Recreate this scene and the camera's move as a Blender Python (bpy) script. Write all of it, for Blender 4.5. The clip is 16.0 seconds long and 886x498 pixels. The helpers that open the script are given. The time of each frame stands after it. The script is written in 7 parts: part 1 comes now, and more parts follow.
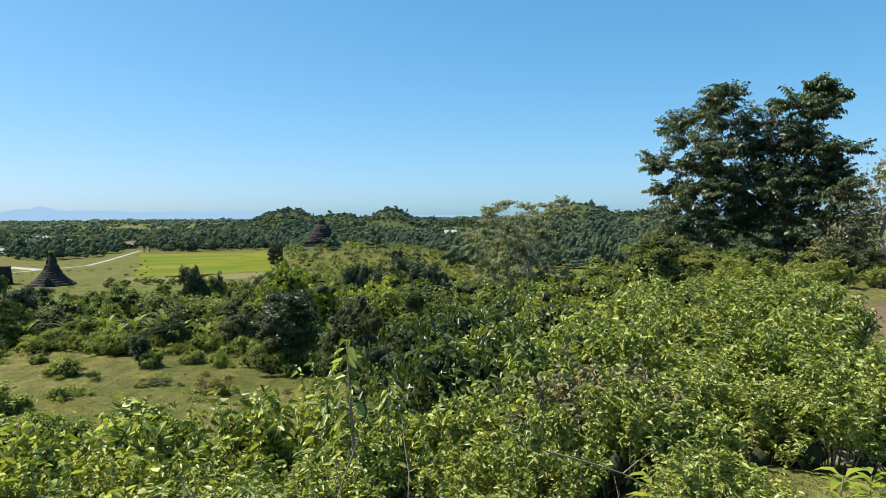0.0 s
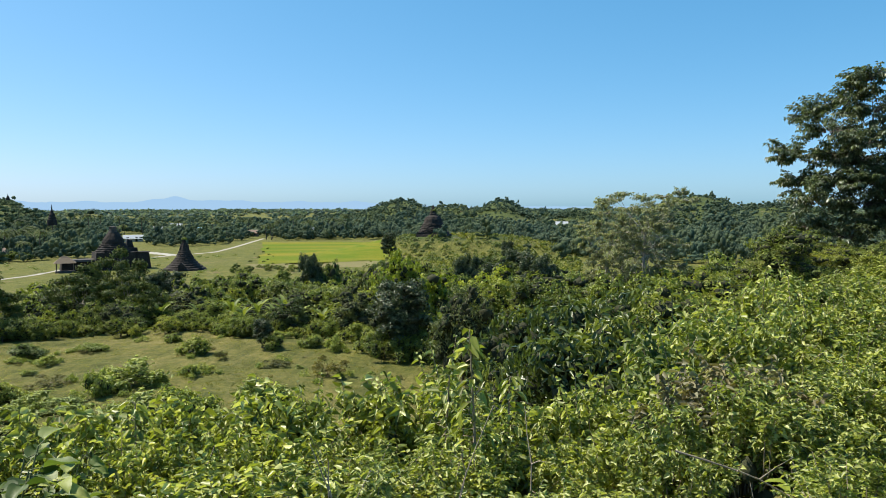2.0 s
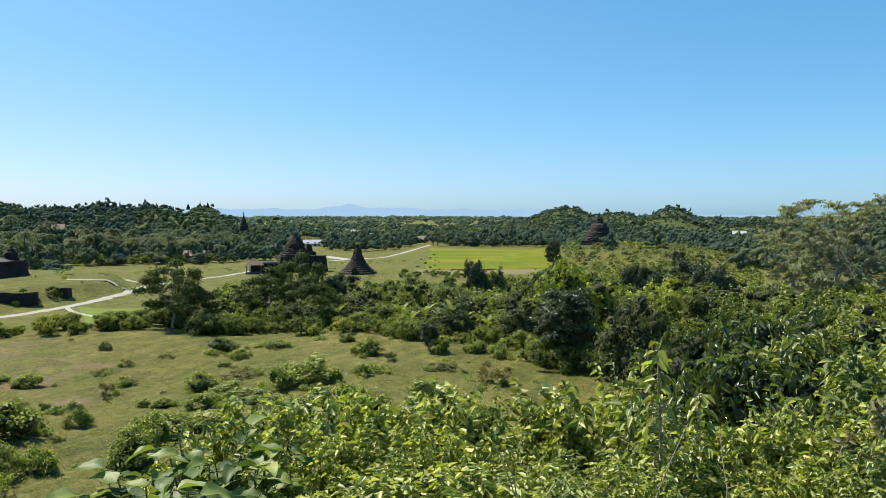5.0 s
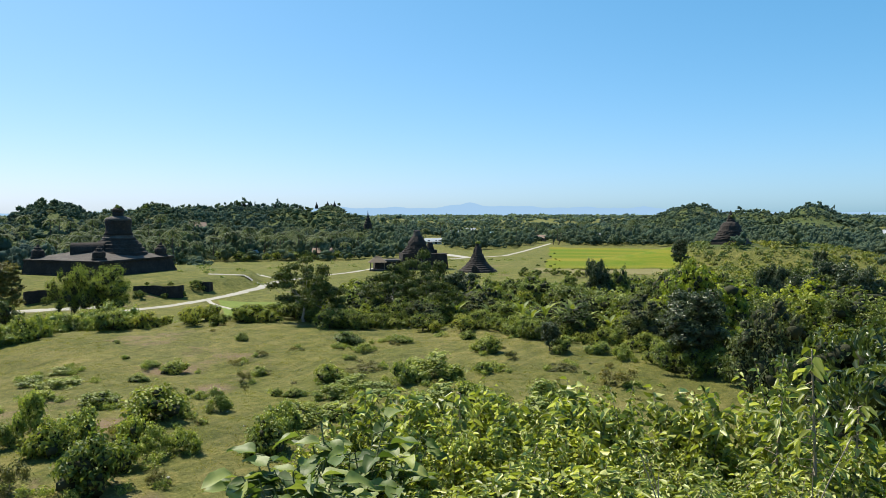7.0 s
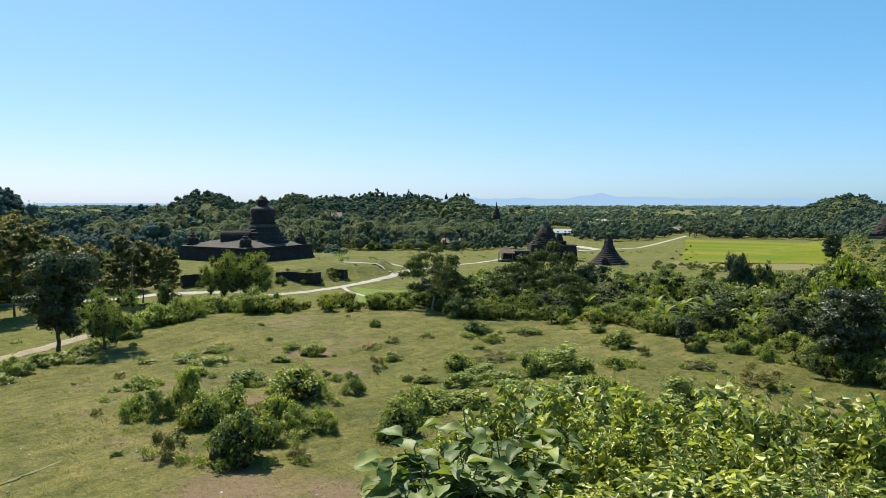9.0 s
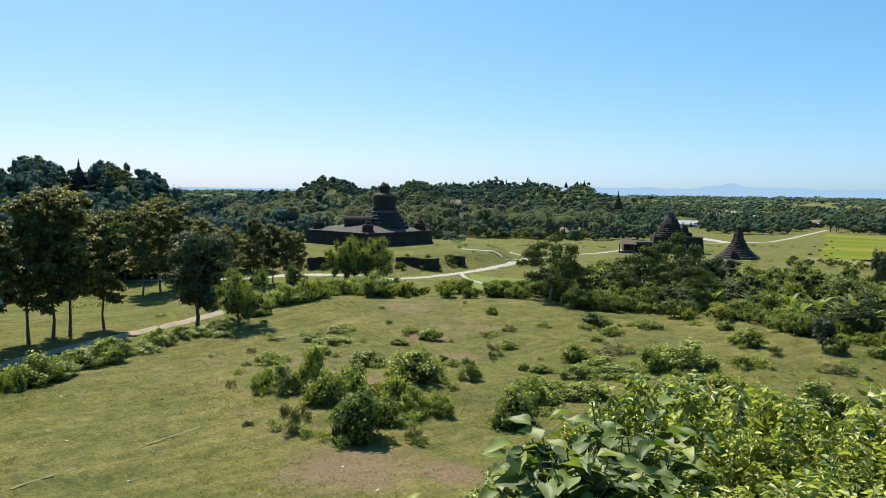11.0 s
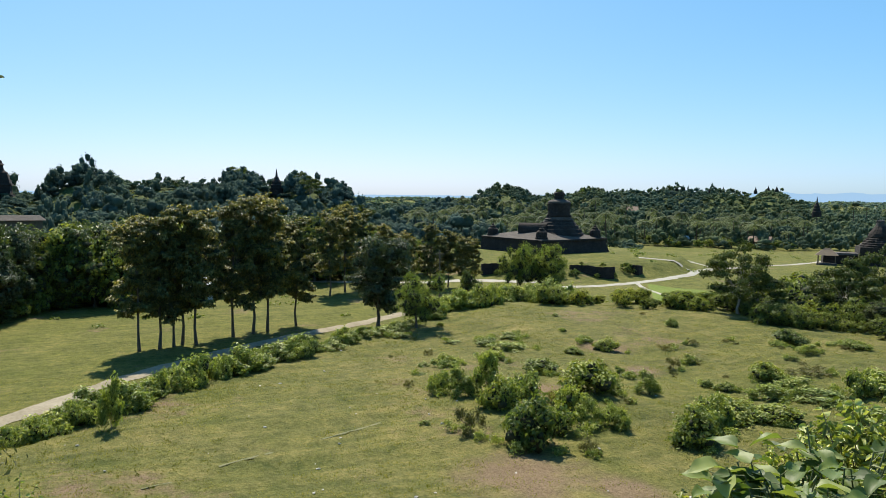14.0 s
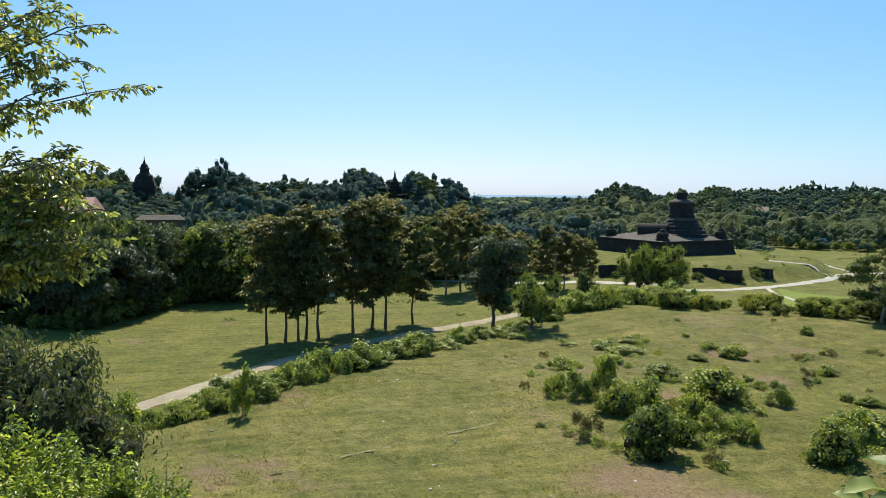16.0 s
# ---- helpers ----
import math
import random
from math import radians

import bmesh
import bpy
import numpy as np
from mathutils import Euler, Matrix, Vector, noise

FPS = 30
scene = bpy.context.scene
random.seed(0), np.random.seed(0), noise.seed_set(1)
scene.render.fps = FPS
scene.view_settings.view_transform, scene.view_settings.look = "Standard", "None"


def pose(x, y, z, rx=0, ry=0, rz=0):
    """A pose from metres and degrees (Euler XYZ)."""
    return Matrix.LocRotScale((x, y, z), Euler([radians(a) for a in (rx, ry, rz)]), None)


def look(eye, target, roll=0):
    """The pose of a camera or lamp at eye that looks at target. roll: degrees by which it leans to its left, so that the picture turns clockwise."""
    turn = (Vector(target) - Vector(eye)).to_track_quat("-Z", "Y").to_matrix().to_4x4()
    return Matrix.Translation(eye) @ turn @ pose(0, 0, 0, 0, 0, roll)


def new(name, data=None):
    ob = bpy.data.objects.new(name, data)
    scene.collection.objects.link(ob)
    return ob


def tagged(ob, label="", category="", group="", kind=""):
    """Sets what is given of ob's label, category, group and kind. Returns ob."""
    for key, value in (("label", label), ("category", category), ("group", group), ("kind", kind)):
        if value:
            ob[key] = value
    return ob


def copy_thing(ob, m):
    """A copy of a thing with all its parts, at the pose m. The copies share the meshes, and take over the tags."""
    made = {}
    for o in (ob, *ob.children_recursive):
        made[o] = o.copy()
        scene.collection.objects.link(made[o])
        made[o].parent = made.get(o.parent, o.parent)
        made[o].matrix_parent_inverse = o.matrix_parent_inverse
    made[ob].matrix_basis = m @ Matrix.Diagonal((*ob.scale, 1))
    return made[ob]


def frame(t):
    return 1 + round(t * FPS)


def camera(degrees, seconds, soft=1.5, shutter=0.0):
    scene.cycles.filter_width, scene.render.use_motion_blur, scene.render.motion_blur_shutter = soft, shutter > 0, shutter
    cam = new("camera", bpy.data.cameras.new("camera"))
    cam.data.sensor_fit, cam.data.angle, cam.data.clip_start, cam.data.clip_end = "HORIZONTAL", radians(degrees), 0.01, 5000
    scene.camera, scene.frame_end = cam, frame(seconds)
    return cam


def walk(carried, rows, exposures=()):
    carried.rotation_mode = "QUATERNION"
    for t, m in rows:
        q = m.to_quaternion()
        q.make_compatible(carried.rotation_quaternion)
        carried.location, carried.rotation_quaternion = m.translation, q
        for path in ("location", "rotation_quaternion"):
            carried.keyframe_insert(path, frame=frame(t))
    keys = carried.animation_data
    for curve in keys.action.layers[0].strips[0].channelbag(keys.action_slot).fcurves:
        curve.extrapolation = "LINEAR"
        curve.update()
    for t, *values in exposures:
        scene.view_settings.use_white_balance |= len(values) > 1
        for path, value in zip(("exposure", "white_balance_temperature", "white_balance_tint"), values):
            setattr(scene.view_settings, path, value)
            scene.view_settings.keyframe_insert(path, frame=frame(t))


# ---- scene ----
cam = camera(63.45, 16.0, soft=0.75)
PATH = [
    (0.0, (-0.000, -0.000, 15.00), (-0.00, 99.89, 10.36), -0.53),
    (0.5, (-0.019, -0.000, 15.00), (-3.48, 99.81, 9.92), -0.47),
    (1.0, (-0.045, -0.002, 15.00), (-8.13, 99.51, 9.38), 0.13),
    (1.5, (-0.066, -0.004, 15.00), (-12.00, 99.12, 9.26), -0.08),
    (2.0, (-0.084, -0.006, 15.00), (-15.35, 98.65, 9.22), -0.16),
    (2.5, (-0.103, -0.010, 15.00), (-18.77, 98.07, 9.36), -0.17),
    (3.0, (-0.122, -0.014, 15.00), (-22.25, 97.37, 9.90), 0.19),
    (3.5, (-0.141, -0.018, 15.00), (-25.67, 96.56, 10.38), -0.05),
    (4.0, (-0.162, -0.024, 15.00), (-29.55, 95.46, 10.62), 0.11),
    (6.5, (-0.267, -0.069, 15.00), (-48.72, 87.26, 9.85), -0.25),
    (7.0, (-0.286, -0.080, 15.00), (-52.30, 85.19, 10.08), -0.08),
    (7.5, (-0.303, -0.091, 15.00), (-55.35, 83.26, 10.25), -0.27),
    (8.0, (-0.324, -0.106, 15.00), (-59.16, 80.57, 9.66), 0.21),
    (8.5, (-0.345, -0.122, 15.00), (-62.99, 77.61, 9.26), -0.02),
    (9.0, (-0.365, -0.139, 15.00), (-66.64, 74.49, 8.79), 0.04),
    (11.5, (-0.441, -0.221, 15.00), (-80.37, 59.34, 7.01), 0.96),
    (12.0, (-0.455, -0.241, 15.00), (-82.88, 55.86, 7.32), 1.12),
    (12.5, (-0.467, -0.260, 15.00), (-85.20, 52.34, 7.73), 1.09),
    (13.0, (-0.478, -0.278, 15.00), (-87.15, 49.08, 7.83), 1.05),
    (13.5, (-0.488, -0.296, 15.00), (-88.97, 45.75, 7.82), 0.68),
    (14.0, (-0.498, -0.316, 15.00), (-90.72, 42.19, 7.66), 0.61),
    (14.5, (-0.505, -0.333, 15.00), (-92.13, 39.05, 7.61), 1.19),
    (15.0, (-0.513, -0.352, 15.00), (-93.59, 35.47, 7.66), 1.54),
    (15.5, (-0.522, -0.378, 15.00), (-95.24, 30.86, 7.70), 0.65),
    (16.0, (-0.529, -0.398, 15.00), (-96.37, 27.16, 7.54), 0.45),
]
walk(cam, [(t, look(eye, target, roll)) for t, eye, target, roll in PATH], exposures=((0.0, 0.66), (16.0, 0.66)))

# ---- light ----
SUN_AZ, SUN_EL = 78.0, 54.0
world = bpy.data.worlds.new("sky")
scene.world = world
world.use_nodes = True
wn = world.node_tree.nodes
sky = wn.new("ShaderNodeTexSky")
sky.sky_type = "NISHITA"
sky.sun_disc = False
sky.sun_elevation = radians(SUN_EL)
sky.sun_rotation = radians(-SUN_AZ)
sky.altitude, sky.air_density, sky.dust_density, sky.ozone_density = 0, 0.7, 0.8, 1.2
wn["Background"].inputs["Strength"].default_value = 0.097
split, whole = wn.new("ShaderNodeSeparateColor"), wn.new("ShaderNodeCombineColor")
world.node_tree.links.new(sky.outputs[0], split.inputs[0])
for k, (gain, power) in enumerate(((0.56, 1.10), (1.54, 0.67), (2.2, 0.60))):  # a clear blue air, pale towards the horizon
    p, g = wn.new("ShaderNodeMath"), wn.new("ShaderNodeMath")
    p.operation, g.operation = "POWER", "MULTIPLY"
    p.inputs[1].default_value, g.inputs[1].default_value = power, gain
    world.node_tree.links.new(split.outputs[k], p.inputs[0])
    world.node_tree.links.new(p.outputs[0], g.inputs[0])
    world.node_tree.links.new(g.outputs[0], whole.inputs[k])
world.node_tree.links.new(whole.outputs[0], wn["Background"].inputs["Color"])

sun_data = bpy.data.lights.new("sun", "SUN")
sun_data.energy, sun_data.angle, sun_data.color = 5.0, radians(0.5), (1.0, 0.93, 0.78)
sun = new("sun", sun_data)
sx, sy = -math.sin(radians(SUN_AZ)), math.cos(radians(SUN_AZ))
sun.matrix_world = look((sx * 100, sy * 100, 100 * math.tan(radians(SUN_EL))), (0, 0, 0))

# ---- materials ----


def nodes_of(name):
    m = bpy.data.materials.new(name)
    m.use_nodes = True
    t = m.node_tree
    return m, t.nodes, t.links, t.nodes["Principled BSDF"]


def ramp(nd, lk, source, stops):
    r = nd.new("ShaderNodeValToRGB")
    e = r.color_ramp.elements
    e[0].position, e[0].color = stops[0][0], (*stops[0][1], 1)
    e[1].position, e[1].color = stops[-1][0], (*stops[-1][1], 1)
    for p, c in stops[1:-1]:
        e.new(p).color = (*c, 1)
    lk.new(source, r.inputs[0])
    return r.outputs[0]


def noise_of(nd, lk, scale, detail=4, rough=0.6, coord=None):
    n = nd.new("ShaderNodeTexNoise")
    n.inputs["Scale"].default_value, n.inputs["Detail"].default_value, n.inputs["Roughness"].default_value = scale, detail, rough
    if coord is None:
        g = nd.new("ShaderNodeNewGeometry")
        coord = g.outputs["Position"]
    lk.new(coord, n.inputs["Vector"])
    return n.outputs[0]


def mixed(nd, lk, f, a, b, mode="MIX"):
    m = nd.new("ShaderNodeMix")
    m.data_type, m.blend_type = "RGBA", mode
    for i, v in ((0, f), (6, a), (7, b)):
        if isinstance(v, (int, float)):
            m.inputs[i].default_value = v
        elif isinstance(v, tuple):
            m.inputs[i].default_value = (*v, 1)
        else:
            lk.new(v, m.inputs[i])
    return m.outputs[2]


def bump(nd, lk, b, height, strength, dist):
    n = nd.new("ShaderNodeBump")
    n.inputs["Strength"].default_value, n.inputs["Distance"].default_value = strength, dist
    lk.new(height, n.inputs["Height"])
    lk.new(n.outputs[0], b.inputs["Normal"])


def leaf_mat(name, dark, mid, light, rough=0.45, through_light=0.35, glow=(1.35, 1.42, 0.65), spec=0.5, vary=1.0, even=0.0, patch=0.0, crinkle=0.0):
    """Leaves: a colour for every leaf, another for every plant, a waxy skin and light that shines through."""
    m, nd, lk, b = nodes_of(name)
    g = nd.new("ShaderNodeNewGeometry")
    o = nd.new("ShaderNodeObjectInfo")
    col = ramp(nd, lk, g.outputs["Random Per Island"], ((0.0, dark), (0.55, mid), (1.0, light)))
    if even:
        col = mixed(nd, lk, even, col, tuple(0.25 * a + 0.5 * b_ + 0.25 * c for a, b_, c in zip(dark, mid, light)))
    if patch:
        kinds = ramp(nd, lk, noise_of(nd, lk, patch, 3, 0.6), ((0.3, (0.62, 0.67, 0.7)), (0.5, (0.95, 1.0, 0.95)), (0.7, (1.28, 1.22, 1.08))))
        col = mixed(nd, lk, 1.0, col, kinds, "MULTIPLY")
        hues = ramp(nd, lk, noise_of(nd, lk, patch * 0.45, 2, 0.5), ((0.36, (0.86, 0.96, 1.08)), (0.5, (1.0, 1.0, 1.0)), (0.64, (1.12, 1.07, 0.85))))
        col = mixed(nd, lk, 1.0, col, hues, "MULTIPLY")
    tone = ramp(nd, lk, o.outputs["Random"], ((0.0, tuple(1 - vary * k for k in (0.4, 0.32, 0.26))), (0.5, (0.97, 0.98, 0.97)), (1.0, tuple(1 + vary * k for k in (0.45, 0.34, 0.1)))))
    col = mixed(nd, lk, 1.0, col, tone, "MULTIPLY")
    lk.new(col, b.inputs["Base Color"])
    b.inputs["Roughness"].default_value = rough
    b.inputs["Specular IOR Level"].default_value = spec
    if crinkle:
        bump(nd, lk, b, noise_of(nd, lk, crinkle, 2, 0.5), 0.4, 0.01)
    tr = nd.new("ShaderNodeBsdfTranslucent")
    lk.new(mixed(nd, lk, 1.0, col, glow, "MULTIPLY"), tr.inputs["Color"])
    mx = nd.new("ShaderNodeMixShader")
    mx.inputs[0].default_value = through_light
    lk.new(b.outputs[0], mx.inputs[1])
    lk.new(tr.outputs[0], mx.inputs[2])
    lk.new(mx.outputs[0], nd["Material Output"].inputs[0])
    return m


def rough_mat(name, stops, scale=3.0, rough=0.9, relief=0.4, dist=0.05, fine=None):
    """An uneven dull surface: two noises mixed into a colour ramp, and relief."""
    m, nd, lk, b = nodes_of(name)
    n1 = noise_of(nd, lk, scale, 5, 0.65)
    n2 = noise_of(nd, lk, fine or scale * 9, 4, 0.6)
    f = mixed(nd, lk, 0.4, n1, n2)
    lk.new(ramp(nd, lk, f, stops), b.inputs["Base Color"])
    b.inputs["Roughness"].default_value = rough
    b.inputs["Specular IOR Level"].default_value = 0.25
    bump(nd, lk, b, n2, relief, dist)
    return m


M_LANTANA = leaf_mat("lantana_leaf", (0.078, 0.098, 0.014), (0.305, 0.34, 0.06), (0.56, 0.565, 0.22), 0.42, 0.38, glow=(1.18, 1.24, 0.52), spec=0.5, vary=0.3, even=0.0)
M_DARK = leaf_mat("dark_leaf", (0.046, 0.07, 0.02), (0.098, 0.13, 0.036), (0.185, 0.21, 0.068), 0.55, 0.24, spec=0.3, even=0.4)
M_GREEN = leaf_mat("green_leaf", (0.075, 0.11, 0.022), (0.17, 0.21, 0.042), (0.32, 0.34, 0.09), 0.55, 0.28, spec=0.3, even=0.4)
M_BRIGHT = leaf_mat("bright_leaf", (0.1, 0.14, 0.014), (0.25, 0.29, 0.03), (0.4, 0.42, 0.07), 0.5, 0.34, spec=0.3, vary=0.5, even=0.4)
M_BLACKGREEN = leaf_mat("black_green_leaf", (0.022, 0.038, 0.016), (0.055, 0.08, 0.034), (0.14, 0.16, 0.075), 0.42, 0.2, spec=0.45, vary=0.0, even=0.3)
M_GREY = leaf_mat("grey_leaf", (0.06, 0.08, 0.035), (0.115, 0.14, 0.066), (0.2, 0.215, 0.11), 0.7, 0.24, spec=0.2, even=0.5)
M_OLIVE = leaf_mat("teak_leaf", (0.05, 0.058, 0.022), (0.135, 0.142, 0.046), (0.33, 0.285, 0.1), 0.5, 0.34, glow=(1.2, 1.2, 0.6), spec=0.4, vary=0.5, even=0.2)
M_BIG = leaf_mat("big_leaf", (0.055, 0.09, 0.02), (0.12, 0.17, 0.036), (0.24, 0.275, 0.08), 0.55, 0.32, spec=0.45, crinkle=12.0)
M_RUST = leaf_mat("dry_leaf", (0.12, 0.1, 0.05), (0.19, 0.165, 0.08), (0.29, 0.26, 0.14), 0.6, 0.3)
M_PALM = leaf_mat("palm_leaf", (0.06, 0.085, 0.045), (0.1, 0.13, 0.07), (0.16, 0.19, 0.105), 0.65, 0.28, spec=0.2, vary=0.6)
# leaves of the far woods: haze is put into their paler, bluer colours
M_WOOD_FAR = leaf_mat("hazed_far_leaf", (0.08, 0.108, 0.07), (0.118, 0.15, 0.098), (0.165, 0.195, 0.132), 0.9, 0.42, glow=(0.95, 1.0, 1.0), spec=0.05, even=0.65, patch=0.11)
M_WOOD_HILL = leaf_mat("hazed_hill_leaf", (0.095, 0.128, 0.085), (0.14, 0.178, 0.118), (0.19, 0.222, 0.15), 0.9, 0.42, glow=(0.95, 1.0, 1.0), spec=0.05, even=0.65, patch=0.05)
M_WOOD_SLOPE = leaf_mat("hazed_slope_leaf", (0.105, 0.138, 0.105), (0.155, 0.192, 0.145), (0.205, 0.24, 0.182), 0.9, 0.45, glow=(0.95, 1.0, 1.0), spec=0.05, even=0.6, patch=0.06)
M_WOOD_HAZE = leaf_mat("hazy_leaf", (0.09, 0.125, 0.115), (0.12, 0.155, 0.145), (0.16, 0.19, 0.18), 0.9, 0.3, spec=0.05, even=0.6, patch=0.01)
M_SCRUB = leaf_mat("scrub_leaf", (0.075, 0.1, 0.02), (0.19, 0.215, 0.046), (0.34, 0.35, 0.1), 0.55, 0.32, spec=0.3, vary=0.6, even=0.4, patch=0.2)
M_KNOLL = leaf_mat("knoll_scrub_leaf", (0.06, 0.08, 0.02), (0.14, 0.155, 0.042), (0.25, 0.25, 0.085), 0.6, 0.3, spec=0.2, even=0.4, patch=0.12)
M_SHRUB = leaf_mat("shrub_leaf", (0.08, 0.115, 0.022), (0.21, 0.26, 0.052), (0.44, 0.46, 0.15), 0.5, 0.32, spec=0.4, vary=0.5, even=0.25)
M_DRYSHRUB = leaf_mat("dry_shrub_leaf", (0.08, 0.075, 0.03), (0.15, 0.145, 0.055), (0.25, 0.23, 0.1), 0.6, 0.3, spec=0.2, even=0.3)
M_SOFT = leaf_mat("feathery_leaf", (0.1, 0.135, 0.03), (0.18, 0.22, 0.05), (0.26, 0.3, 0.085), 0.6, 0.35, spec=0.2, vary=0.4, even=0.4)
M_PALE = leaf_mat("pale_feathery_leaf", (0.13, 0.15, 0.09), (0.2, 0.225, 0.14), (0.31, 0.33, 0.22), 0.55, 0.34, spec=0.5)
M_BARK = rough_mat("bark", ((0.2, (0.05, 0.04, 0.03)), (0.5, (0.11, 0.09, 0.07)), (0.8, (0.2, 0.17, 0.13))), 4.0, 0.9, 0.6, 0.02)
M_PALEBARK = rough_mat("pale_bark", ((0.2, (0.18, 0.16, 0.13)), (0.8, (0.42, 0.39, 0.34))), 4.0, 0.9, 0.5, 0.02)
# twigs inside crowns, with the shade of the gaps put into their colour
M_INNER = rough_mat("shaded_twigs", ((0.2, (0.022, 0.026, 0.013)), (0.8, (0.058, 0.06, 0.03))), 3.0, 0.95, 0.5, 0.05)
M_TWIG = rough_mat("twig", ((0.2, (0.16, 0.12, 0.08)), (0.8, (0.4, 0.33, 0.24))), 6.0, 0.9, 0.3, 0.01)
M_STALK = rough_mat("green_stalk", ((0.2, (0.07, 0.085, 0.03)), (0.8, (0.16, 0.17, 0.07))), 6.0, 0.7, 0.3, 0.01)
M_BRICK = rough_mat("weathered_brick", ((0.25, (0.016, 0.0135, 0.0125)), (0.5, (0.033, 0.027, 0.024)), (0.78, (0.075, 0.061, 0.054))), 0.5, 0.95, 0.7, 0.12, 3.2)
# paler copy of the brick: sunlight on the tops is put into its colour
M_BRICKTOP = rough_mat("pale_sunlit_brick", ((0.25, (0.04, 0.036, 0.033)), (0.5, (0.08, 0.069, 0.062)), (0.78, (0.15, 0.132, 0.115))), 0.6, 0.95, 0.6, 0.1, 4.0)
M_ROAD = rough_mat("pale_gravel", ((0.25, (0.225, 0.210, 0.180)), (0.5, (0.345, 0.323, 0.277)), (0.8, (0.435, 0.413, 0.360))), 0.5, 0.95, 0.4, 0.03, 6.0)
# browner gravel along the roadside row; tree shade is put into the colour
M_SHADEDROAD = rough_mat("shaded_gravel", ((0.3, (0.15, 0.125, 0.08)), (0.5, (0.25, 0.212, 0.15)), (0.75, (0.36, 0.318, 0.245))), 0.4, 0.95, 0.4, 0.03, 5.0)
M_TRACK = rough_mat("trodden_earth", ((0.3, (0.11, 0.118, 0.045)), (0.55, (0.165, 0.16, 0.08)), (0.8, (0.24, 0.22, 0.14))), 2.0, 0.95, 0.4, 0.02, 9.0)
M_PLASTER = rough_mat("white_plaster", ((0.2, (0.413, 0.398, 0.375)), (0.8, (0.600, 0.593, 0.570))), 1.0, 0.8, 0.2, 0.02)
M_TIN = rough_mat("pale_tin_roof", ((0.2, (0.338, 0.360, 0.375)), (0.8, (0.525, 0.540, 0.555))), 1.0, 0.45, 0.2, 0.02)
M_BLUETIN = rough_mat("blue_tin_roof", ((0.2, (0.2, 0.36, 0.42)), (0.8, (0.32, 0.5, 0.56))), 1.0, 0.45, 0.2, 0.02)
M_RUSTTIN = rough_mat("rust_roof", ((0.2, (0.13, 0.085, 0.06)), (0.8, (0.25, 0.165, 0.125))), 1.0, 0.7, 0.2, 0.02)
M_TIMBER = rough_mat("old_timber", ((0.2, (0.09, 0.065, 0.045)), (0.8, (0.22, 0.17, 0.12))), 3.0, 0.85, 0.4, 0.02)
M_GLASS = rough_mat("dark_opening", ((0.2, (0.012, 0.012, 0.012)), (0.8, (0.03, 0.028, 0.026))), 2.0, 0.6, 0.1, 0.01)
M_ROCK = rough_mat("grey_stone", ((0.2, (0.1, 0.09, 0.085)), (0.8, (0.26, 0.24, 0.22))), 5.0, 0.9, 0.5, 0.03)


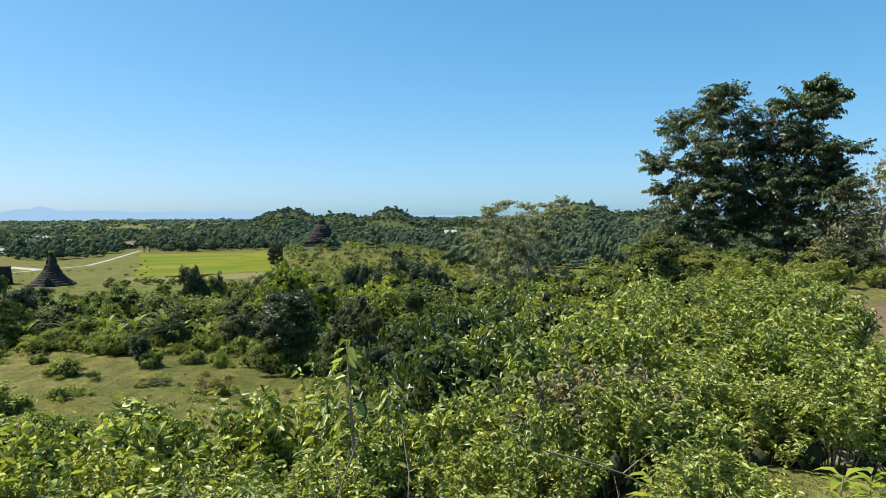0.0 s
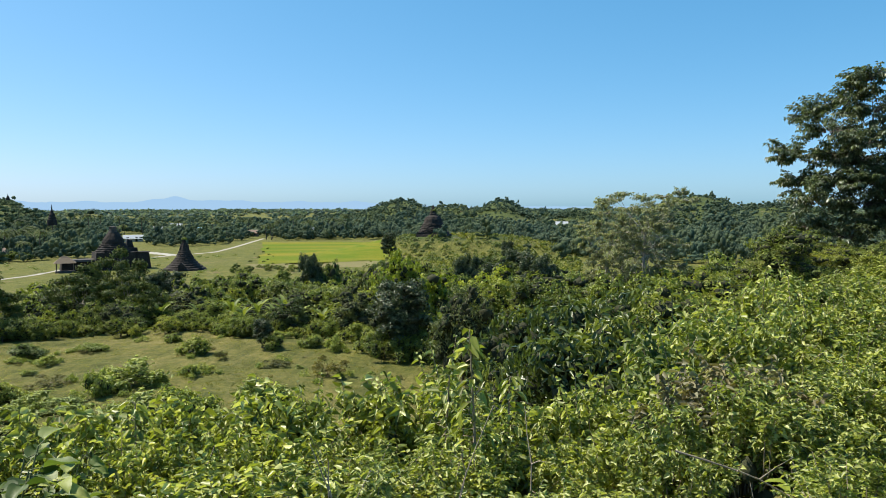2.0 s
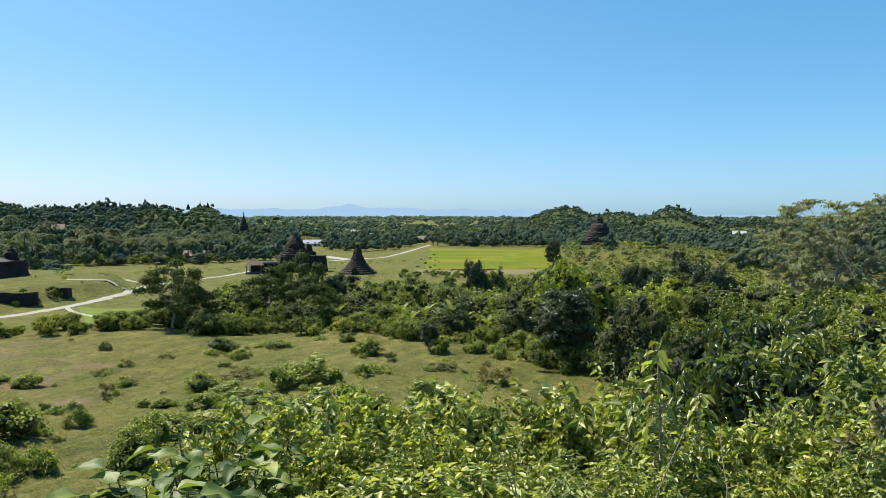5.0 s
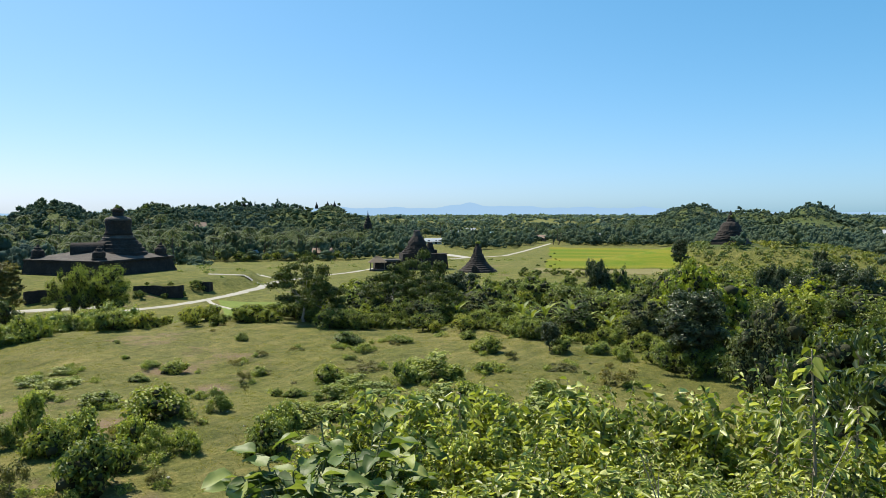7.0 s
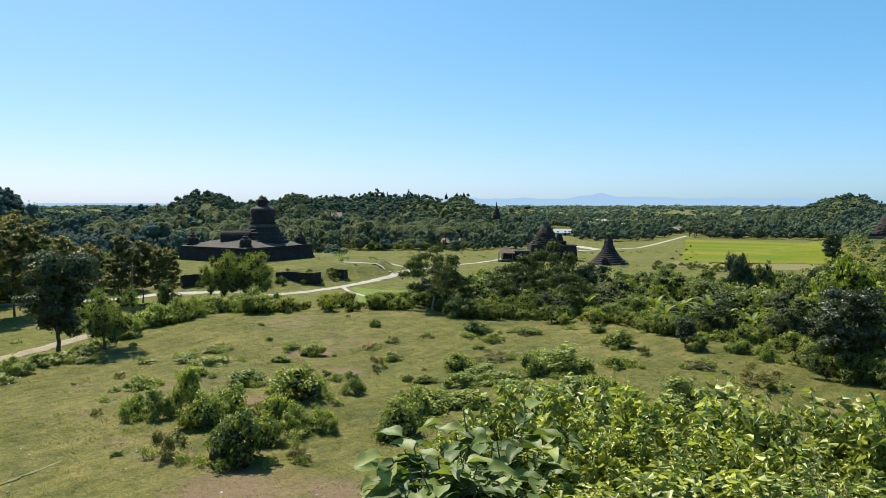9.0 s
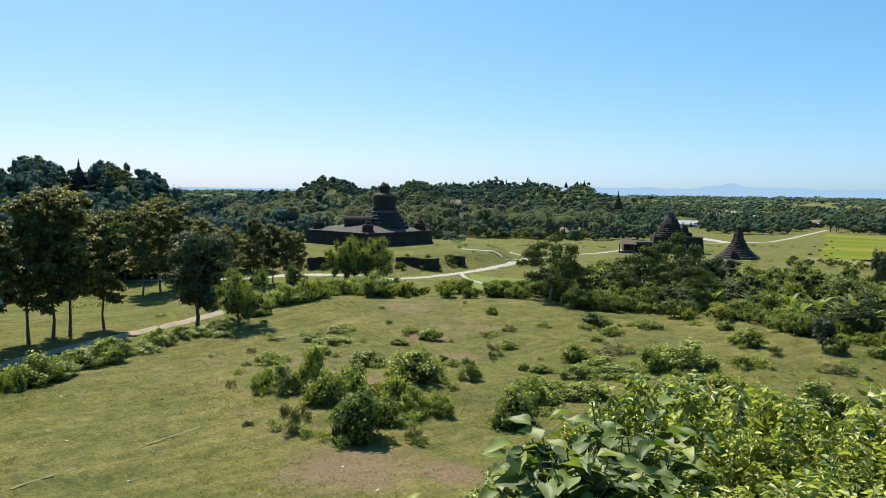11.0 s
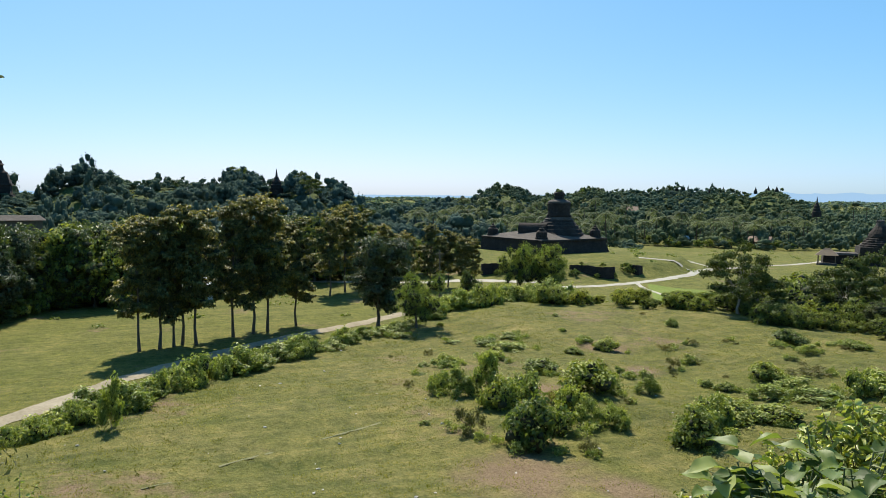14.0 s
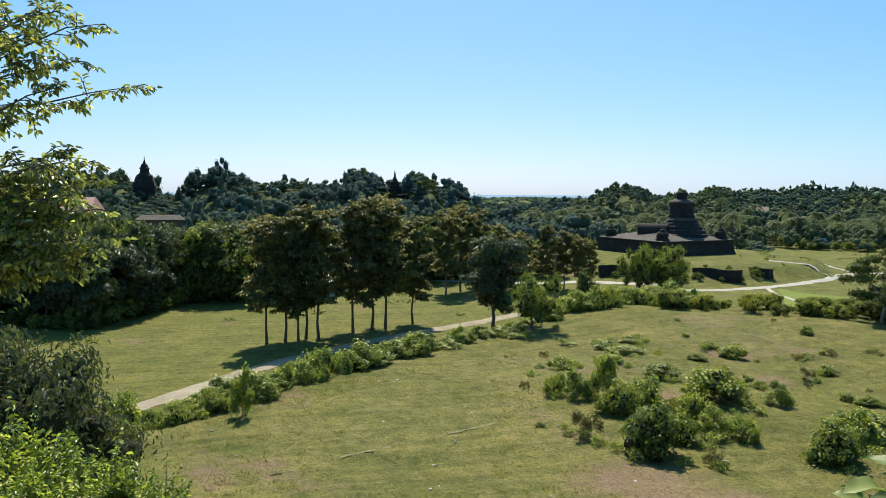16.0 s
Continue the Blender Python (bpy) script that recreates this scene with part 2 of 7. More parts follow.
def ground_mat():
    """Grass that is grazed short, with dry and bare patches, over the whole ground."""
    m, nd, lk, b = nodes_of("grazed_grass")
    big = noise_of(nd, lk, 0.045, 5, 0.65)
    mid = noise_of(nd, lk, 0.5, 6, 0.7)
    fine = noise_of(nd, lk, 7.0, 4, 0.7)
    green = ramp(nd, lk, fine, ((0.25, (0.055, 0.068, 0.012)), (0.5, (0.103, 0.109, 0.023)), (0.75, (0.16, 0.156, 0.046))))
    dry = ramp(nd, lk, fine, ((0.25, (0.094, 0.09, 0.024)), (0.5, (0.143, 0.132, 0.042)), (0.75, (0.205, 0.184, 0.072))))
    wet = ramp(nd, lk, fine, ((0.25, (0.058, 0.07, 0.011)), (0.5, (0.104, 0.112, 0.021)), (0.75, (0.155, 0.155, 0.04))))
    sep = nd.new("ShaderNodeSeparateXYZ")
    lk.new(nd.new("ShaderNodeNewGeometry").outputs["Position"], sep.inputs[0])
    rise = nd.new("ShaderNodeMapRange")
    rise.inputs["From Min"].default_value, rise.inputs["From Max"].default_value = 4.2, 5.2
    lk.new(sep.outputs["Z"], rise.inputs["Value"])
    f = ramp(nd, lk, mixed(nd, lk, 0.5, big, mid), ((0.40, (0, 0, 0)), (0.58, (1, 1, 1))))
    plain = mixed(nd, lk, mixed(nd, lk, 0.55, (0.0, 0.0, 0.0), f), wet, dry)
    col = mixed(nd, lk, rise.outputs[0], plain, mixed(nd, lk, f, green, dry))
    bare = ramp(nd, lk, noise_of(nd, lk, 0.11, 7, 0.75), ((0.585, (0, 0, 0)), (0.68, (0.85, 0.85, 0.85))))
    for px, py, pz, size in ((-20.0, 12.0, 5.9, 2.6), (-18.0, 14.5, 5.9, 1.4), (-38.0, 29.0, 5.2, 2.2), (-28.8, 18.6, 5.8, 1.5), (9.8, 16.4, 12.5, 2.6), (8.6, 18.0, 12.5, 2.2), (-32.0, 27.0, 5.3, 1.4)):
        dn = nd.new("ShaderNodeVectorMath")
        dn.operation = "DISTANCE"
        lk.new(nd.new("ShaderNodeNewGeometry").outputs["Position"], dn.inputs[0])
        dn.inputs[1].default_value = (px, py, pz)
        ad = nd.new("ShaderNodeMath")
        ad.operation = "MULTIPLY_ADD"
        lk.new(mid, ad.inputs[0])
        ad.inputs[1].default_value = size * 1.6
        lk.new(dn.outputs["Value"], ad.inputs[2])
        mr = nd.new("ShaderNodeMapRange")
        mr.inputs["From Min"].default_value, mr.inputs["From Max"].default_value = size * 1.9, size * 1.3
        mr.inputs["To Max"].default_value = 0.8
        lk.new(ad.outputs[0], mr.inputs["Value"])
        mx = nd.new("ShaderNodeMath")
        mx.operation = "MAXIMUM"
        lk.new(bare, mx.inputs[0])
        lk.new(mr.outputs[0], mx.inputs[1])
        bare = mx.outputs[0]
    off = nd.new("ShaderNodeVectorMath")
    off.operation = "DISTANCE"
    lk.new(nd.new("ShaderNodeNewGeometry").outputs["Position"], off.inputs[0])
    off.inputs[1].default_value = (20, 0, 5)
    hills = nd.new("ShaderNodeMapRange")
    hills.inputs["From Min"].default_value, hills.inputs["From Max"].default_value = 190, 225
    lk.new(off.outputs["Value"], hills.inputs["Value"])
    leafy = nd.new("ShaderNodeMath")
    leafy.operation = "MULTIPLY"
    lk.new(hills.outputs[0], leafy.inputs[0])
    lk.new(rise.outputs[0], leafy.inputs[1])
    weedy = ramp(nd, lk, mid, ((0.3, (0.035, 0.052, 0.014)), (0.7, (0.085, 0.105, 0.028))))
    col = mixed(nd, lk, leafy.outputs[0], col, weedy)
    soil = ramp(nd, lk, fine, ((0.25, (0.14, 0.09, 0.057)), (0.75, (0.245, 0.168, 0.115))))
    blotch = ramp(nd, lk, noise_of(nd, lk, 0.28, 5, 0.75), ((0.3, (0.62, 0.7, 0.6)), (0.5, (1.0, 1.0, 1.0)), (0.7, (1.3, 1.22, 1.25))))
    col = mixed(nd, lk, 1.0, col, blotch, "MULTIPLY")
    small = ramp(nd, lk, noise_of(nd, lk, 1.7, 4, 0.7), ((0.35, (0.7, 0.76, 0.7)), (0.5, (1.0, 1.0, 1.0)), (0.65, (1.22, 1.16, 1.2))))
    col = mixed(nd, lk, 1.0, col, small, "MULTIPLY")
    mp = nd.new("ShaderNodeMapping")
    mp.inputs["Scale"].default_value = (1.5, 0.13, 0.5)
    mp.inputs["Rotation"].default_value = (0, 0, radians(12))
    lk.new(nd.new("ShaderNodeNewGeometry").outputs["Position"], mp.inputs["Vector"])
    treads = ramp(nd, lk, noise_of(nd, lk, 1.0, 4, 0.65, mp.outputs[0]), ((0.34, (0.74, 0.8, 0.74)), (0.5, (1.0, 1.0, 1.0)), (0.66, (1.2, 1.14, 1.2))))
    col = mixed(nd, lk, 1.0, col, treads, "MULTIPLY")
    lk.new(mixed(nd, lk, bare, col, soil), b.inputs["Base Color"])
    b.inputs["Roughness"].default_value = 0.95
    b.inputs["Specular IOR Level"].default_value = 0.15
    bump(nd, lk, b, mixed(nd, lk, 0.5, fine, mid), 0.9, 0.3)
    return m


def paddy_mat():
    m, nd, lk, b = nodes_of("ripening_paddy")
    g = nd.new("ShaderNodeNewGeometry")
    mp = nd.new("ShaderNodeMapping")
    mp.vector_type = "TEXTURE"
    mp.inputs["Rotation"].default_value = (0, 0, radians(17))
    mp.inputs["Scale"].default_value = (90, 15, 1)
    lk.new(g.outputs["Position"], mp.inputs["Vector"])
    big = noise_of(nd, lk, 1.0, 5, 0.6, mp.outputs[0])
    fine = noise_of(nd, lk, 2.5, 5, 0.7)
    green = ramp(nd, lk, fine, ((0.3, (0.078, 0.118, 0.01)), (0.7, (0.115, 0.16, 0.015))))
    gold = ramp(nd, lk, fine, ((0.3, (0.165, 0.148, 0.018)), (0.7, (0.23, 0.198, 0.03))))
    f = ramp(nd, lk, big, ((0.4, (0, 0, 0)), (0.66, (1, 1, 1))))
    lk.new(mixed(nd, lk, f, green, gold), b.inputs["Base Color"])
    b.inputs["Specular IOR Level"].default_value = 0.05
    b.inputs["Roughness"].default_value = 0.9
    bump(nd, lk, b, fine, 0.6, 0.2)
    return m


M_GROUND = ground_mat()
M_PADDY = paddy_mat()
M_STUBBLE = rough_mat("stubble", ((0.3, (0.12, 0.105, 0.035)), (0.5, (0.16, 0.14, 0.052)), (0.7, (0.2, 0.175, 0.075))), 0.05, 0.95, 0.5, 0.1, 1.5)
M_LUSH = rough_mat("lush_grass", ((0.3, (0.075, 0.112, 0.015)), (0.5, (0.120, 0.158, 0.022)), (0.7, (0.165, 0.203, 0.038))), 0.1, 0.95, 0.6, 0.1, 2.0)

# ---- helpers for shapes ----


def polar(az, r):
    a = radians(az)
    return -r * math.sin(a), r * math.cos(a)


def mesh_of(name, verts, faces, mat, smooth=False):
    """A mesh from arrays: verts (n, 3), faces (m, 3 or 4)."""
    verts, faces = np.asarray(verts, np.float32), np.asarray(faces, np.int32)
    me = bpy.data.meshes.new(name)
    k = faces.shape[1]
    me.vertices.add(len(verts))
    me.vertices.foreach_set("co", verts.ravel())
    me.loops.add(faces.size)
    me.loops.foreach_set("vertex_index", faces.ravel())
    me.polygons.add(len(faces))
    me.polygons.foreach_set("loop_start", np.arange(0, faces.size, k, dtype=np.int32))
    if smooth:
        me.polygons.foreach_set("use_smooth", np.ones(len(faces), bool))
    me.update(calc_edges=True)
    if mat:
        me.materials.append(mat)
    return me


def bm_mesh(name, bm, mat, smooth=False):
    me = bpy.data.meshes.new(name)
    bmesh.ops.recalc_face_normals(bm, faces=bm.faces)
    if smooth:
        for f in bm.faces:
            f.smooth = True
    bm.to_mesh(me)
    bm.free()
    me.materials.append(mat)
    return me


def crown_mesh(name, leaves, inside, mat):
    """Leaves round balls of twigs, coloured dark as shaded gaps: one mesh, two materials."""
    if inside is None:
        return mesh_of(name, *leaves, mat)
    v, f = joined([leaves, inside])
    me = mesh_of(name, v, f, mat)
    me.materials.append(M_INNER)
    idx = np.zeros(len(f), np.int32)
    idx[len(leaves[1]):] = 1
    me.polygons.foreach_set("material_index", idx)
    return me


def part(name, me, parent, label="", at=None):
    ob = new(name, me)
    ob.parent = parent
    if at is not None:
        ob.matrix_basis = at
    if label:
        tagged(ob, label)
    return ob


def thing(name, label, category, group="", kind="", at=None):
    ob = new(name)
    ob.empty_display_size = 0.3
    if at is not None:
        ob.matrix_basis = at
    return tagged(ob, label, category, group, kind)


def tube(points, radii, sides=7):
    """A tapered bent tube through the points."""
    pts = np.asarray(points, float)
    n = len(pts)
    verts, faces = [], []
    for i in range(n):
        d = pts[min(i + 1, n - 1)] - pts[max(i - 1, 0)]
        d /= np.linalg.norm(d) + 1e-9
        a = np.cross(d, (0.31, 0.94, 0.12))
        a /= np.linalg.norm(a) + 1e-9
        b = np.cross(d, a)
        for k in range(sides):
            w = 2 * math.pi * k / sides
            verts.append(pts[i] + radii[i] * (math.cos(w) * a + math.sin(w) * b))
    for i in range(n - 1):
        for k in range(sides):
            k2 = (k + 1) % sides
            faces.append((i * sides + k, i * sides + k2, (i + 1) * sides + k2, (i + 1) * sides + k))
    return np.array(verts), np.array(faces)


def joined(pieces):
    vs, fs, o = [], [], 0
    for v, f in pieces:
        vs.append(v)
        fs.append(np.asarray(f) + o)
        o += len(v)
    return np.concatenate(vs), np.concatenate(fs)


def unit(v):
    return v / (np.linalg.norm(v, axis=-1, keepdims=True) + 1e-9)


def leaf_blades(rng, base, along, up, length, width, fold=0.25, droop=0.25, fine=False):
    """Leaves from their bases: folded at the midrib and drooping at the tip. Two quads each, or four when fine."""
    n = len(base)
    along = unit(along)
    side = unit(np.cross(along, up))
    nor = np.cross(side, along)
    L, W = length[:, None], width[:, None]
    if fine is True:
        rows = ((0.0, 0.06, 0.0), (0.32, 0.5, 0.04), (0.7, 0.36, -0.05), (1.0, 0.02, -0.22))
        v = []
        for s, w, dz in rows:
            mid = base + along * L * s + nor * L * dz * droop * 3
            v += [mid + side * W * w + nor * W * w * fold * 2, mid, mid - side * W * w + nor * W * w * fold * 2]
        verts = np.stack(v, 1).reshape(-1, 3)
        one = []
        for i in range(3):
            a = i * 3
            one += [(a, a + 1, a + 4, a + 3), (a + 1, a + 2, a + 5, a + 4)]
        faces = (np.arange(n)[:, None, None] * 12 + np.array(one)[None]).reshape(-1, 4)
        return verts, faces
    if fine == "mid":
        v = [base]
        for sg, k, w, dz in ((1, 0.3, 0.5, 0.0), (1, 0.68, 0.36, 0.35), (0, 1.0, 0.0, 1.0), (-1, 0.68, 0.36, 0.35), (-1, 0.3, 0.5, 0.0)):
            v.append(base + along * L * k - nor * L * droop * dz + sg * side * W * w + abs(sg) * nor * W * fold * w * 2)
        verts = np.stack(v, 1).reshape(-1, 3)
        one = np.array([(0, 1, 2), (0, 2, 3), (0, 3, 4), (0, 4, 5)])
        return verts, (np.arange(n)[:, None, None] * 6 + one[None]).reshape(-1, 3)
    tip = base + along * L - nor * L * droop
    mid = base + along * L * 0.45
    a = mid + side * W * 0.5 + nor * W * fold
    b = mid - side * W * 0.5 + nor * W * fold
    verts = np.stack([base, a, tip, b], 1).reshape(-1, 3)
    k = np.arange(n)[:, None] * 4
    faces = np.concatenate([k + np.array([[0, 1, 2]]), k + np.array([[0, 2, 3]])], 1).reshape(-1, 3)
    return verts, faces


def spread(rng, n):
    return unit(rng.normal(size=(n, 3)))


def ico():
    bm = bmesh.new()
    bmesh.ops.create_icosphere(bm, subdivisions=1, radius=1.0)
    v = np.array([p.co[:] for p in bm.verts])
    f = np.array([[p.index for p in q.verts] for q in bm.faces])
    bm.free()
    return v, f


ICO = ico()


def bunched(rng, lobes, n):
    """Breaks each lobe into n smaller bunches over its skin, more of them on top."""
    out = []
    for x, y, z, a, b, c in lobes:
        for d in spread(rng, n):
            d = unit(d + np.array([0, 0, 0.3]))
            k = rng.uniform(0.36, 0.62)
            q = rng.uniform(0.55, 0.8)
            out.append((x + d[0] * a * q, y + d[1] * b * q, z + d[2] * c * q, a * k, b * k, c * k * 1.05))
    return out


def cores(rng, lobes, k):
    """The dense inside of each lobe: an uneven ball added to stop view and light."""
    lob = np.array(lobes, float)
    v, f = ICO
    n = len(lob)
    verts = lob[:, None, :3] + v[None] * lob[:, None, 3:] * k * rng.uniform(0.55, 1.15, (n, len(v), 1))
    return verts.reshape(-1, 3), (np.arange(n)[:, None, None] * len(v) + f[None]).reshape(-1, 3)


def foliage(rng, lobes, twigs, per_twig, leaf, twig_r, aspect=0.45, shell=0.68, hang=0.35, fine=False, fold=0.25, droop=0.25, loose=0.3):
    """Leaves in small bunches spread through lobes (x, y, z, rx, ry, rz), thicker near their skin."""
    lob = np.array(lobes, float)
    vol = (lob[:, 3] * lob[:, 4] * lob[:, 5]) ** 0.67
    which = rng.choice(len(lob), twigs, p=vol / vol.sum())
    d = spread(rng, twigs)
    d[:, 2] = d[:, 2] * 0.85 + 0.3
    d = unit(d)
    rad = shell + (1 - shell) * rng.random(twigs) ** 0.45
    rad *= 1 + 0.1 * rng.normal(size=twigs)
    c = lob[which, :3] + d * lob[which, 3:] * rad[:, None]
    c = np.repeat(c, per_twig, 0)
    out = np.repeat(d, per_twig, 0)
    n = len(c)
    jit = rng.normal(size=(n, 3))
    base = c + jit * twig_r
    along = unit(out * 0.5 + rng.normal(size=(n, 3)) * 0.75 - np.array([0, 0, hang]))
    local = unit(jit * 0.4 + out)
    along = unit(along - 0.8 * local * (along * local).sum(-1, keepdims=True))
    up = unit(local * 1.1 + np.array([0, 0, 0.3]) + rng.normal(size=(n, 3)) * loose)
    length = leaf * rng.uniform(0.65, 1.3, n)
    return leaf_blades(rng, base, along, up, length, length * aspect * rng.uniform(0.8, 1.2, n), fold, droop, fine)


def limbs(rng, trunk_h, r0, lobes, lean=(0, 0), bend=0.06, sides=7, twig_count=3):
    """A trunk with limbs that reach into the lobes and fork there."""
    top = np.array([lean[0], lean[1], trunk_h])
    pts = [np.zeros(3)]
    for i in range(1, 6):
        pts.append(top * i / 5 + np.array([*(rng.normal(size=2) * bend * trunk_h * 0.4), 0]))
    rr = np.linspace(r0, r0 * 0.62, 6)
    rr[0] *= 1.45
    out = [tube(np.array(pts) - np.array([0, 0, 0.08]), rr, sides)]
    lobe_r = r0 * 0.6 / max(1, len(lobes)) ** 0.38
    for lb in lobes:
        c = np.array(lb[:3], float)
        s = pts[rng.integers(3, 6)]
        m = s + (c - s) * 0.5 + np.array([0, 0, -0.06 * np.linalg.norm(c - s)]) + rng.normal(size=3) * 0.05 * np.linalg.norm(c - s)
        out.append(tube([s, s * 0.5 + m * 0.5 + rng.normal(size=3) * 0.02, m, c], [lobe_r, lobe_r * 0.85, lobe_r * 0.65, lobe_r * 0.3], max(5, sides - 2)))
        for _ in range(twig_count):
            e = c + spread(rng, 1)[0] * np.array(lb[3:]) * 0.8
            out.append(tube([m * 0.4 + c * 0.6, (c + e) / 2 + rng.normal(size=3) * 0.04, e], [lobe_r * 0.4, lobe_r * 0.25, lobe_r * 0.08], 4))
    return joined(out)


def lathe(profile, n=32):
    """(radius, height) pairs turned round the z axis, closed at both ends."""
    bm = bmesh.new()
    rings = []
    for r, z in profile:
        rings.append([bm.verts.new((r * math.cos(2 * math.pi * k / n), r * math.sin(2 * math.pi * k / n), z)) for k in range(n)])
    for a, b in zip(rings, rings[1:]):
        for k in range(n):
            bm.faces.new((a[k], a[(k + 1) % n], b[(k + 1) % n], b[k]))
    bm.faces.new(rings[0])
    bm.faces.new(rings[-1])
    return bm


def frustum(bm, w0, d0, w1, d1, z0, z1, cx=0, cy=0):
    v = [bm.verts.new((cx + sx_ * w / 2, cy + sy_ * d / 2, z)) for w, d, z in ((w0, d0, z0), (w1, d1, z1)) for sx_, sy_ in ((-1, -1), (1, -1), (1, 1), (-1, 1))]
    for f in ((0, 3, 2, 1), (4, 5, 6, 7), (0, 1, 5, 4), (1, 2, 6, 5), (2, 3, 7, 6), (3, 0, 4, 7)):
        bm.faces.new([v[i] for i in f])
    return v


# ---- the ground ----
AZ_E = [-180, -60, -35, -14, -4, 12, 22, 28, 35, 44, 52, 60, 66, 73, 80, 89, 97, 105, 118, 140, 180]
R_E = [34, 40, 46, 46, 44, 43, 49, 54, 57, 61, 65, 64, 55, 47.5, 41, 34.5, 30.5, 29, 28, 30, 34]
AZ_W = [-180, -35, -10, 15, 50, 62, 70, 180]
W_E = [60, 60, 55, 45, 34, 20, 13, 14]


def smooth(a):
    a = np.clip(a, 0, 1)
    return a * a * (3 - 2 * a)


HILLS = [  # azimuth, distance, top, radius along the view, radius across
    (12.2, 700, 22.0, 110, 36), (4.3, 690, 21.4, 120, 27), (8.4, 760, 16.5, 100, 50), (-10.6, 520, 22.4, 120, 38), (-16, 560, 15.5, 120, 50), (-1.6, 640, 10, 100, 20),
    (40.3, 430, 19.4, 60, 17), (44, 440, 18.4, 60, 36), (47.3, 430, 19.4, 60, 24), (53.2, 360, 17.8, 50, 16), (59.8, 350, 18.4, 50, 22), (56.4, 370, 13.5, 50, 26), (50.4, 390, 13.5, 50, 20),
    (63, 420, 11, 60, 40), (50, 425, 16.8, 60, 84), (86, 275, 17.2, 50, 50), (6, 770, 13.5, 100, 130), (80.8, 250, 21.0, 40, 14), (76.0, 250, 19.2, 40, 13), (78.6, 262, 18.6, 40, 14), (73.2, 256, 17.0, 40, 9), (86, 270, 17.4, 50, 26), (91.4, 240, 19.0, 40, 16), (98.6, 230, 17.0, 50, 20), (108, 210, 12, 60, 30),
]


def height(x, y):
    x, y = np.asarray(x, float), np.asarray(y, float)
    r = np.hypot(x, y)
    az = np.degrees(np.arctan2(-x, y))
    edge, wide = np.interp(az, AZ_E, R_E), np.interp(az, AZ_W, W_E)
    edge = edge + 1.2 * np.sin(az * 0.9) * np.clip(r / 30, 0, 1)
    spur = 5.5 * (1 - smooth((r - edge) / wide))
    # the knoll on which the camera stands, and the ridge that runs on to one side
    open_side = np.interp(r, [0, 2.5, 4, 6, 10, 15, 20, 26, 32], [13.4, 13.35, 13.0, 12.1, 9.9, 7.4, 6.1, 5.55, 5.4])
    ridge = np.interp(r, [0, 5, 8, 14, 32, 46, 70, 110, 150], [13.4, 13.35, 12.65, 12.45, 12.9, 10.5, 6.0, 1.0, 0.0])
    k = smooth((-az - 3) / 15) * (az > -120) * smooth((az + 120) / 30) + 0.0
    back = smooth((np.abs(az) - 108) / 25)
    k = np.maximum(k, back)
    knoll = open_side * (1 - k) + ridge * k
    z = np.maximum(spur, np.where(r < 32 + 120 * k, knoll, 0))
    # gentle folds of the grazed spur
    fold = 0.22 * np.sin(x * 0.21 + 1.3 * np.sin(y * 0.13)) + 0.16 * np.sin(y * 0.31 + 0.17 * x + 1.0)
    z = z + fold * smooth((z - 3) / 2) * smooth((r - 8) / 12) * (1 - k)
    # the temple mound
    tx, ty = polar(56.5, 160)
    dm = np.hypot(x - tx, y - ty)
    z = np.maximum(z, np.interp(dm, [15, 20, 28.4, 30.2, 34, 42], [3.5, 3.2, 2.7, 1.1, 0.5, 0.0]))
    # the knoll of the lone stupa
    hx, hy = polar(8.0, 236)
    u = ((x - hx) * math.cos(radians(8)) + (y - hy) * math.sin(radians(8))) / 1.5
    w = -(x - hx) * math.sin(radians(8)) + (y - hy) * math.cos(radians(8))
    z = np.maximum(z, 5.6 * (1 - smooth((np.hypot(u, w) - 8) / 26)))
    for a, d, top, rl, rc in HILLS:
        cx, cy = polar(a, d)
        ca, sa = math.cos(radians(a)), math.sin(radians(a))
        u = ((x - cx) * ca + (y - cy) * sa) / rc
        w = (-(x - cx) * sa + (y - cy) * ca) / rl
        z = np.maximum(z, top * np.exp(-0.9 * (u * u + w * w)) - 0.4)
    # faint cattle treads along the slope of the spur
    tread = np.sin(r * 2.6 + 2.2 * np.sin(x * 0.16) + 1.6 * np.sin(y * 0.21 + 1)) + 0.6 * np.sin(r * 1.1 + 3 * np.sin(x * 0.09 + y * 0.05))
    z = z + 0.045 * tread * (z > 4) * (r < 70) * np.clip(r / 10 - 1.2, 0, 1)
    return np.maximum(z, 0.0)


def hz(x, y):
    return float(height(x, y))


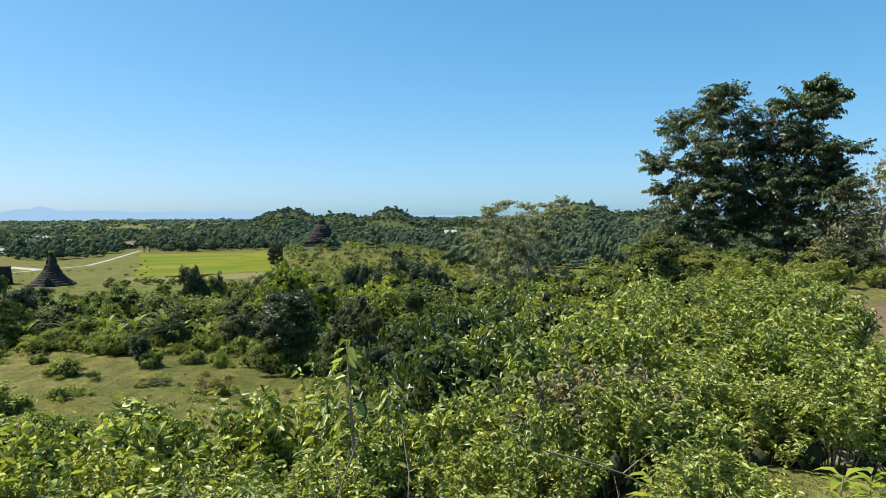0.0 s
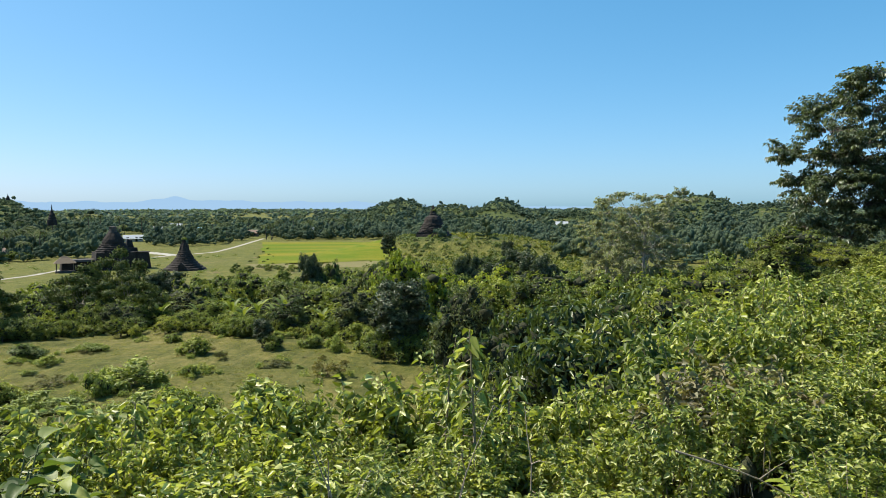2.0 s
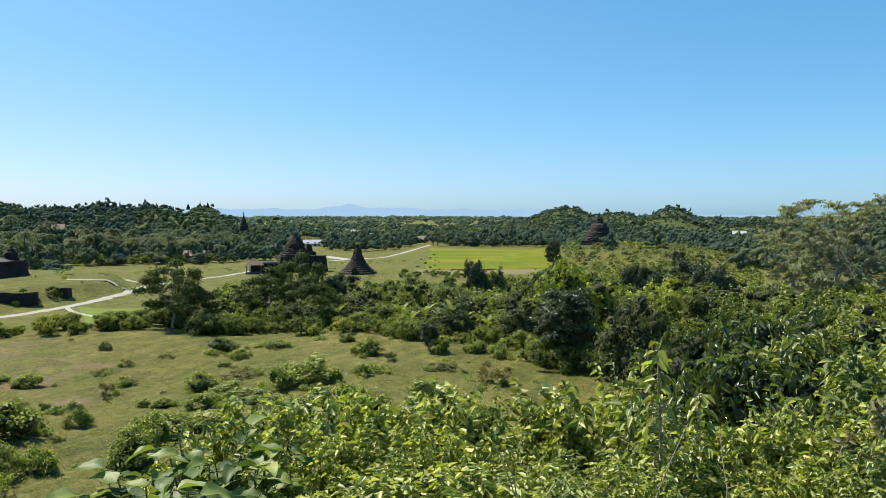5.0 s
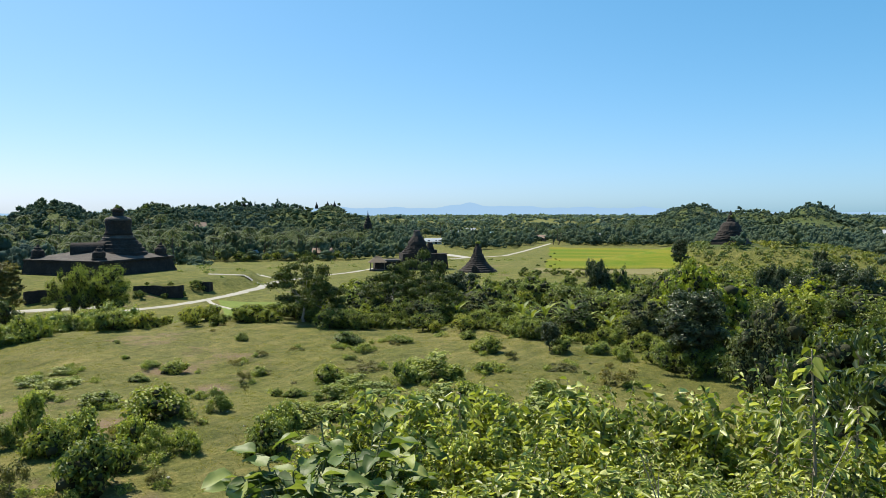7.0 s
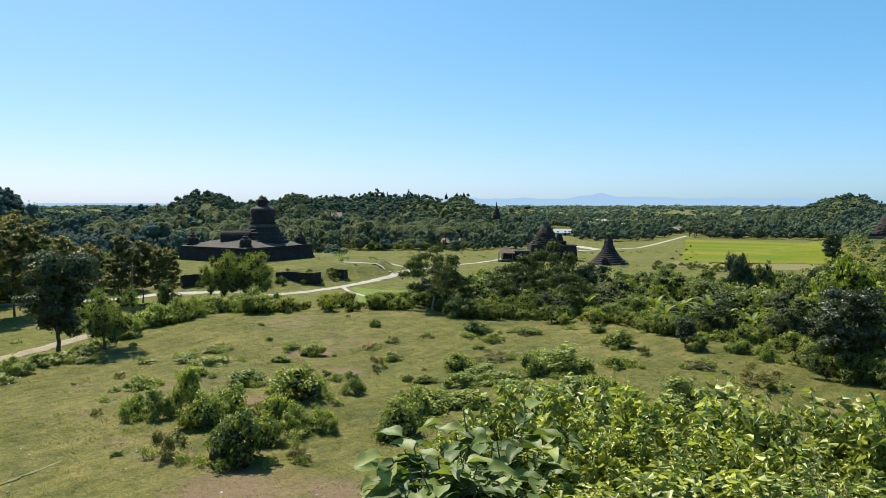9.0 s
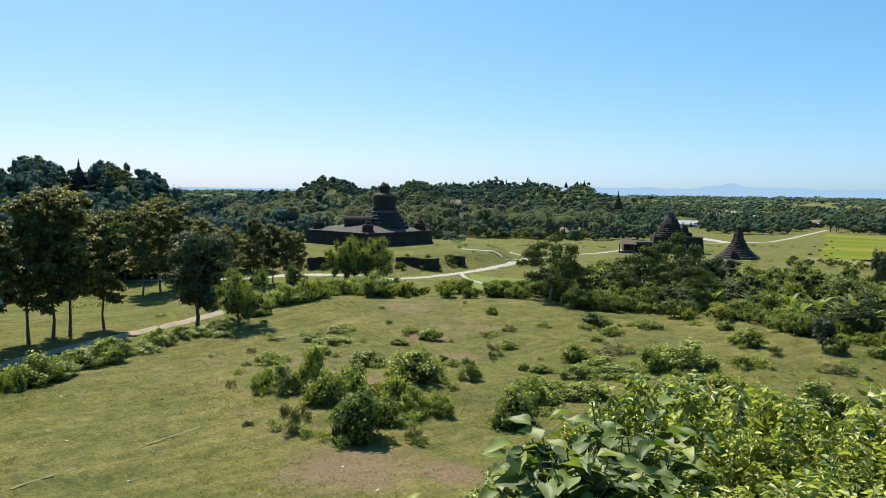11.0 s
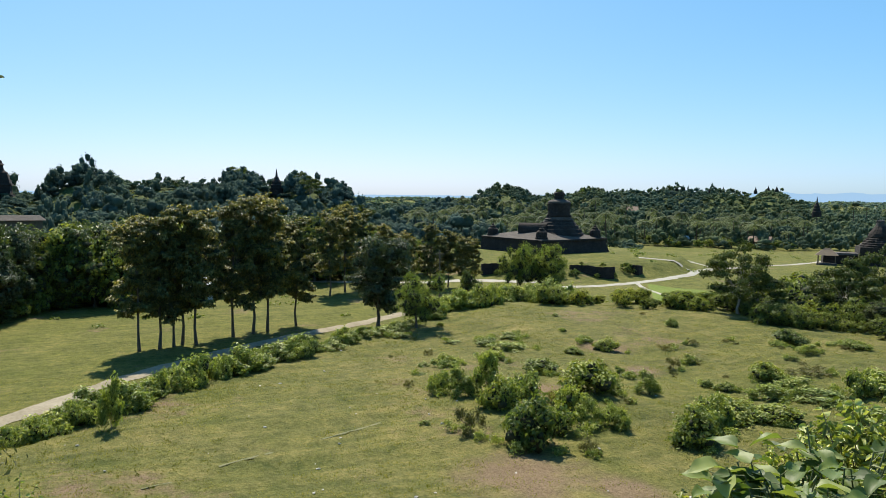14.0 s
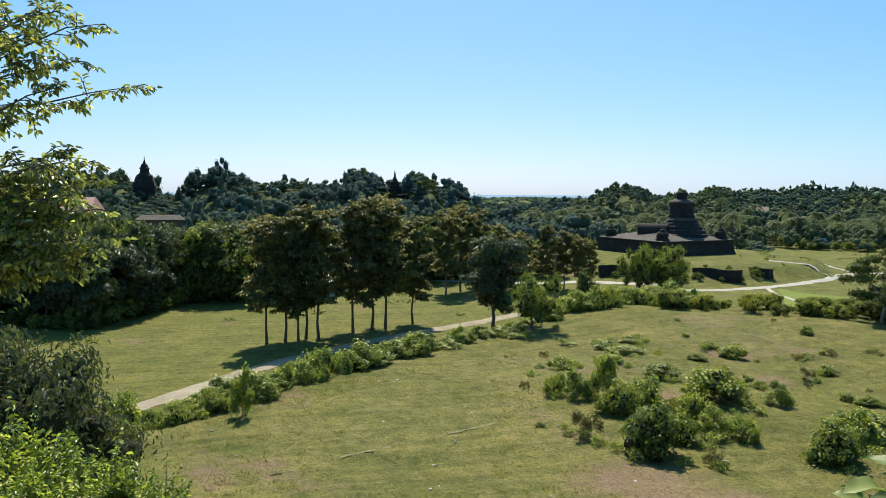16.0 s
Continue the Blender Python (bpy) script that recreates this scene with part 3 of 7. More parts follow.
def build_ground():
    az = np.concatenate([np.arange(-180, -40, 4.0), np.arange(-40, 112, 0.5), np.arange(112, 180, 4.0)])
    rr = np.concatenate([np.arange(0.4, 12, 0.4), np.arange(12, 80, 0.8), np.arange(80, 300, 3.0), np.geomspace(300, 4900, 60)])
    A, R = np.meshgrid(np.radians(az), rr, indexing="ij")
    X, Y = -R * np.sin(A), R * np.cos(A)
    Z = height(X, Y)
    rg = np.random.default_rng(3)
    Z = Z + rg.normal(size=Z.shape) * 0.018 * (R < 90) * np.clip(R / 14 - 0.25, 0, 1)
    verts = np.stack([X, Y, Z], -1).reshape(-1, 3)
    na, nr = len(az), len(rr)
    i, j = np.meshgrid(np.arange(na), np.arange(nr - 1), indexing="ij")
    i2 = (i + 1) % na
    faces = np.stack([i * nr + j, i * nr + j + 1, i2 * nr + j + 1, i2 * nr + j], -1).reshape(-1, 4)
    centre = len(verts)
    verts = np.concatenate([verts, [[0, 0, 13.4]]])
    k = np.arange(na)
    cap = np.stack([k * nr, ((k + 1) % na) * nr, np.full(na, centre), np.full(na, centre)], -1)
    me = mesh_of("ground", verts, faces, M_GROUND, True)
    bm = bmesh.new()
    bm.from_mesh(me)
    bm.verts.ensure_lookup_table()
    for a in range(na):
        bm.faces.new((bm.verts[centre], bm.verts[a * nr], bm.verts[((a + 1) % na) * nr])).smooth = True
    bmesh.ops.recalc_face_normals(bm, faces=bm.faces)
    bm.to_mesh(me)
    bm.free()
    tagged(new("ground", me), "grazed olive-green grass ground with dry and bare patches", "ground", kind="structure")


build_ground()


def strip(name, pts, width, mat, label, category, lift=0.07, step=1.0):
    """A road or path laid on the ground along the points."""
    p = np.array(pts, float)
    seg = np.hypot(*np.diff(p, axis=0).T)
    s = np.concatenate([[0], np.cumsum(seg)])
    n = max(4, int(s[-1] / step))
    q = np.linspace(0, s[-1], n)
    x, y = np.interp(q, s, p[:, 0]), np.interp(q, s, p[:, 1])
    for _ in range(6):
        x[1:-1], y[1:-1] = (x[:-2] + 2 * x[1:-1] + x[2:]) / 4, (y[:-2] + 2 * y[1:-1] + y[2:]) / 4
    tx, ty = np.gradient(x), np.gradient(y)
    l = np.hypot(tx, ty)
    nx, ny = -ty / l, tx / l
    rg = np.random.default_rng(len(pts) * 7 + int(width * 10))
    verts = []
    for k in (-1.0, -0.5, 0.0, 0.5, 1.0):
        w = width / 2 * k * (1 + (0.12 if width > 0.5 else 0.4) * rg.normal(size=n) * (abs(k) == 1))
        X, Y = x + nx * w, y + ny * w
        verts.append(np.stack([X, Y, height(X, Y) + lift * (0.3 if abs(k) == 1 else 1.0)], -1))
    V = np.concatenate(verts)
    f = [(a * n + i, a * n + i + 1, (a + 1) * n + i + 1, (a + 1) * n + i) for a in range(4) for i in range(n - 1)]
    return tagged(new(name, mesh_of(name, V, f, mat, True)), label, category, kind="structure")


def sheet(name, corners, mat, label, category, lift=0.05, step=3.0):
    """A field between four corners, laid on the ground."""
    a, b, c, d = (np.array(p, float) for p in corners)
    n = max(2, int(np.linalg.norm(b - a) / step))
    m = max(2, int(np.linalg.norm(d - a) / step))
    u, v = np.meshgrid(np.linspace(0, 1, n), np.linspace(0, 1, m), indexing="ij")
    wob = 0.018 * np.sin(u * 9 + v * 4) + 0.014 * np.sin(v * 13 + u * 5) + 0.014 * np.sin(u * 31 + 2) * np.sin(v * 23 + 0.7)
    u2, v2 = u + wob * np.sin(v * 3.1), v + wob
    u3, v3 = u2[..., None], v2[..., None]
    xy = (a * (1 - u3) + b * u3) * (1 - v3) + (d * (1 - u3) + c * u3) * v3
    z = height(xy[..., 0], xy[..., 1]) + lift
    V = np.concatenate([xy, z[..., None]], -1).reshape(-1, 3)
    f = [(i * m + j, i * m + j + 1, (i + 1) * m + j + 1, (i + 1) * m + j) for i in range(n - 1) for j in range(m - 1)]
    return tagged(new(name, mesh_of(name, V, f, mat, True)), label, category, kind="structure")


strip("road", [(-40, -40), (-50.2, -14.6), (-51.7, -9.3), (-53.8, -7.1), (-57.3, -3.9), (-62.7, 0.3), (-67.3, 6.0), (-72.0, 12.1), (-76.9, 20.6), (-80.2, 27.0), (-85.8, 35.9), (-91.7, 43.1), (-96, 49)], 2.0, M_SHADEDROAD, "worn gravel road below the grassy bank, browned as if in shade", "road", 0.09)
strip("road", [(-96, 49), (-99, 59), (-99.5, 67), (-97.4, 74.4), (-97.9, 82.4), (-99.5, 90.7), (-102.1, 98.8), (-105.6, 104.1), (-112, 117), (-116, 132), (-115.5, 142.2), (-118, 155), (-124, 172), (-125, 192), (-119, 212), (-114, 228), (-120.8, 258.2), (-140.7, 333)], 1.6, M_ROAD, "pale worn gravel road winding past mound and stupas", "road", 0.09)
strip("path", [(-113.3, 96.2), (-110.6, 99.2), (-107.2, 102.4), (-105.0, 103.6)], 1.0, M_ROAD, "pale path climbing the temple mound", "path", 0.14)
strip("lane", [(-153, 137.4), (-139.1, 130.8), (-120.1, 118.4), (-112.5, 116)], 1.6, M_ROAD, "pale lane behind the temple mound", "road", 0.07)
strip("path", [(-98, 83), (-95.4, 81.1), (-91.0, 79.7), (-85.4, 77.8), (-81.0, 76.4), (-79, 72)], 0.8, M_ROAD, "narrow pale footpath through the grass", "path", 0.12)
strip("lane", [(-128, 20), (-119, 38), (-113.8, 49.5), (-113, 56), (-104, 68)], 2.4, M_ROAD, "pale lane behind the roadside trees", "road", 0.06)
strip("lane", [(-119, 212), (-138, 226), (-165, 240)], 4.5, M_ROAD, "pale bare earth lane beside the stupas", "road", 0.13)
for a in ([(-23.7, 0.5), (-24.0, 1.0), (-24.3, 1.6)], [(-25.2, 3.0), (-25.8, 4.2), (-26.2, 5.0)], [(-26.9, 7.0), (-27.6, 9.1), (-28.2, 10.0)]):
    strip("track", a, 0.15, M_TRACK, "faint dry bare piece of foot track across grazed grass", "path", 0.015, 0.25)
sheet("paddy", [polar(23.0, 325), polar(13.2, 312), polar(13.2, 202), polar(23.3, 196)], M_PADDY, "bright green and yellow ripening paddy field", "field")
sheet("stubble", [polar(24.3, 198), polar(13.2, 202), polar(14.0, 182), polar(23.4, 181)], M_STUBBLE, "tan stubble strip beside the paddy", "field")
sheet("lush_grass", [polar(49, 128), polar(41.5, 122), polar(42, 100), polar(48.5, 107)], M_LUSH, "lush bright green wet grass beside the path", "field")

# ---- distance ----


def build_mountains():
    """The far range, a low ridge line behind the plain, which glows a hazy blue."""
    az = np.arange(-60, 130, 0.25)
    rg = np.random.default_rng(11)
    el = 0.42 + 0.05 * np.sin(az * 0.5) + 0.05 * np.sin(az * 1.27 + 1) + 0.03 * np.sin(az * 2.9)
    el += 0.20 * np.exp(-((az - 29.3) / 3.2) ** 2) + 0.18 * np.exp(-((az - 29.3) / 0.7) ** 2) + 0.12 * np.exp(-((az - 23) / 4) ** 2) + 0.1 * np.exp(-((az - 36) / 3) ** 2)
    el *= 0.15 + 0.85 * np.clip((az - 8) / 8, 0, 1) * np.clip((62 - az) / 16, 0, 1)
    el += 0.012 * rg.normal(size=len(az))
    rows = []
    for d, k in ((4550, 0.0), (4650, 0.55), (4780, 1.0), (4880, 0.7)):
        z = 15 + d * np.tan(np.radians(el)) * k - (1 - k) * 18
        rows.append(np.stack([-d * np.sin(np.radians(az)), d * np.cos(np.radians(az)), z], -1))
    V = np.concatenate(rows)
    n = len(az)
    f = [(a * n + i, a * n + i + 1, (a + 1) * n + i + 1, (a + 1) * n + i) for a in range(3) for i in range(n - 1)]
    m, nd, lk, b = nodes_of("glowing_haze_range")
    # emission puts the blue haze into the range's colour; sunlight doesn't shade it
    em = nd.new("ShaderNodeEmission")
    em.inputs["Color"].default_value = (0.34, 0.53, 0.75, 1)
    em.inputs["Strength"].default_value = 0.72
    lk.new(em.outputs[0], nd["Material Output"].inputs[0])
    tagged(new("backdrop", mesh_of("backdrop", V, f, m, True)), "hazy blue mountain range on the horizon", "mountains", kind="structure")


build_mountains()

# ---- stupas and temple ----


def wobble(bm, amount, seed):
    rg = random.Random(seed)
    for v in bm.verts:
        v.co += Vector((rg.gauss(0, amount), rg.gauss(0, amount), rg.gauss(0, amount * 0.6)))
    return bm


def tuft_mesh(name, seed, r, n, leaf, mat):
    rng = np.random.default_rng(seed)
    v, f = foliage(rng, [(0, 0, r * 0.4, r, r, r * 0.6)], n * 2, 6, leaf * 1.2, r * 0.15)
    return mesh_of(name, v, f, mat)


def weed(me, parent, label, at):
    """Weeds that have taken root in the brickwork."""
    return tagged(part("weed", me, parent, at=at), label, kind="stuff")


def cone_stupa():
    x, y = polar(28.7, 186)
    t = thing("stupa", "dark weathered brick stupa, cone-shaped, on open grass", "stupa", at=pose(x, y, hz(x, y), 0, 0, 15))
    prof = [(5.2, -0.3)]
    rad = [5.1, 4.35, 3.7, 3.15, 2.7, 2.3, 1.98, 1.72, 1.5, 1.34]
    z = 0.1
    for r0, r1 in zip(rad, rad[1:]):
        prof += [(r0, z), (r0 - (r0 - r1) * 0.35, z + 0.4)]
        z += 0.5
    r = 1.3
    part("body", bm_mesh("body", wobble(lathe(prof + [(r, z)], 32), 0.045, 4), M_BRICK), t)
    part("bell", bm_mesh("bell", wobble(lathe([(r, z - 0.1), (1.15, z + 0.4), (0.98, z + 1.3), (0.6, z + 2.0), (0.2, z + 2.05)], 20), 0.06, 5), M_BRICK), t)
    part("finial", bm_mesh("finial", wobble(lathe([(0.52, z + 1.9), (0.48, z + 2.5), (0.3, z + 3.0), (0.05, z + 3.3)], 10), 0.05, 6), M_BRICK), t)
    weed(tuft_mesh("weed", 8, 0.5, 40, 0.22, M_GREEN), t, "green weeds growing from the brick", pose(0.1, 0, z + 2.7))
    bm = bmesh.new()
    frustum(bm, 1.6, 1.4, 1.4, 1.2, 0, 1.5)
    frustum(bm, 1.4, 1.2, 0.3, 0.9, 1.5, 2.1)
    part("niche", bm_mesh("niche", bm, M_BRICK), t, at=pose(0.4, -4.6, -0.1, 0, 0, 8))
    return t


cone_stupa()


def hill_stupa():
    x, y = polar(9.6, 236)
    t = thing("stupa", "dark brick stupa with ringed bell on a grassy knoll", "stupa", at=pose(x, y, hz(x, y) - 0.3) @ Matrix.Diagonal((1.2, 1.2, 1.08, 1)))
    bm = bmesh.new()
    frustum(bm, 9.2, 9.2, 8.8, 8.8, 0, 0.9)
    frustum(bm, 8.2, 8.2, 7.6, 7.6, 0.9, 1.6)
    part("base", bm_mesh("base", wobble(bm, 0.08, 2), M_BRICK), t)
    prof = [(3.9, 1.5)]
    r, z = 3.9, 1.6
    for k in range(5):
        prof += [(r, z + 0.35), (r - 0.22, z + 0.42)]
        r, z = r - 0.22, z + 0.5
    part("drum", bm_mesh("drum", wobble(lathe(prof, 26), 0.06, 3), M_BRICK), t)
    part("bell", bm_mesh("bell", wobble(lathe([(r, z - 0.1), (2.6, z + 0.3), (2.35, z + 1.3), (1.9, z + 2.1), (1.0, z + 2.6)], 24), 0.06, 4), M_BRICK), t)
    part("finial", bm_mesh("finial", wobble(lathe([(1.0, z + 2.5), (0.95, z + 3.0), (0.75, z + 3.2), (0.7, z + 4.0), (0.4, z + 4.6), (0.15, z + 5.4), (0.04, z + 5.7)], 12), 0.05, 5), M_BRICK), t)
    weed(tuft_mesh("weed", 9, 0.7, 40, 0.25, M_DARK), t, "dark green weeds growing from the brick", pose(0.2, 0, z + 3.7))
    bm = bmesh.new()
    frustum(bm, 2.0, 1.6, 1.8, 1.4, 0, 2.3)
    frustum(bm, 1.8, 1.4, 0.4, 1.0, 2.3, 3.0)
    part("porch", bm_mesh("porch", bm, M_BRICK), t, at=pose(2.9, -3.6, 0.1))


hill_stupa()


def small_stupa_parts(s, seed):
    """Bell and cap of a corner stupa, standing at the origin."""
    a = lathe([(1.15 * s, 0), (1.15 * s, 0.3 * s), (0.95 * s, 0.32 * s), (1.02 * s, 0.8 * s), (0.95 * s, 1.25 * s), (0.7 * s, 1.5 * s), (0.5 * s, 1.55 * s)], 18)
    b = lathe([(0.52 * s, 1.5 * s), (0.55 * s, 1.8 * s), (0.3 * s, 1.95 * s), (0.2 * s, 2.2 * s), (0.03, 2.35 * s)], 12)
    return bm_mesh("bell", wobble(a, 0.03, seed), M_BRICK), bm_mesh("finial", wobble(b, 0.02, seed + 1), M_BRICK)


def temple():
    x, y = polar(57.0, 158)
    t = thing("temple", "massive dark weathered brick temple with central bell dome on a mound", "temple", at=pose(x, y, hz(x, y) - 0.25, 0, 0, 57.0 + 43))
    h = 9.7
    bm = bmesh.new()
    frustum(bm, 2 * h + 0.8, 2 * h + 0.8, 2 * h + 0.5, 2 * h + 0.5, -0.6, 0.45)
    frustum(bm, 2 * h + 0.3, 2 * h + 0.3, 2 * h - 0.6, 2 * h - 0.6, 0.45, 2.75)
    frustum(bm, 2 * h - 0.2, 2 * h - 0.2, 2 * h - 0.1, 2 * h - 0.1, 2.75, 3.15)
    part("wall", bm_mesh("wall", wobble(bm, 0.05, 1), M_BRICK), t)
    bm = bmesh.new()
    frustum(bm, 2 * h - 0.3, 2 * h - 0.3, 6.5, 6.5, 3.15, 4.5)
    part("roof", bm_mesh("roof", bm, M_BRICKTOP), t, "sloping brick roof terrace, coloured paler as if sunlit")
    cx, cy, up = 2.3, -2.3, 0.9
    skirt = [(5.5, 2.6), (5.3, 3.3), (5.0, 3.4), (4.75, 4.1), (4.45, 4.2), (4.2, 4.9), (3.9, 5.0), (3.65, 5.5), (3.35, 5.6), (3.2, 6.0)]
    part("plinth", bm_mesh("plinth", wobble(lathe(skirt, 24), 0.06, 5), M_BRICK), t, "flared stepped brick skirt", pose(cx, cy, up))
    part("ring", bm_mesh("ring", wobble(lathe([(3.05, 5.9), (3.1, 6.2), (2.75, 6.35), (2.7, 6.7), (2.45, 6.8)], 30), 0.04, 6), M_BRICKTOP), t, at=pose(cx, cy, up))
    part("dome", bm_mesh("dome", wobble(lathe([(2.75, 6.7), (2.5, 7.2), (2.38, 7.9), (2.4, 8.8), (2.5, 9.3), (2.55, 9.6)], 30), 0.03, 7), M_BRICK, True), t, at=pose(cx, cy, up))
    part("dome_top", bm_mesh("dome_top", wobble(lathe([(2.55, 9.58), (2.5, 9.85), (2.15, 10.15), (1.5, 10.35), (1.0, 10.42)], 30), 0.03, 9), M_BRICKTOP, True), t, "shoulder of the dome, coloured pale as if sunlit", pose(cx, cy, up))
    part("finial", bm_mesh("finial", wobble(lathe([(0.95, 10.3), (1.05, 10.9), (0.95, 11.3), (1.2, 11.4), (1.15, 11.8), (0.65, 12.1), (0.2, 12.15)], 18), 0.03, 8), M_BRICK), t, at=pose(cx, cy, up))
    # vaulted passage that runs out from the plinth
    bm = bmesh.new()
    n = 12
    ends = []
    for px in (0.0, 6.0):
        ring = [bm.verts.new((px, 1.45 * math.cos(math.pi * k / n), 0.45 + 1.5 * math.sin(math.pi * k / n))) for k in range(n + 1)]
        ring = [bm.verts.new((px, 1.5, -1.0))] + ring + [bm.verts.new((px, -1.5, -1.0))]
        ends.append(ring)
    for k in range(len(ends[0]) - 1):
        bm.faces.new((ends[0][k], ends[0][k + 1], ends[1][k + 1], ends[1][k]))
    bm.faces.new(ends[0])
    bm.faces.new(ends[1])
    part("passage", bm_mesh("passage", bm, M_BRICK), t, "barrel-vaulted brick passage", pose(cx - 3.6, cy - 0.2, 4.3, 0, 0, 125))
    for qx, qy in ((-1, -1), (1, -1), (1, 1), (-1, 1)):
        b, f = small_stupa_parts(1.15, int(qx + 2 * qy + 40))
        px, py = qx * (h - 1.9), qy * (h - 1.9)
        c = part("corner_stupa", b, t, at=pose(px, py, 3.25))
        part("finial", f, c)
    weed(tuft_mesh("weed", 21, 0.7, 40, 0.25, M_DARK), t, "dark weeds on the brick", pose(cx, cy, 12.6))


temple()


def retaining_walls():
    """Dark overgrown brick revetments on the mound's flank."""
    for az, r, w, hgt, turn in ((60.2, 131.5, 8.0, 2.6, 10), (53.2, 131, 8.0, 2.4, -12), (50.2, 136, 4.2, 2.0, -34), (57.0, 130.2, 5.0, 1.9, 2)):
        x, y = polar(az, r)
        bm = bmesh.new()
        n = 12
        rg = random.Random(int(az))
        rows = []
        for k in range(n + 1):
            px, hh = (k / n - 0.5) * w, hgt * rg.uniform(0.94, 1.03)
            py = 0.35 * math.sin(k * 0.5) + rg.gauss(0, 0.05)
            rows.append([bm.verts.new(p) for p in ((px, py - 0.8, -1.2), (px, py - 0.5, hh), (px, py + 0.5, hh * 0.96), (px, py + 0.8, -1.2))])
        for p, q in zip(rows, rows[1:]):
            for i in range(3):
                bm.faces.new((p[i], p[i + 1], q[i + 1], q[i]))
        bm.faces.new(rows[0])
        bm.faces.new(rows[-1])
        o = new("revetment", bm_mesh("revetment", bm, M_BRICK))
        o.matrix_basis = pose(x, y, 2.85 - hgt, 0, 0, az + turn)
        tagged(o, "ruined dark brick retaining wall in the grassy slope", "wall", "ruined retaining walls")


retaining_walls()


def mid_ruin():
    """Brick shrine with a bell stupa, flanking hall and a small pavilion."""
    x, y = polar(33.55, 196)
    t = thing("shrine", "dark brick shrine with round bell stupa and flat annexe", "shrine", at=pose(x, y, hz(x, y) - 0.1, 0, 0, 33.4 + 8))
    bm = bmesh.new()
    frustum(bm, 9.6, 9.0, 8.8, 8.2, -0.3, 4.4)
    part("base", bm_mesh("base", wobble(bm, 0.08, 3), M_BRICK), t)
    prof, r, z = [(4.1, 4.3)], 4.1, 4.4
    for k in range(4):
        prof += [(r, z + 0.38), (r - 0.36, z + 0.45)]
        r, z = r - 0.4, z + 0.52
    part("drum", bm_mesh("drum", wobble(lathe(prof, 26), 0.06, 3), M_BRICK), t)
    part("bell", bm_mesh("bell", wobble(lathe([(r, z - 0.1), (2.55, z + 0.3), (2.3, z + 1.0), (1.75, z + 1.9), (1.15, z + 2.7)], 24), 0.06, 4), M_BRICK), t)
    part("finial", bm_mesh("finial", wobble(lathe([(1.1, z + 2.6), (0.85, z + 3.6), (0.9, z + 3.7), (0.85, z + 4.1), (0.3, z + 4.2)], 14), 0.04, 5), M_BRICKTOP), t)
    bm = bmesh.new()
    frustum(bm, 3.6, 6.0, 3.0, 5.4, -0.2, 4.4)
    frustum(bm, 2.0, 3.0, 1.0, 2.0, 4.4, 6.4)
    part("tower", bm_mesh("tower", wobble(bm, 0.08, 6), M_BRICK), t, at=pose(3.9, 1.5, 0.8))
    bm = bmesh.new()
    frustum(bm, 5.0, 5.0, 4.0, 4.4, -0.2, 4.1)
    frustum(bm, 4.5, 4.6, 4.5, 4.6, 4.1, 4.3)
    part("annexe", bm_mesh("annexe", wobble(bm, 0.06, 7), M_BRICK), t, at=pose(5.6, -1.5, 0))
    bm = bmesh.new()
    frustum(bm, 8.5, 5.0, 8.2, 4.6, -0.2, 2.3)
    part("hall", bm_mesh("hall", wobble(bm, 0.05, 8), M_BRICK), t, at=pose(-7.6, 0, 0))
    bm = bmesh.new()
    frustum(bm, 5.0, 5.4, 4.8, 4.9, 2.3, 2.75)
    part("hall_roof", bm_mesh("hall_roof", bm, M_BRICKTOP), t, "grey flat roof slab", pose(-6.9, 0, 0))
    # pavilion
    x, y = polar(36.7, 190)
    p = thing("pavilion", "small open timber pavilion with brown hipped roof", "pavilion", at=pose(x, y, hz(x, y), 0, 0, 36))
    for px in (-1.8, 1.8):
        for py in (-1.5, 1.5):
            bm = bmesh.new()
            frustum(bm, 0.22, 0.22, 0.18, 0.18, 0, 2.3)
            part("post", bm_mesh("post", bm, M_TIMBER), p, at=pose(px, py, 0))
    bm = bmesh.new()
    frustum(bm, 4.8, 4.2, 2.2, 1.2, 2.25, 3.4)
    frustum(bm, 2.2, 1.2, 0.8, 0.3, 3.4, 3.9)
    part("roof", bm_mesh("roof", bm, M_TIMBER), p)
    bm = bmesh.new()
    frustum(bm, 4.2, 3.6, 4.2, 3.6, -0.1, 0.3)
    part("floor_slab", bm_mesh("floor_slab", bm, M_BRICKTOP), p)


mid_ruin()


def spire_stupa(az, r, base_z, width, tall, label, group=""):
    """A slim dark stupa with a needle top, far off."""
    x, y = polar(az, r)
    t = thing("spire_stupa", label, "stupa", group, at=pose(x, y, base_z))
    w, q = width / 2, tall
    bm = lathe([(w, -1.0), (w, q * 0.16), (w * 0.8, q * 0.18), (w * 0.78, q * 0.30), (w * 0.62, q * 0.33), (w * 0.6, q * 0.45), (w * 0.35, q * 0.56)], 14)
    part("body", bm_mesh("body", bm, M_BRICK), t)
    part("spire", bm_mesh("spire", lathe([(w * 0.34, q * 0.55), (w * 0.3, q * 0.62), (w * 0.16, q * 0.68), (w * 0.13, q * 0.8), (0.03, q)], 10), M_BRICK), t)
    return t


def far_z(el, r):
    return 15 + r * math.tan(radians(el))


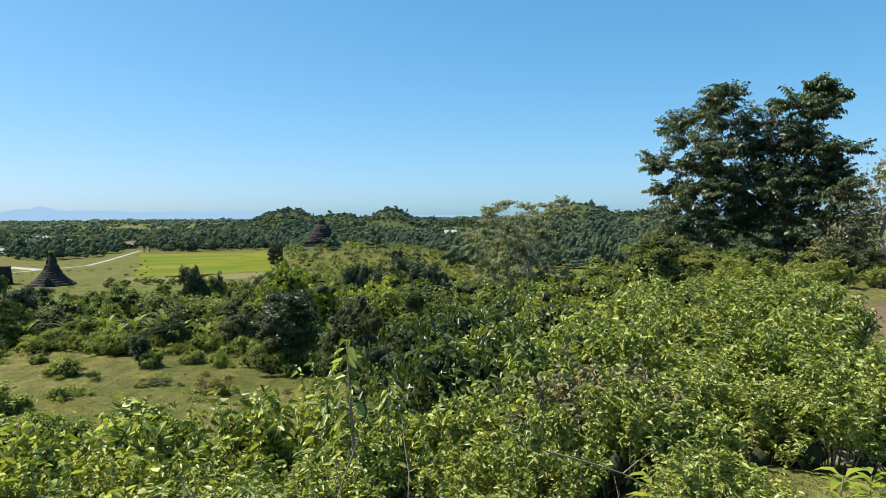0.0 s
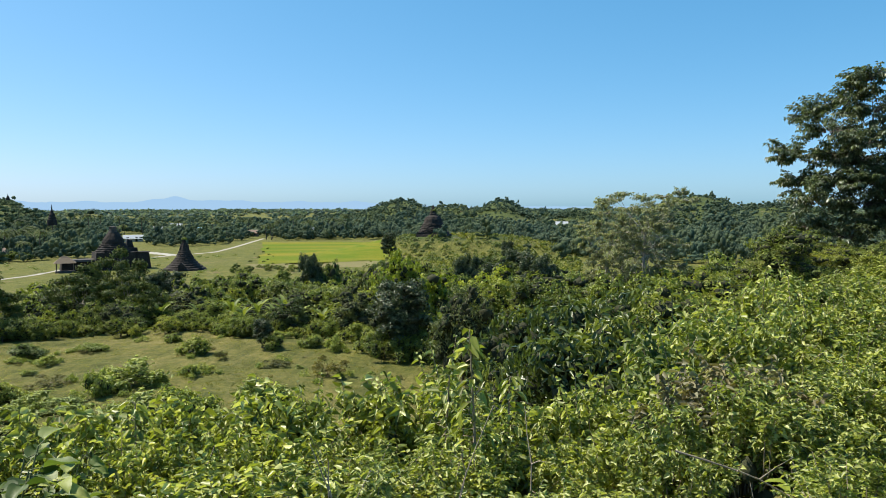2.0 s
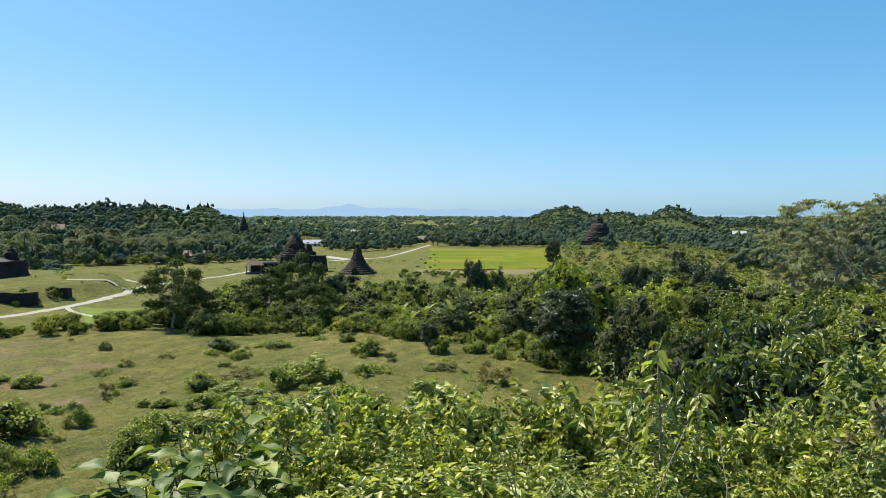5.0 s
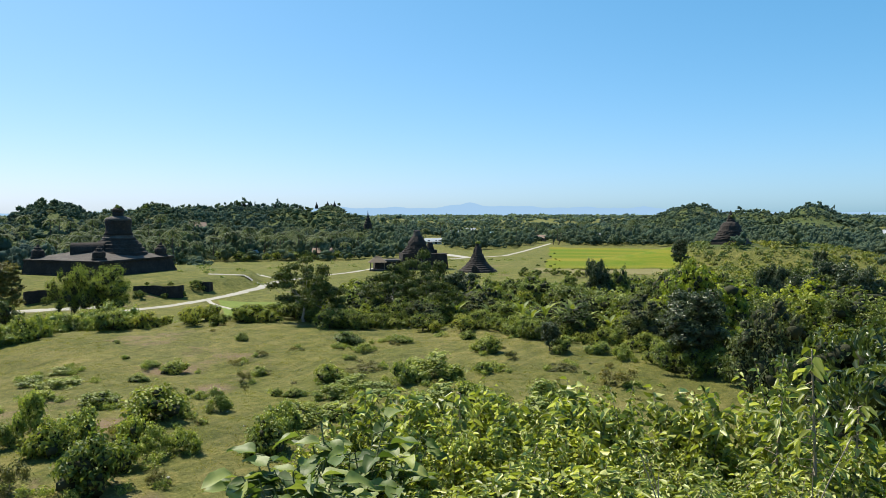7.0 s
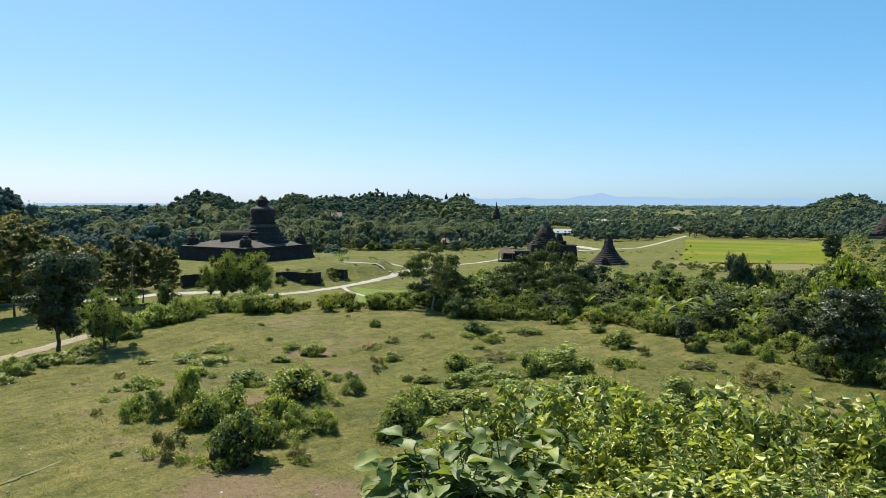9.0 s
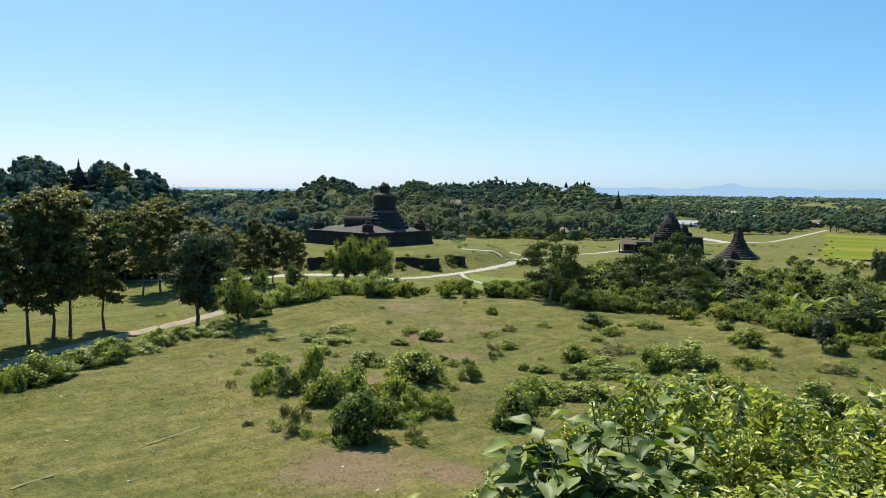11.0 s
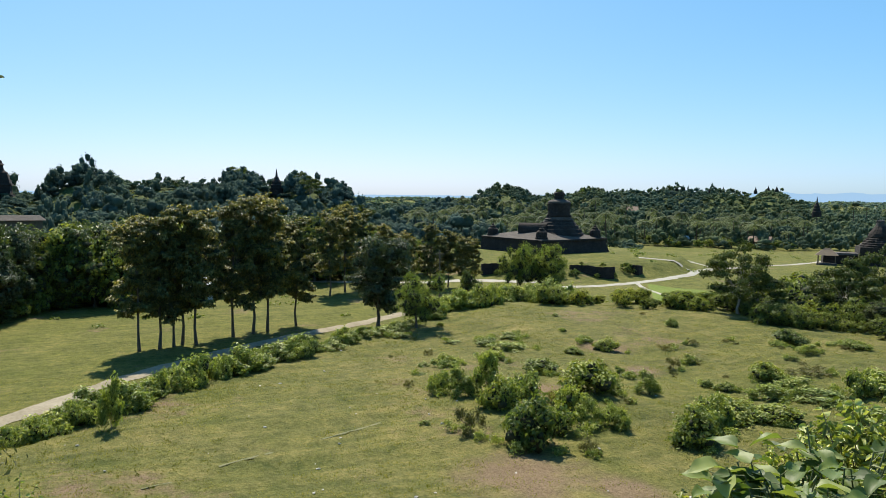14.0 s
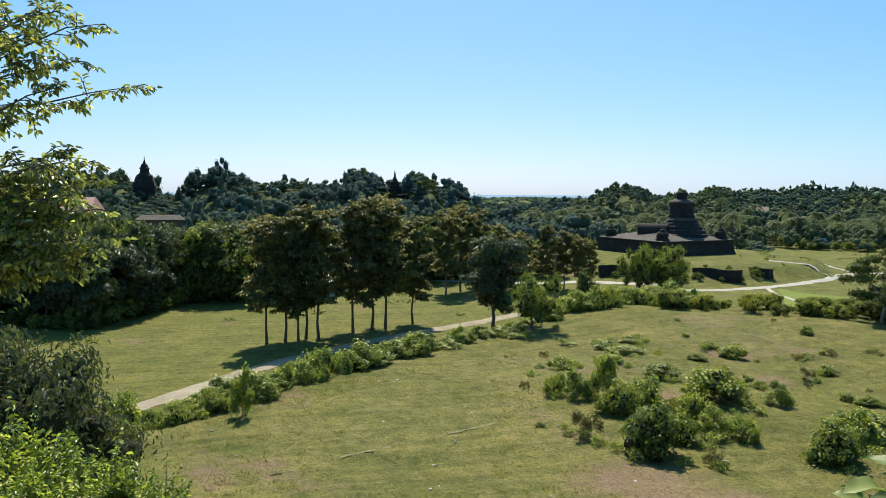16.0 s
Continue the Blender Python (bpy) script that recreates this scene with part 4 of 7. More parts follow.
spire_stupa(77.95, 235, far_z(0.2, 235), 4.6, 7.3, "dark pointed stupa among trees on a wooded hill")
spire_stupa(37.4, 330, far_z(-1.0, 330), 3.6, 7.4, "slim dark spire rising above the palm grove")
for a, e0, q in ((40.0, 0.72, 3.0), (40.55, 0.74, 2.8), (41.4, 0.62, 3.2), (43.6, 0.66, 2.6), (44.5, 0.68, 2.6), (46.4, 0.8, 2.2), (46.9, 0.78, 2.2)):
    spire_stupa(a, 430, far_z(e0, 430) - 0.6, 1.9, q, "tiny dark stupa on the ridge of a green hill", "ridge stupas")


def tall_pagoda():
    x, y = polar(96.6, 215)
    b = far_z(-0.9, 215)
    t = thing("pagoda", "dark grey pagoda tower with stepped bell and needle spire above trees", "pagoda", at=pose(x, y, b - 6))
    bm = bmesh.new()
    frustum(bm, 7.0, 7.0, 6.6, 6.6, -1.0, 8.6)
    frustum(bm, 5.6, 5.6, 5.3, 5.3, 8.6, 12.4)
    frustum(bm, 6.0, 6.0, 5.9, 5.9, 11.0, 11.4)
    frustum(bm, 5.0, 5.0, 4.2, 4.2, 12.4, 13.9)
    part("tower", bm_mesh("tower", wobble(bm, 0.05, 12), M_BRICK), t)
    part("shoulder", bm_mesh("shoulder", lathe([(2.2, 13.8), (2.15, 14.2), (1.7, 14.5), (1.4, 14.8)], 20), M_BRICK), t)
    part("bell", bm_mesh("bell", lathe([(1.45, 14.7), (1.2, 15.2), (1.15, 16.0), (1.45, 16.1), (1.0, 16.6), (0.8, 17.2), (0.45, 17.4)], 18), M_BRICK), t)
    part("spire", bm_mesh("spire", lathe([(0.55, 17.3), (0.25, 18.0), (0.12, 18.6), (0.03, 19.7)], 10), M_BRICK), t)
    x, y = polar(95.6, 172)
    g = thing("gatehouse", "low dark-roofed hall in front of the pagoda", "hall", at=pose(x, y, far_z(-1.6, 172) - 5, 0, 0, 95))
    bm = bmesh.new()
    frustum(bm, 9.0, 5, 9.0, 5, 0, 4)
    part("wall", bm_mesh("wall", bm, M_TIMBER), g)
    bm = bmesh.new()
    frustum(bm, 10.4, 6.4, 8.0, 1.0, 4, 5.0)
    part("roof", bm_mesh("roof", bm, M_BRICKTOP), g)
    x, y = polar(101.6, 150)
    g = thing("house", "house with a faded pinkish red roof among trees", "house", at=pose(x, y, far_z(-1.2, 150) - 3.9, 0, 0, 80))
    bm = bmesh.new()
    frustum(bm, 9, 6, 9, 6, -6, 3.5)
    part("wall", bm_mesh("wall", bm, M_TIMBER), g)
    bm = bmesh.new()
    frustum(bm, 10.4, 7.6, 9.4, 0.4, 3.5, 6.2)
    part("roof", bm_mesh("roof", bm, rough_mat("faded_red_roof", ((0.2, (0.4, 0.2, 0.16)), (0.8, (0.6, 0.34, 0.28))), 1.0, 0.7, 0.2, 0.02)), g)


tall_pagoda()


def house(az, el, r, w, d, hgt, roof, label, turn=0.0):
    x, y = polar(az, r)
    g = thing("house", label, "house", "village houses", at=pose(x, y, hz(x, y), 0, 0, az + turn))
    bm = bmesh.new()
    frustum(bm, w, d, w, d, -0.2, hgt)
    part("wall", bm_mesh("wall", bm, M_TIMBER if roof is M_RUSTTIN else M_PLASTER), g)
    bm = bmesh.new()
    frustum(bm, w + 1.0, d + 1.2, w + 0.6, 0.3, hgt, hgt + d * 0.42)
    part("roof", bm_mesh("roof", bm, roof), g)
    bm = bmesh.new()
    frustum(bm, 0.9, 0.08, 0.9, 0.08, 0, 2.0)
    part("door", bm_mesh("door", bm, M_GLASS), g, at=pose(w * 0.15, -d / 2 - 0.02, 0))
    for px in (-0.3, 0.36):
        bm = bmesh.new()
        frustum(bm, 1.0, 0.08, 1.0, 0.08, 0.9, 2.0)
        wd = part("window", bm_mesh("window", bm, M_GLASS), g, at=pose(w * px, -d / 2 - 0.02, 0))
        bm = bmesh.new()
        frustum(bm, 1.2, 0.12, 1.2, 0.12, 0.8, 0.9)
        part("sill", bm_mesh("sill", bm, M_TIMBER), wd)
    return g


house(46.2, -3.6, 246, 4, 3.4, 1.6, M_BLUETIN, "small hut with a pale blue tin roof by the palms", 15)
house(41.0, -3.5, 243, 6, 4, 2.0, M_RUSTTIN, "weathered brown-roofed hut at the edge of the palms", -10)
house(26.4, -1.9, 410, 4, 4, 2.2, M_TIN, "small whitewashed house with pale roof by the road", 25)
house(29.2, -1.3, 520, 7, 5, 2.6, M_TIN, "pale-roofed shed in the wooded plain", 5)
house(32.2, -2.2, 352, 8, 4, 1.3, M_TIN, "low white building beyond the stupas", 4)
house(23.6, -2.1, 392, 4.4, 4, 1.8, M_RUSTTIN, "brown-roofed hut where the road ends", -20)
house(36.3, -1.4, 470, 5, 4, 2.4, M_TIN, "pale-roofed house among palms", 10)
house(21.0, -1.9, 420, 4, 3.6, 1.8, M_TIN, "small pale-roofed house behind the paddy", 10)
house(50.4, -0.6, 345, 8, 5, 3.0, M_RUSTTIN, "house with rusty tiered roof on the slope", 0)
house(30.4, -1.6, 470, 6, 5, 2.2, M_TIN, "long pale-roofed shed among far trees", 12)
house(27.6, -1.8, 452, 4.5, 4, 2.0, M_BLUETIN, "small house with a pale blue roof among trees", 20)
house(24.6, -1.9, 400, 3.6, 3.4, 1.8, M_TIN, "small pale-roofed hut beside the end of the road", -8)
house(18.9, -1.8, 432, 3.6, 3.4, 1.8, M_TIN, "small whitewashed hut behind the paddy", 5)
house(-0.6, -1.7, 480, 8, 6, 2.6, M_TIN, "pale-roofed house among far trees", 10)
house(84.1, -7.0, 108, 4.2, 3.4, 2.0, M_TIN, "white-roofed house glimpsed between the trees", 8)
house(96.5, -6.0, 108, 6, 5, 2.2, M_TIN, "pale house in deep shade under trees", 8)


def utility_pole(az, r, tall):
    x, y = polar(az, r)
    t = thing("utility_pole", "slim dark wooden utility pole beside the road", "pole", "utility poles", at=pose(x, y, hz(x, y), 0, 0, az))
    bm = lathe([(0.13, -0.1), (0.09, tall)], 8)
    part("post", bm_mesh("post", bm, M_TIMBER), t)
    bm = bmesh.new()
    frustum(bm, 1.4, 0.1, 1.4, 0.1, tall - 0.6, tall - 0.48)
    part("crossarm", bm_mesh("crossarm", bm, M_TIMBER), t)


utility_pole(65.3, 106, 7.0)
utility_pole(22.0, 372, 7.5)

# ---- woods far off, uncountable ----


def far_woods():
    rng = np.random.default_rng(5)
    groups = []

    def scatter(n, az0, az1, r0, r1, size, tall, quads, leaf, keep=None):
        az = rng.uniform(az0, az1, n)
        r = np.sqrt(rng.uniform(r0 ** 2, r1 ** 2, n))
        x, y = -r * np.sin(np.radians(az)), r * np.cos(np.radians(az))
        ok = np.ones(n, bool)
        if keep is not None:
            ok = keep(az, r, x, y)
        az, r, x, y = az[ok], r[ok], x[ok], y[ok]
        z = height(x, y)
        low = 1.0 - 0.5 * (((np.abs(az - 77.95) < 0.9) | (np.abs(az - 96.2) < 1.9)) & (r < 236))
        n = len(x)
        s = size * np.exp(rng.normal(size=n) * 0.32) * np.where(rng.random(n) < 0.1, 1.4, 1.0)
        h = tall * rng.uniform(0.45, 1.2, n) * np.where(rng.random(n) < 0.1, 1.45, 1.0) * low * np.where(z > 6, 0.75, 1.0)
        s = s * np.where(z > 6, 0.85, 1.0)
        k = 7
        lc = spread(rng, n * k).reshape(n, k, 3)
        lc[..., 2] = lc[..., 2] * 0.8 + 0.1
        lc *= rng.uniform(0.45, 0.72, (n, k, 1))
        lc[:, 0] = rng.normal(size=(n, 3)) * 0.12 + np.array([0, 0, 0.55])
        lr = rng.uniform(0.26, 0.46, (n, k))
        half = np.stack([s / 2, s / 2, h * 0.55], -1)
        mid_ = np.stack([x, y, z + h * 0.46], -1)
        pick = rng.integers(0, k, (n, quads))
        d = spread(rng, n * quads).reshape(n, quads, 3)
        d[..., 2] = d[..., 2] * 0.9 + 0.25
        d = unit(d)
        rel = np.take_along_axis(lc, pick[..., None], 1) + d * (np.take_along_axis(lr, pick, 1) * rng.uniform(0.86, 1.12, (n, quads)))[..., None]
        c = (mid_[:, None] + rel * half[:, None]).reshape(-1, 3)
        dd = d.reshape(-1, 3)
        m = len(c)
        L = np.repeat(leaf * (s / size) ** 0.5, quads) * rng.uniform(0.6, 1.4, m)
        along = rng.normal(size=(m, 3)) + np.array([0, 0, -0.3])
        along = unit(along - 0.9 * dd * (along * dd).sum(-1, keepdims=True))
        up = unit(dd + rng.normal(size=(m, 3)) * 0.22)
        ico_v, ico_f = ICO
        ball = lc[:, :, None] + ico_v[None, None] * (lr[..., None] * rng.uniform(0.6, 0.92, (n, k, len(ico_v))))[..., None]
        ball = mid_[:, None, None] + ball * half[:, None, None]
        groups.append((ball.reshape(-1, 3), (np.arange(n * k)[:, None, None] * len(ico_v) + ico_f[None]).reshape(-1, 3)))
        groups.append(leaf_blades(rng, c - along * L[:, None] * 0.5, along, up, L, L * rng.uniform(0.6, 1.0, m), -0.12, 0.12))

    def plain(az, r, x, y):
        paddy = (az > 12.8) & (az < 24.5) & (r < 338)
        knoll = (np.abs(az - 8) < 9) & (r < 270) & (rng.random(len(az)) < 0.93)
        lane = (az > 20.5) & (az < 34.5) & (r < 300)
        open_ = (az > 34) & (az < 50) & (r < 232)
        clear = (az > 31.3) & (az < 33.4) & (r > 225) & (r < 420)
        green_hill = (np.abs(az - 40.3) < 1.6) & (r > 385) & (r < 450) & (rng.random(len(az)) < 0.9)
        mound = np.hypot(x - polar(56.5, 160)[0], y - polar(56.5, 160)[1]) < 46
        path = (np.abs((x + 122) - (y - 262) * -0.26) < 7) & (r > 230) & (r < 370)
        fields = (np.sin(x * 0.021 + 1.7 * np.sin(y * 0.013)) + np.sin(y * 0.027 + 0.9 * np.sin(x * 0.017)) > 1.0) & (r > 430) & (az < 40)
        roofs = np.zeros(len(az), bool)
        for a, d in ((26.4, 410), (29.2, 520), (32.2, 352), (23.6, 392), (36.3, 470), (21.0, 420), (-0.6, 480), (30.4, 470), (27.6, 452), (24.6, 400), (18.9, 432)):
            roofs |= (np.abs(az - a) < 0.45) & (r > d - 22) & (r < d + 6)
        return ~(paddy | knoll | lane | open_ | clear | mound | path | green_hill | fields | roofs)

    def out(name, mat, label):
        v, f = joined(groups)
        tagged(new(name, mesh_of(name, v, f, mat)), label, "woods", kind="stuff")
        groups.clear()

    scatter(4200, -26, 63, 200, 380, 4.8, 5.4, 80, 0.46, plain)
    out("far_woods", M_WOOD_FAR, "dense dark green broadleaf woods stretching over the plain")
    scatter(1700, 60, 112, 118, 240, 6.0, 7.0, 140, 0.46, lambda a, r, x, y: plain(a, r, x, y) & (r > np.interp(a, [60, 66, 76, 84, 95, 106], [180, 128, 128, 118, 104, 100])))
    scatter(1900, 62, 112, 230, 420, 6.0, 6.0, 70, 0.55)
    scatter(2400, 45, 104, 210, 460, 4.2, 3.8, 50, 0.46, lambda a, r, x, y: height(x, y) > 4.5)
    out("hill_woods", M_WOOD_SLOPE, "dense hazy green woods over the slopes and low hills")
    scatter(260, -16, 17, 480, 860, 4.5, 5.0, 40, 0.8, lambda a, r, x, y: height(x, y) > 5)
    scatter(5200, -28, 63, 370, 620, 6.0, 5.6, 22, 0.95, plain)
    scatter(4200, -28, 112, 600, 1000, 8.0, 6.0, 12, 1.7, lambda a, r, x, y: np.sin(x * 0.011 + 1.7 * np.sin(y * 0.007)) + np.sin(y * 0.016) < 0.8)
    # low scrub on the green hills
    scatter(500, 38.5, 49, 380, 460, 4.0, 2.2, 20, 0.9)
    scatter(900, 49, 64, 330, 420, 4.0, 3.0, 30, 0.6, lambda a, r, x, y: height(x, y) > 8)
    scatter(3000, -18, 16, 420, 800, 3.6, 2.0, 16, 0.8, lambda a, r, x, y: height(x, y) > 3)
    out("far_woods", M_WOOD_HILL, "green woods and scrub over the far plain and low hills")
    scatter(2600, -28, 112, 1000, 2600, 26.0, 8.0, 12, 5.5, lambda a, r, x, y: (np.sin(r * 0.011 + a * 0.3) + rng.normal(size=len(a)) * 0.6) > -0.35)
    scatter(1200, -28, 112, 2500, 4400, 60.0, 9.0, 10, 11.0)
    out("far_woods", M_WOOD_HAZE, "tree belts near the horizon, coloured pale bluish as in haze")


far_woods()


def scrub_cover():
    """Low light green scrub over the knoll of the lone stupa and the ground before it."""
    rng = np.random.default_rng(6)
    n = 1300
    az = rng.uniform(-2, 13.5, n)
    r = np.sqrt(rng.uniform(105 ** 2, 262 ** 2, n))
    x, y = -r * np.sin(np.radians(az)), r * np.cos(np.radians(az))
    lone = np.hypot(x - polar(9.35, 236)[0], y - polar(9.35, 236)[1]) > 8
    x, y, r = x[lone], y[lone], r[lone]
    q = 26
    n = len(x)
    s = rng.uniform(0.4, 1.7, n)
    d = spread(rng, n * q).reshape(n, q, 3)
    d[..., 2] = np.abs(d[..., 2])
    c = np.stack([x, y, height(x, y)], -1)[:, None] + d * (s[:, None] * rng.uniform(0.7, 1.1, (n, q)))[..., None] * np.array([1, 1, 0.75])
    c, d = c.reshape(-1, 3), d.reshape(-1, 3)
    m = len(c)
    along = rng.normal(size=(m, 3))
    along = unit(along - 0.9 * d * (along * d).sum(-1, keepdims=True))
    L = rng.uniform(0.4, 0.9, m)
    v, f = leaf_blades(rng, c, along, unit(d + rng.normal(size=(m, 3)) * 0.3), L, L * 0.7, -0.1, 0.1)
    tagged(new("scrub", mesh_of("scrub", v, f, M_KNOLL)), "low light green scrub over the stupa knoll", "scrub", kind="stuff")


scrub_cover()


def plain_tufts():
    """Weeds and low scrub dotted over the plain and the temple mound."""
    rng = np.random.default_rng(7)
    n = 900
    az = rng.uniform(16, 106, n)
    r = np.sqrt(rng.uniform(72 ** 2, 235 ** 2, n))
    x, y = -r * np.sin(np.radians(az)), r * np.cos(np.radians(az))
    clump = np.sin(x * 0.11 + 2 * np.sin(y * 0.07)) + np.sin(y * 0.13) + rng.normal(size=n) * 0.6 > 0.3
    clear = (np.abs(az - 18) < 6) & (r > 160)
    temple_ = np.hypot(x - polar(57, 158)[0], y - polar(57, 158)[1]) < 15
    ok = clump & ~clear & ~temple_
    x, y = x[ok], y[ok]
    n, q = len(x), 30
    s = rng.uniform(0.3, 1.1, n)
    d = spread(rng, n * q).reshape(n, q, 3)
    d[..., 2] = np.abs(d[..., 2])
    c = np.stack([x, y, height(x, y)], -1)[:, None] + d * (s[:, None] * rng.uniform(0.5, 1.1, (n, q)))[..., None] * np.array([1.3, 1.3, 0.6])
    c, d = c.reshape(-1, 3), d.reshape(-1, 3)
    m = len(c)
    along = rng.normal(size=(m, 3))
    L = rng.uniform(0.18, 0.45, m)
    v, f = leaf_blades(rng, c, along, unit(d + rng.normal(size=(m, 3)) * 0.3), L, L * 0.7, -0.1, 0.1)
    tagged(new("weeds", mesh_of("weeds", v, f, M_SCRUB)), "low green weeds dotted over the meadow", "weeds", kind="stuff")


plain_tufts()

# ---- plants as single things ----
PROTO = {}


def make_tree(name, seed, label, category, trunk_h, r0, lobes, twigs, per, leaf, twig_r, mat, bark=None, lean=(0, 0), aspect=0.5, hang=0.3, shell=0.68, fine=False, leafname="crown", droop=0.25, bend=0.06, bunch=0, core=0.0, loose=0.3):
    rng = np.random.default_rng(seed)
    v, f = limbs(rng, trunk_h, r0, lobes, lean, bend)
    t = thing(name, label, category)
    part("trunk", mesh_of("trunk", v, f, bark or M_BARK, True), t)
    skin = bunched(rng, lobes, bunch) if bunch else lobes
    leaves = foliage(rng, skin, twigs, per, leaf, twig_r, aspect, shell, hang, fine, droop=droop, loose=loose)
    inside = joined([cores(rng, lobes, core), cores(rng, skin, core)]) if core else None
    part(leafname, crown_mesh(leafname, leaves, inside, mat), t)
    return t


def place(key, make, x, y, s=1.0, rot=0.0, sz=None, label="", group="", z=None, tilt=0.0):
    """Stands a plant on the ground: the first of its kind is built, the next ones are copies."""
    zz = hz(x, y) if z is None else z
    m = pose(x, y, zz - 0.03, tilt, 0, rot) @ Matrix.Diagonal((s, s, s if sz is None else sz, 1))
    if key not in PROTO:
        PROTO[key] = make()
        PROTO[key].matrix_basis = m
        t = PROTO[key]
    else:
        keep = PROTO[key].scale.copy()
        PROTO[key].scale = (1, 1, 1)
        t = copy_thing(PROTO[key], m)
        PROTO[key].scale = keep
    if label or group:
        tagged(t, label, group=group)
    return t


def lobes_round(seed, n, rx, rz, zc, s):
    """n lobes spread over a rounded crown."""
    rng = np.random.default_rng(seed)
    d = spread(rng, n)
    d[:, 2] = d[:, 2] * 0.9
    k = 0.55 + 0.35 * rng.random(n)
    return [(d[i, 0] * rx * k[i], d[i, 1] * rx * k[i], zc + d[i, 2] * rz * k[i], s * rng.uniform(0.75, 1.25), s * rng.uniform(0.75, 1.25), s * rng.uniform(0.55, 0.9)) for i in range(n)]


# mid-distance trees, unit crown heights near their real size
def lobes_full(seed, n, w, h, s, belly=0.5):
    """Lobes that fill a crown w wide from near the ground up to height h."""
    rng = np.random.default_rng(seed)
    out = []
    for i in range(n):
        z = h * (0.16 + 0.72 * (i + rng.random()) / n)
        q = w / 2 * math.sqrt(max(0.05, 1 - ((z / h - belly) / (1.06 - belly)) ** 2)) - s * 0.6
        a = i * 2.4 + rng.uniform(-0.5, 0.5)
        q *= rng.uniform(0.7, 1.1) if i % 4 else 0.35
        k = s * rng.uniform(0.65, 1.3)
        out.append((math.cos(a) * q, math.sin(a) * q, z, k, k, k * 0.75))
    return out


def lobes_tiers(seed):
    """Flat clumps in spreading tiers, as on an umbrella-shaped crown."""
    rng = np.random.default_rng(seed)
    out = []
    for z, q, n in ((2.3, 2.3, 6), (3.2, 3.0, 9), (4.1, 2.7, 8), (4.9, 1.7, 5), (5.4, 0.5, 2)):
        for i in range(n):
            a = 6.28 * (i + rng.uniform(0.1, 0.9)) / n + z
            k, m = rng.uniform(0.45, 0.85), q * rng.uniform(0.55, 1.05)
            out.append((math.cos(a) * m, math.sin(a) * m, z + rng.uniform(-0.25, 0.25), k, k, 0.26))
    return out


THICK = dict(bunch=6, core=0.52, shell=0.72, aspect=0.66)
MID = {
    "dark": lambda: make_tree("tree", 31, "dense dark green broadleaf tree below the knoll", "tree", 2.8, 0.15, lobes_full(1, 13, 6.0, 6.0, 1.3), 660, 8, 0.25, 0.13, M_DARK, **THICK),
    "green": lambda: make_tree("tree", 32, "mid-green bushy broadleaf tree in a thicket", "tree", 2.2, 0.13, lobes_full(2, 12, 5.6, 5.0, 1.2), 600, 8, 0.25, 0.13, M_GREEN, **THICK),
    "bright": lambda: make_tree("tree", 33, "bright yellow-green leafy tree in a thicket", "tree", 2.4, 0.14, lobes_full(3, 14, 5.6, 5.4, 1.1), 640, 8, 0.24, 0.12, M_BRIGHT, **THICK),
    "grey": lambda: make_tree("tree", 34, "grey-green fine-leaved tree in a thicket", "tree", 2.0, 0.12, lobes_full(4, 15, 5.4, 5.2, 1.1), 800, 8, 0.19, 0.14, M_GREY, bunch=6, core=0.58, shell=0.75, aspect=0.45, loose=0.5),
    "open": lambda: make_tree("tree", 35, "open-crowned tree with pale branches and sparse leaves", "tree", 2.6, 0.13, lobes_tiers(5), 950, 8, 0.2, 0.1, leaf_mat("umbrella_leaf", (0.03, 0.048, 0.012), (0.075, 0.1, 0.026), (0.17, 0.19, 0.06), 0.6, 0.22, spec=0.25, even=0.45), M_PALEBARK, shell=0.45, hang=0.1, core=0.55, aspect=0.6),
    "low": lambda: make_tree("bush", 36, "low rounded mid-green bush in the grass", "bush", 0.6, 0.05, lobes_full(6, 9, 3.2, 1.7, 0.62), 360, 8, 0.13, 0.09, M_GREEN, leafname="foliage", **THICK),
    "lowbright": lambda: make_tree("bush", 37, "low spreading bright green bush in the grass", "bush", 0.5, 0.05, lobes_full(7, 9, 3.2, 1.6, 0.62), 360, 8, 0.13, 0.09, M_SCRUB, leafname="foliage", **THICK),
    "deep": lambda: make_tree("tree", 41, "very dark dense round-crowned tree beside the road", "tree", 3.2, 0.22, [(a, b, c + 1.0, d, e, g) for a, b, c, d, e, g in lobes_full(11, 24, 7.4, 9.2, 1.45)], 1700, 8, 0.27, 0.15, M_BLACKGREEN, **THICK),
    "feathery": lambda: make_tree("tree", 43, "soft feathery mid-green tree with low spreading crown", "tree", 1.9, 0.16, lobes_full(13, 16, 6.4, 4.9, 1.05), 1500, 8, 0.17, 0.16, M_SOFT, bunch=6, core=0.58, shell=0.75, aspect=0.4, hang=0.5, loose=0.6),
    "fardark": lambda: make_tree("tree", 38, "dark green broadleaf tree farther down the slope", "tree", 2.8, 0.15, lobes_full(8, 10, 6.0, 6.0, 1.35), 260, 7, 0.36, 0.2, M_DARK, **(THICK | dict(core=0.42))),
    "fargreen": lambda: make_tree("tree", 39, "mid-green broadleaf tree farther down the slope", "tree", 2.2, 0.13, lobes_full(9, 10, 5.6, 5.0, 1.25), 260, 7, 0.36, 0.2, M_GREEN, **(THICK | dict(core=0.42))),
    "fargrey": lambda: make_tree("tree", 40, "pale olive broadleaf tree farther down the slope", "tree", 2.2, 0.13, lobes_full(10, 10, 5.6, 5.0, 1.25), 260, 7, 0.36, 0.2, M_SCRUB, **(THICK | dict(core=0.42))),
}


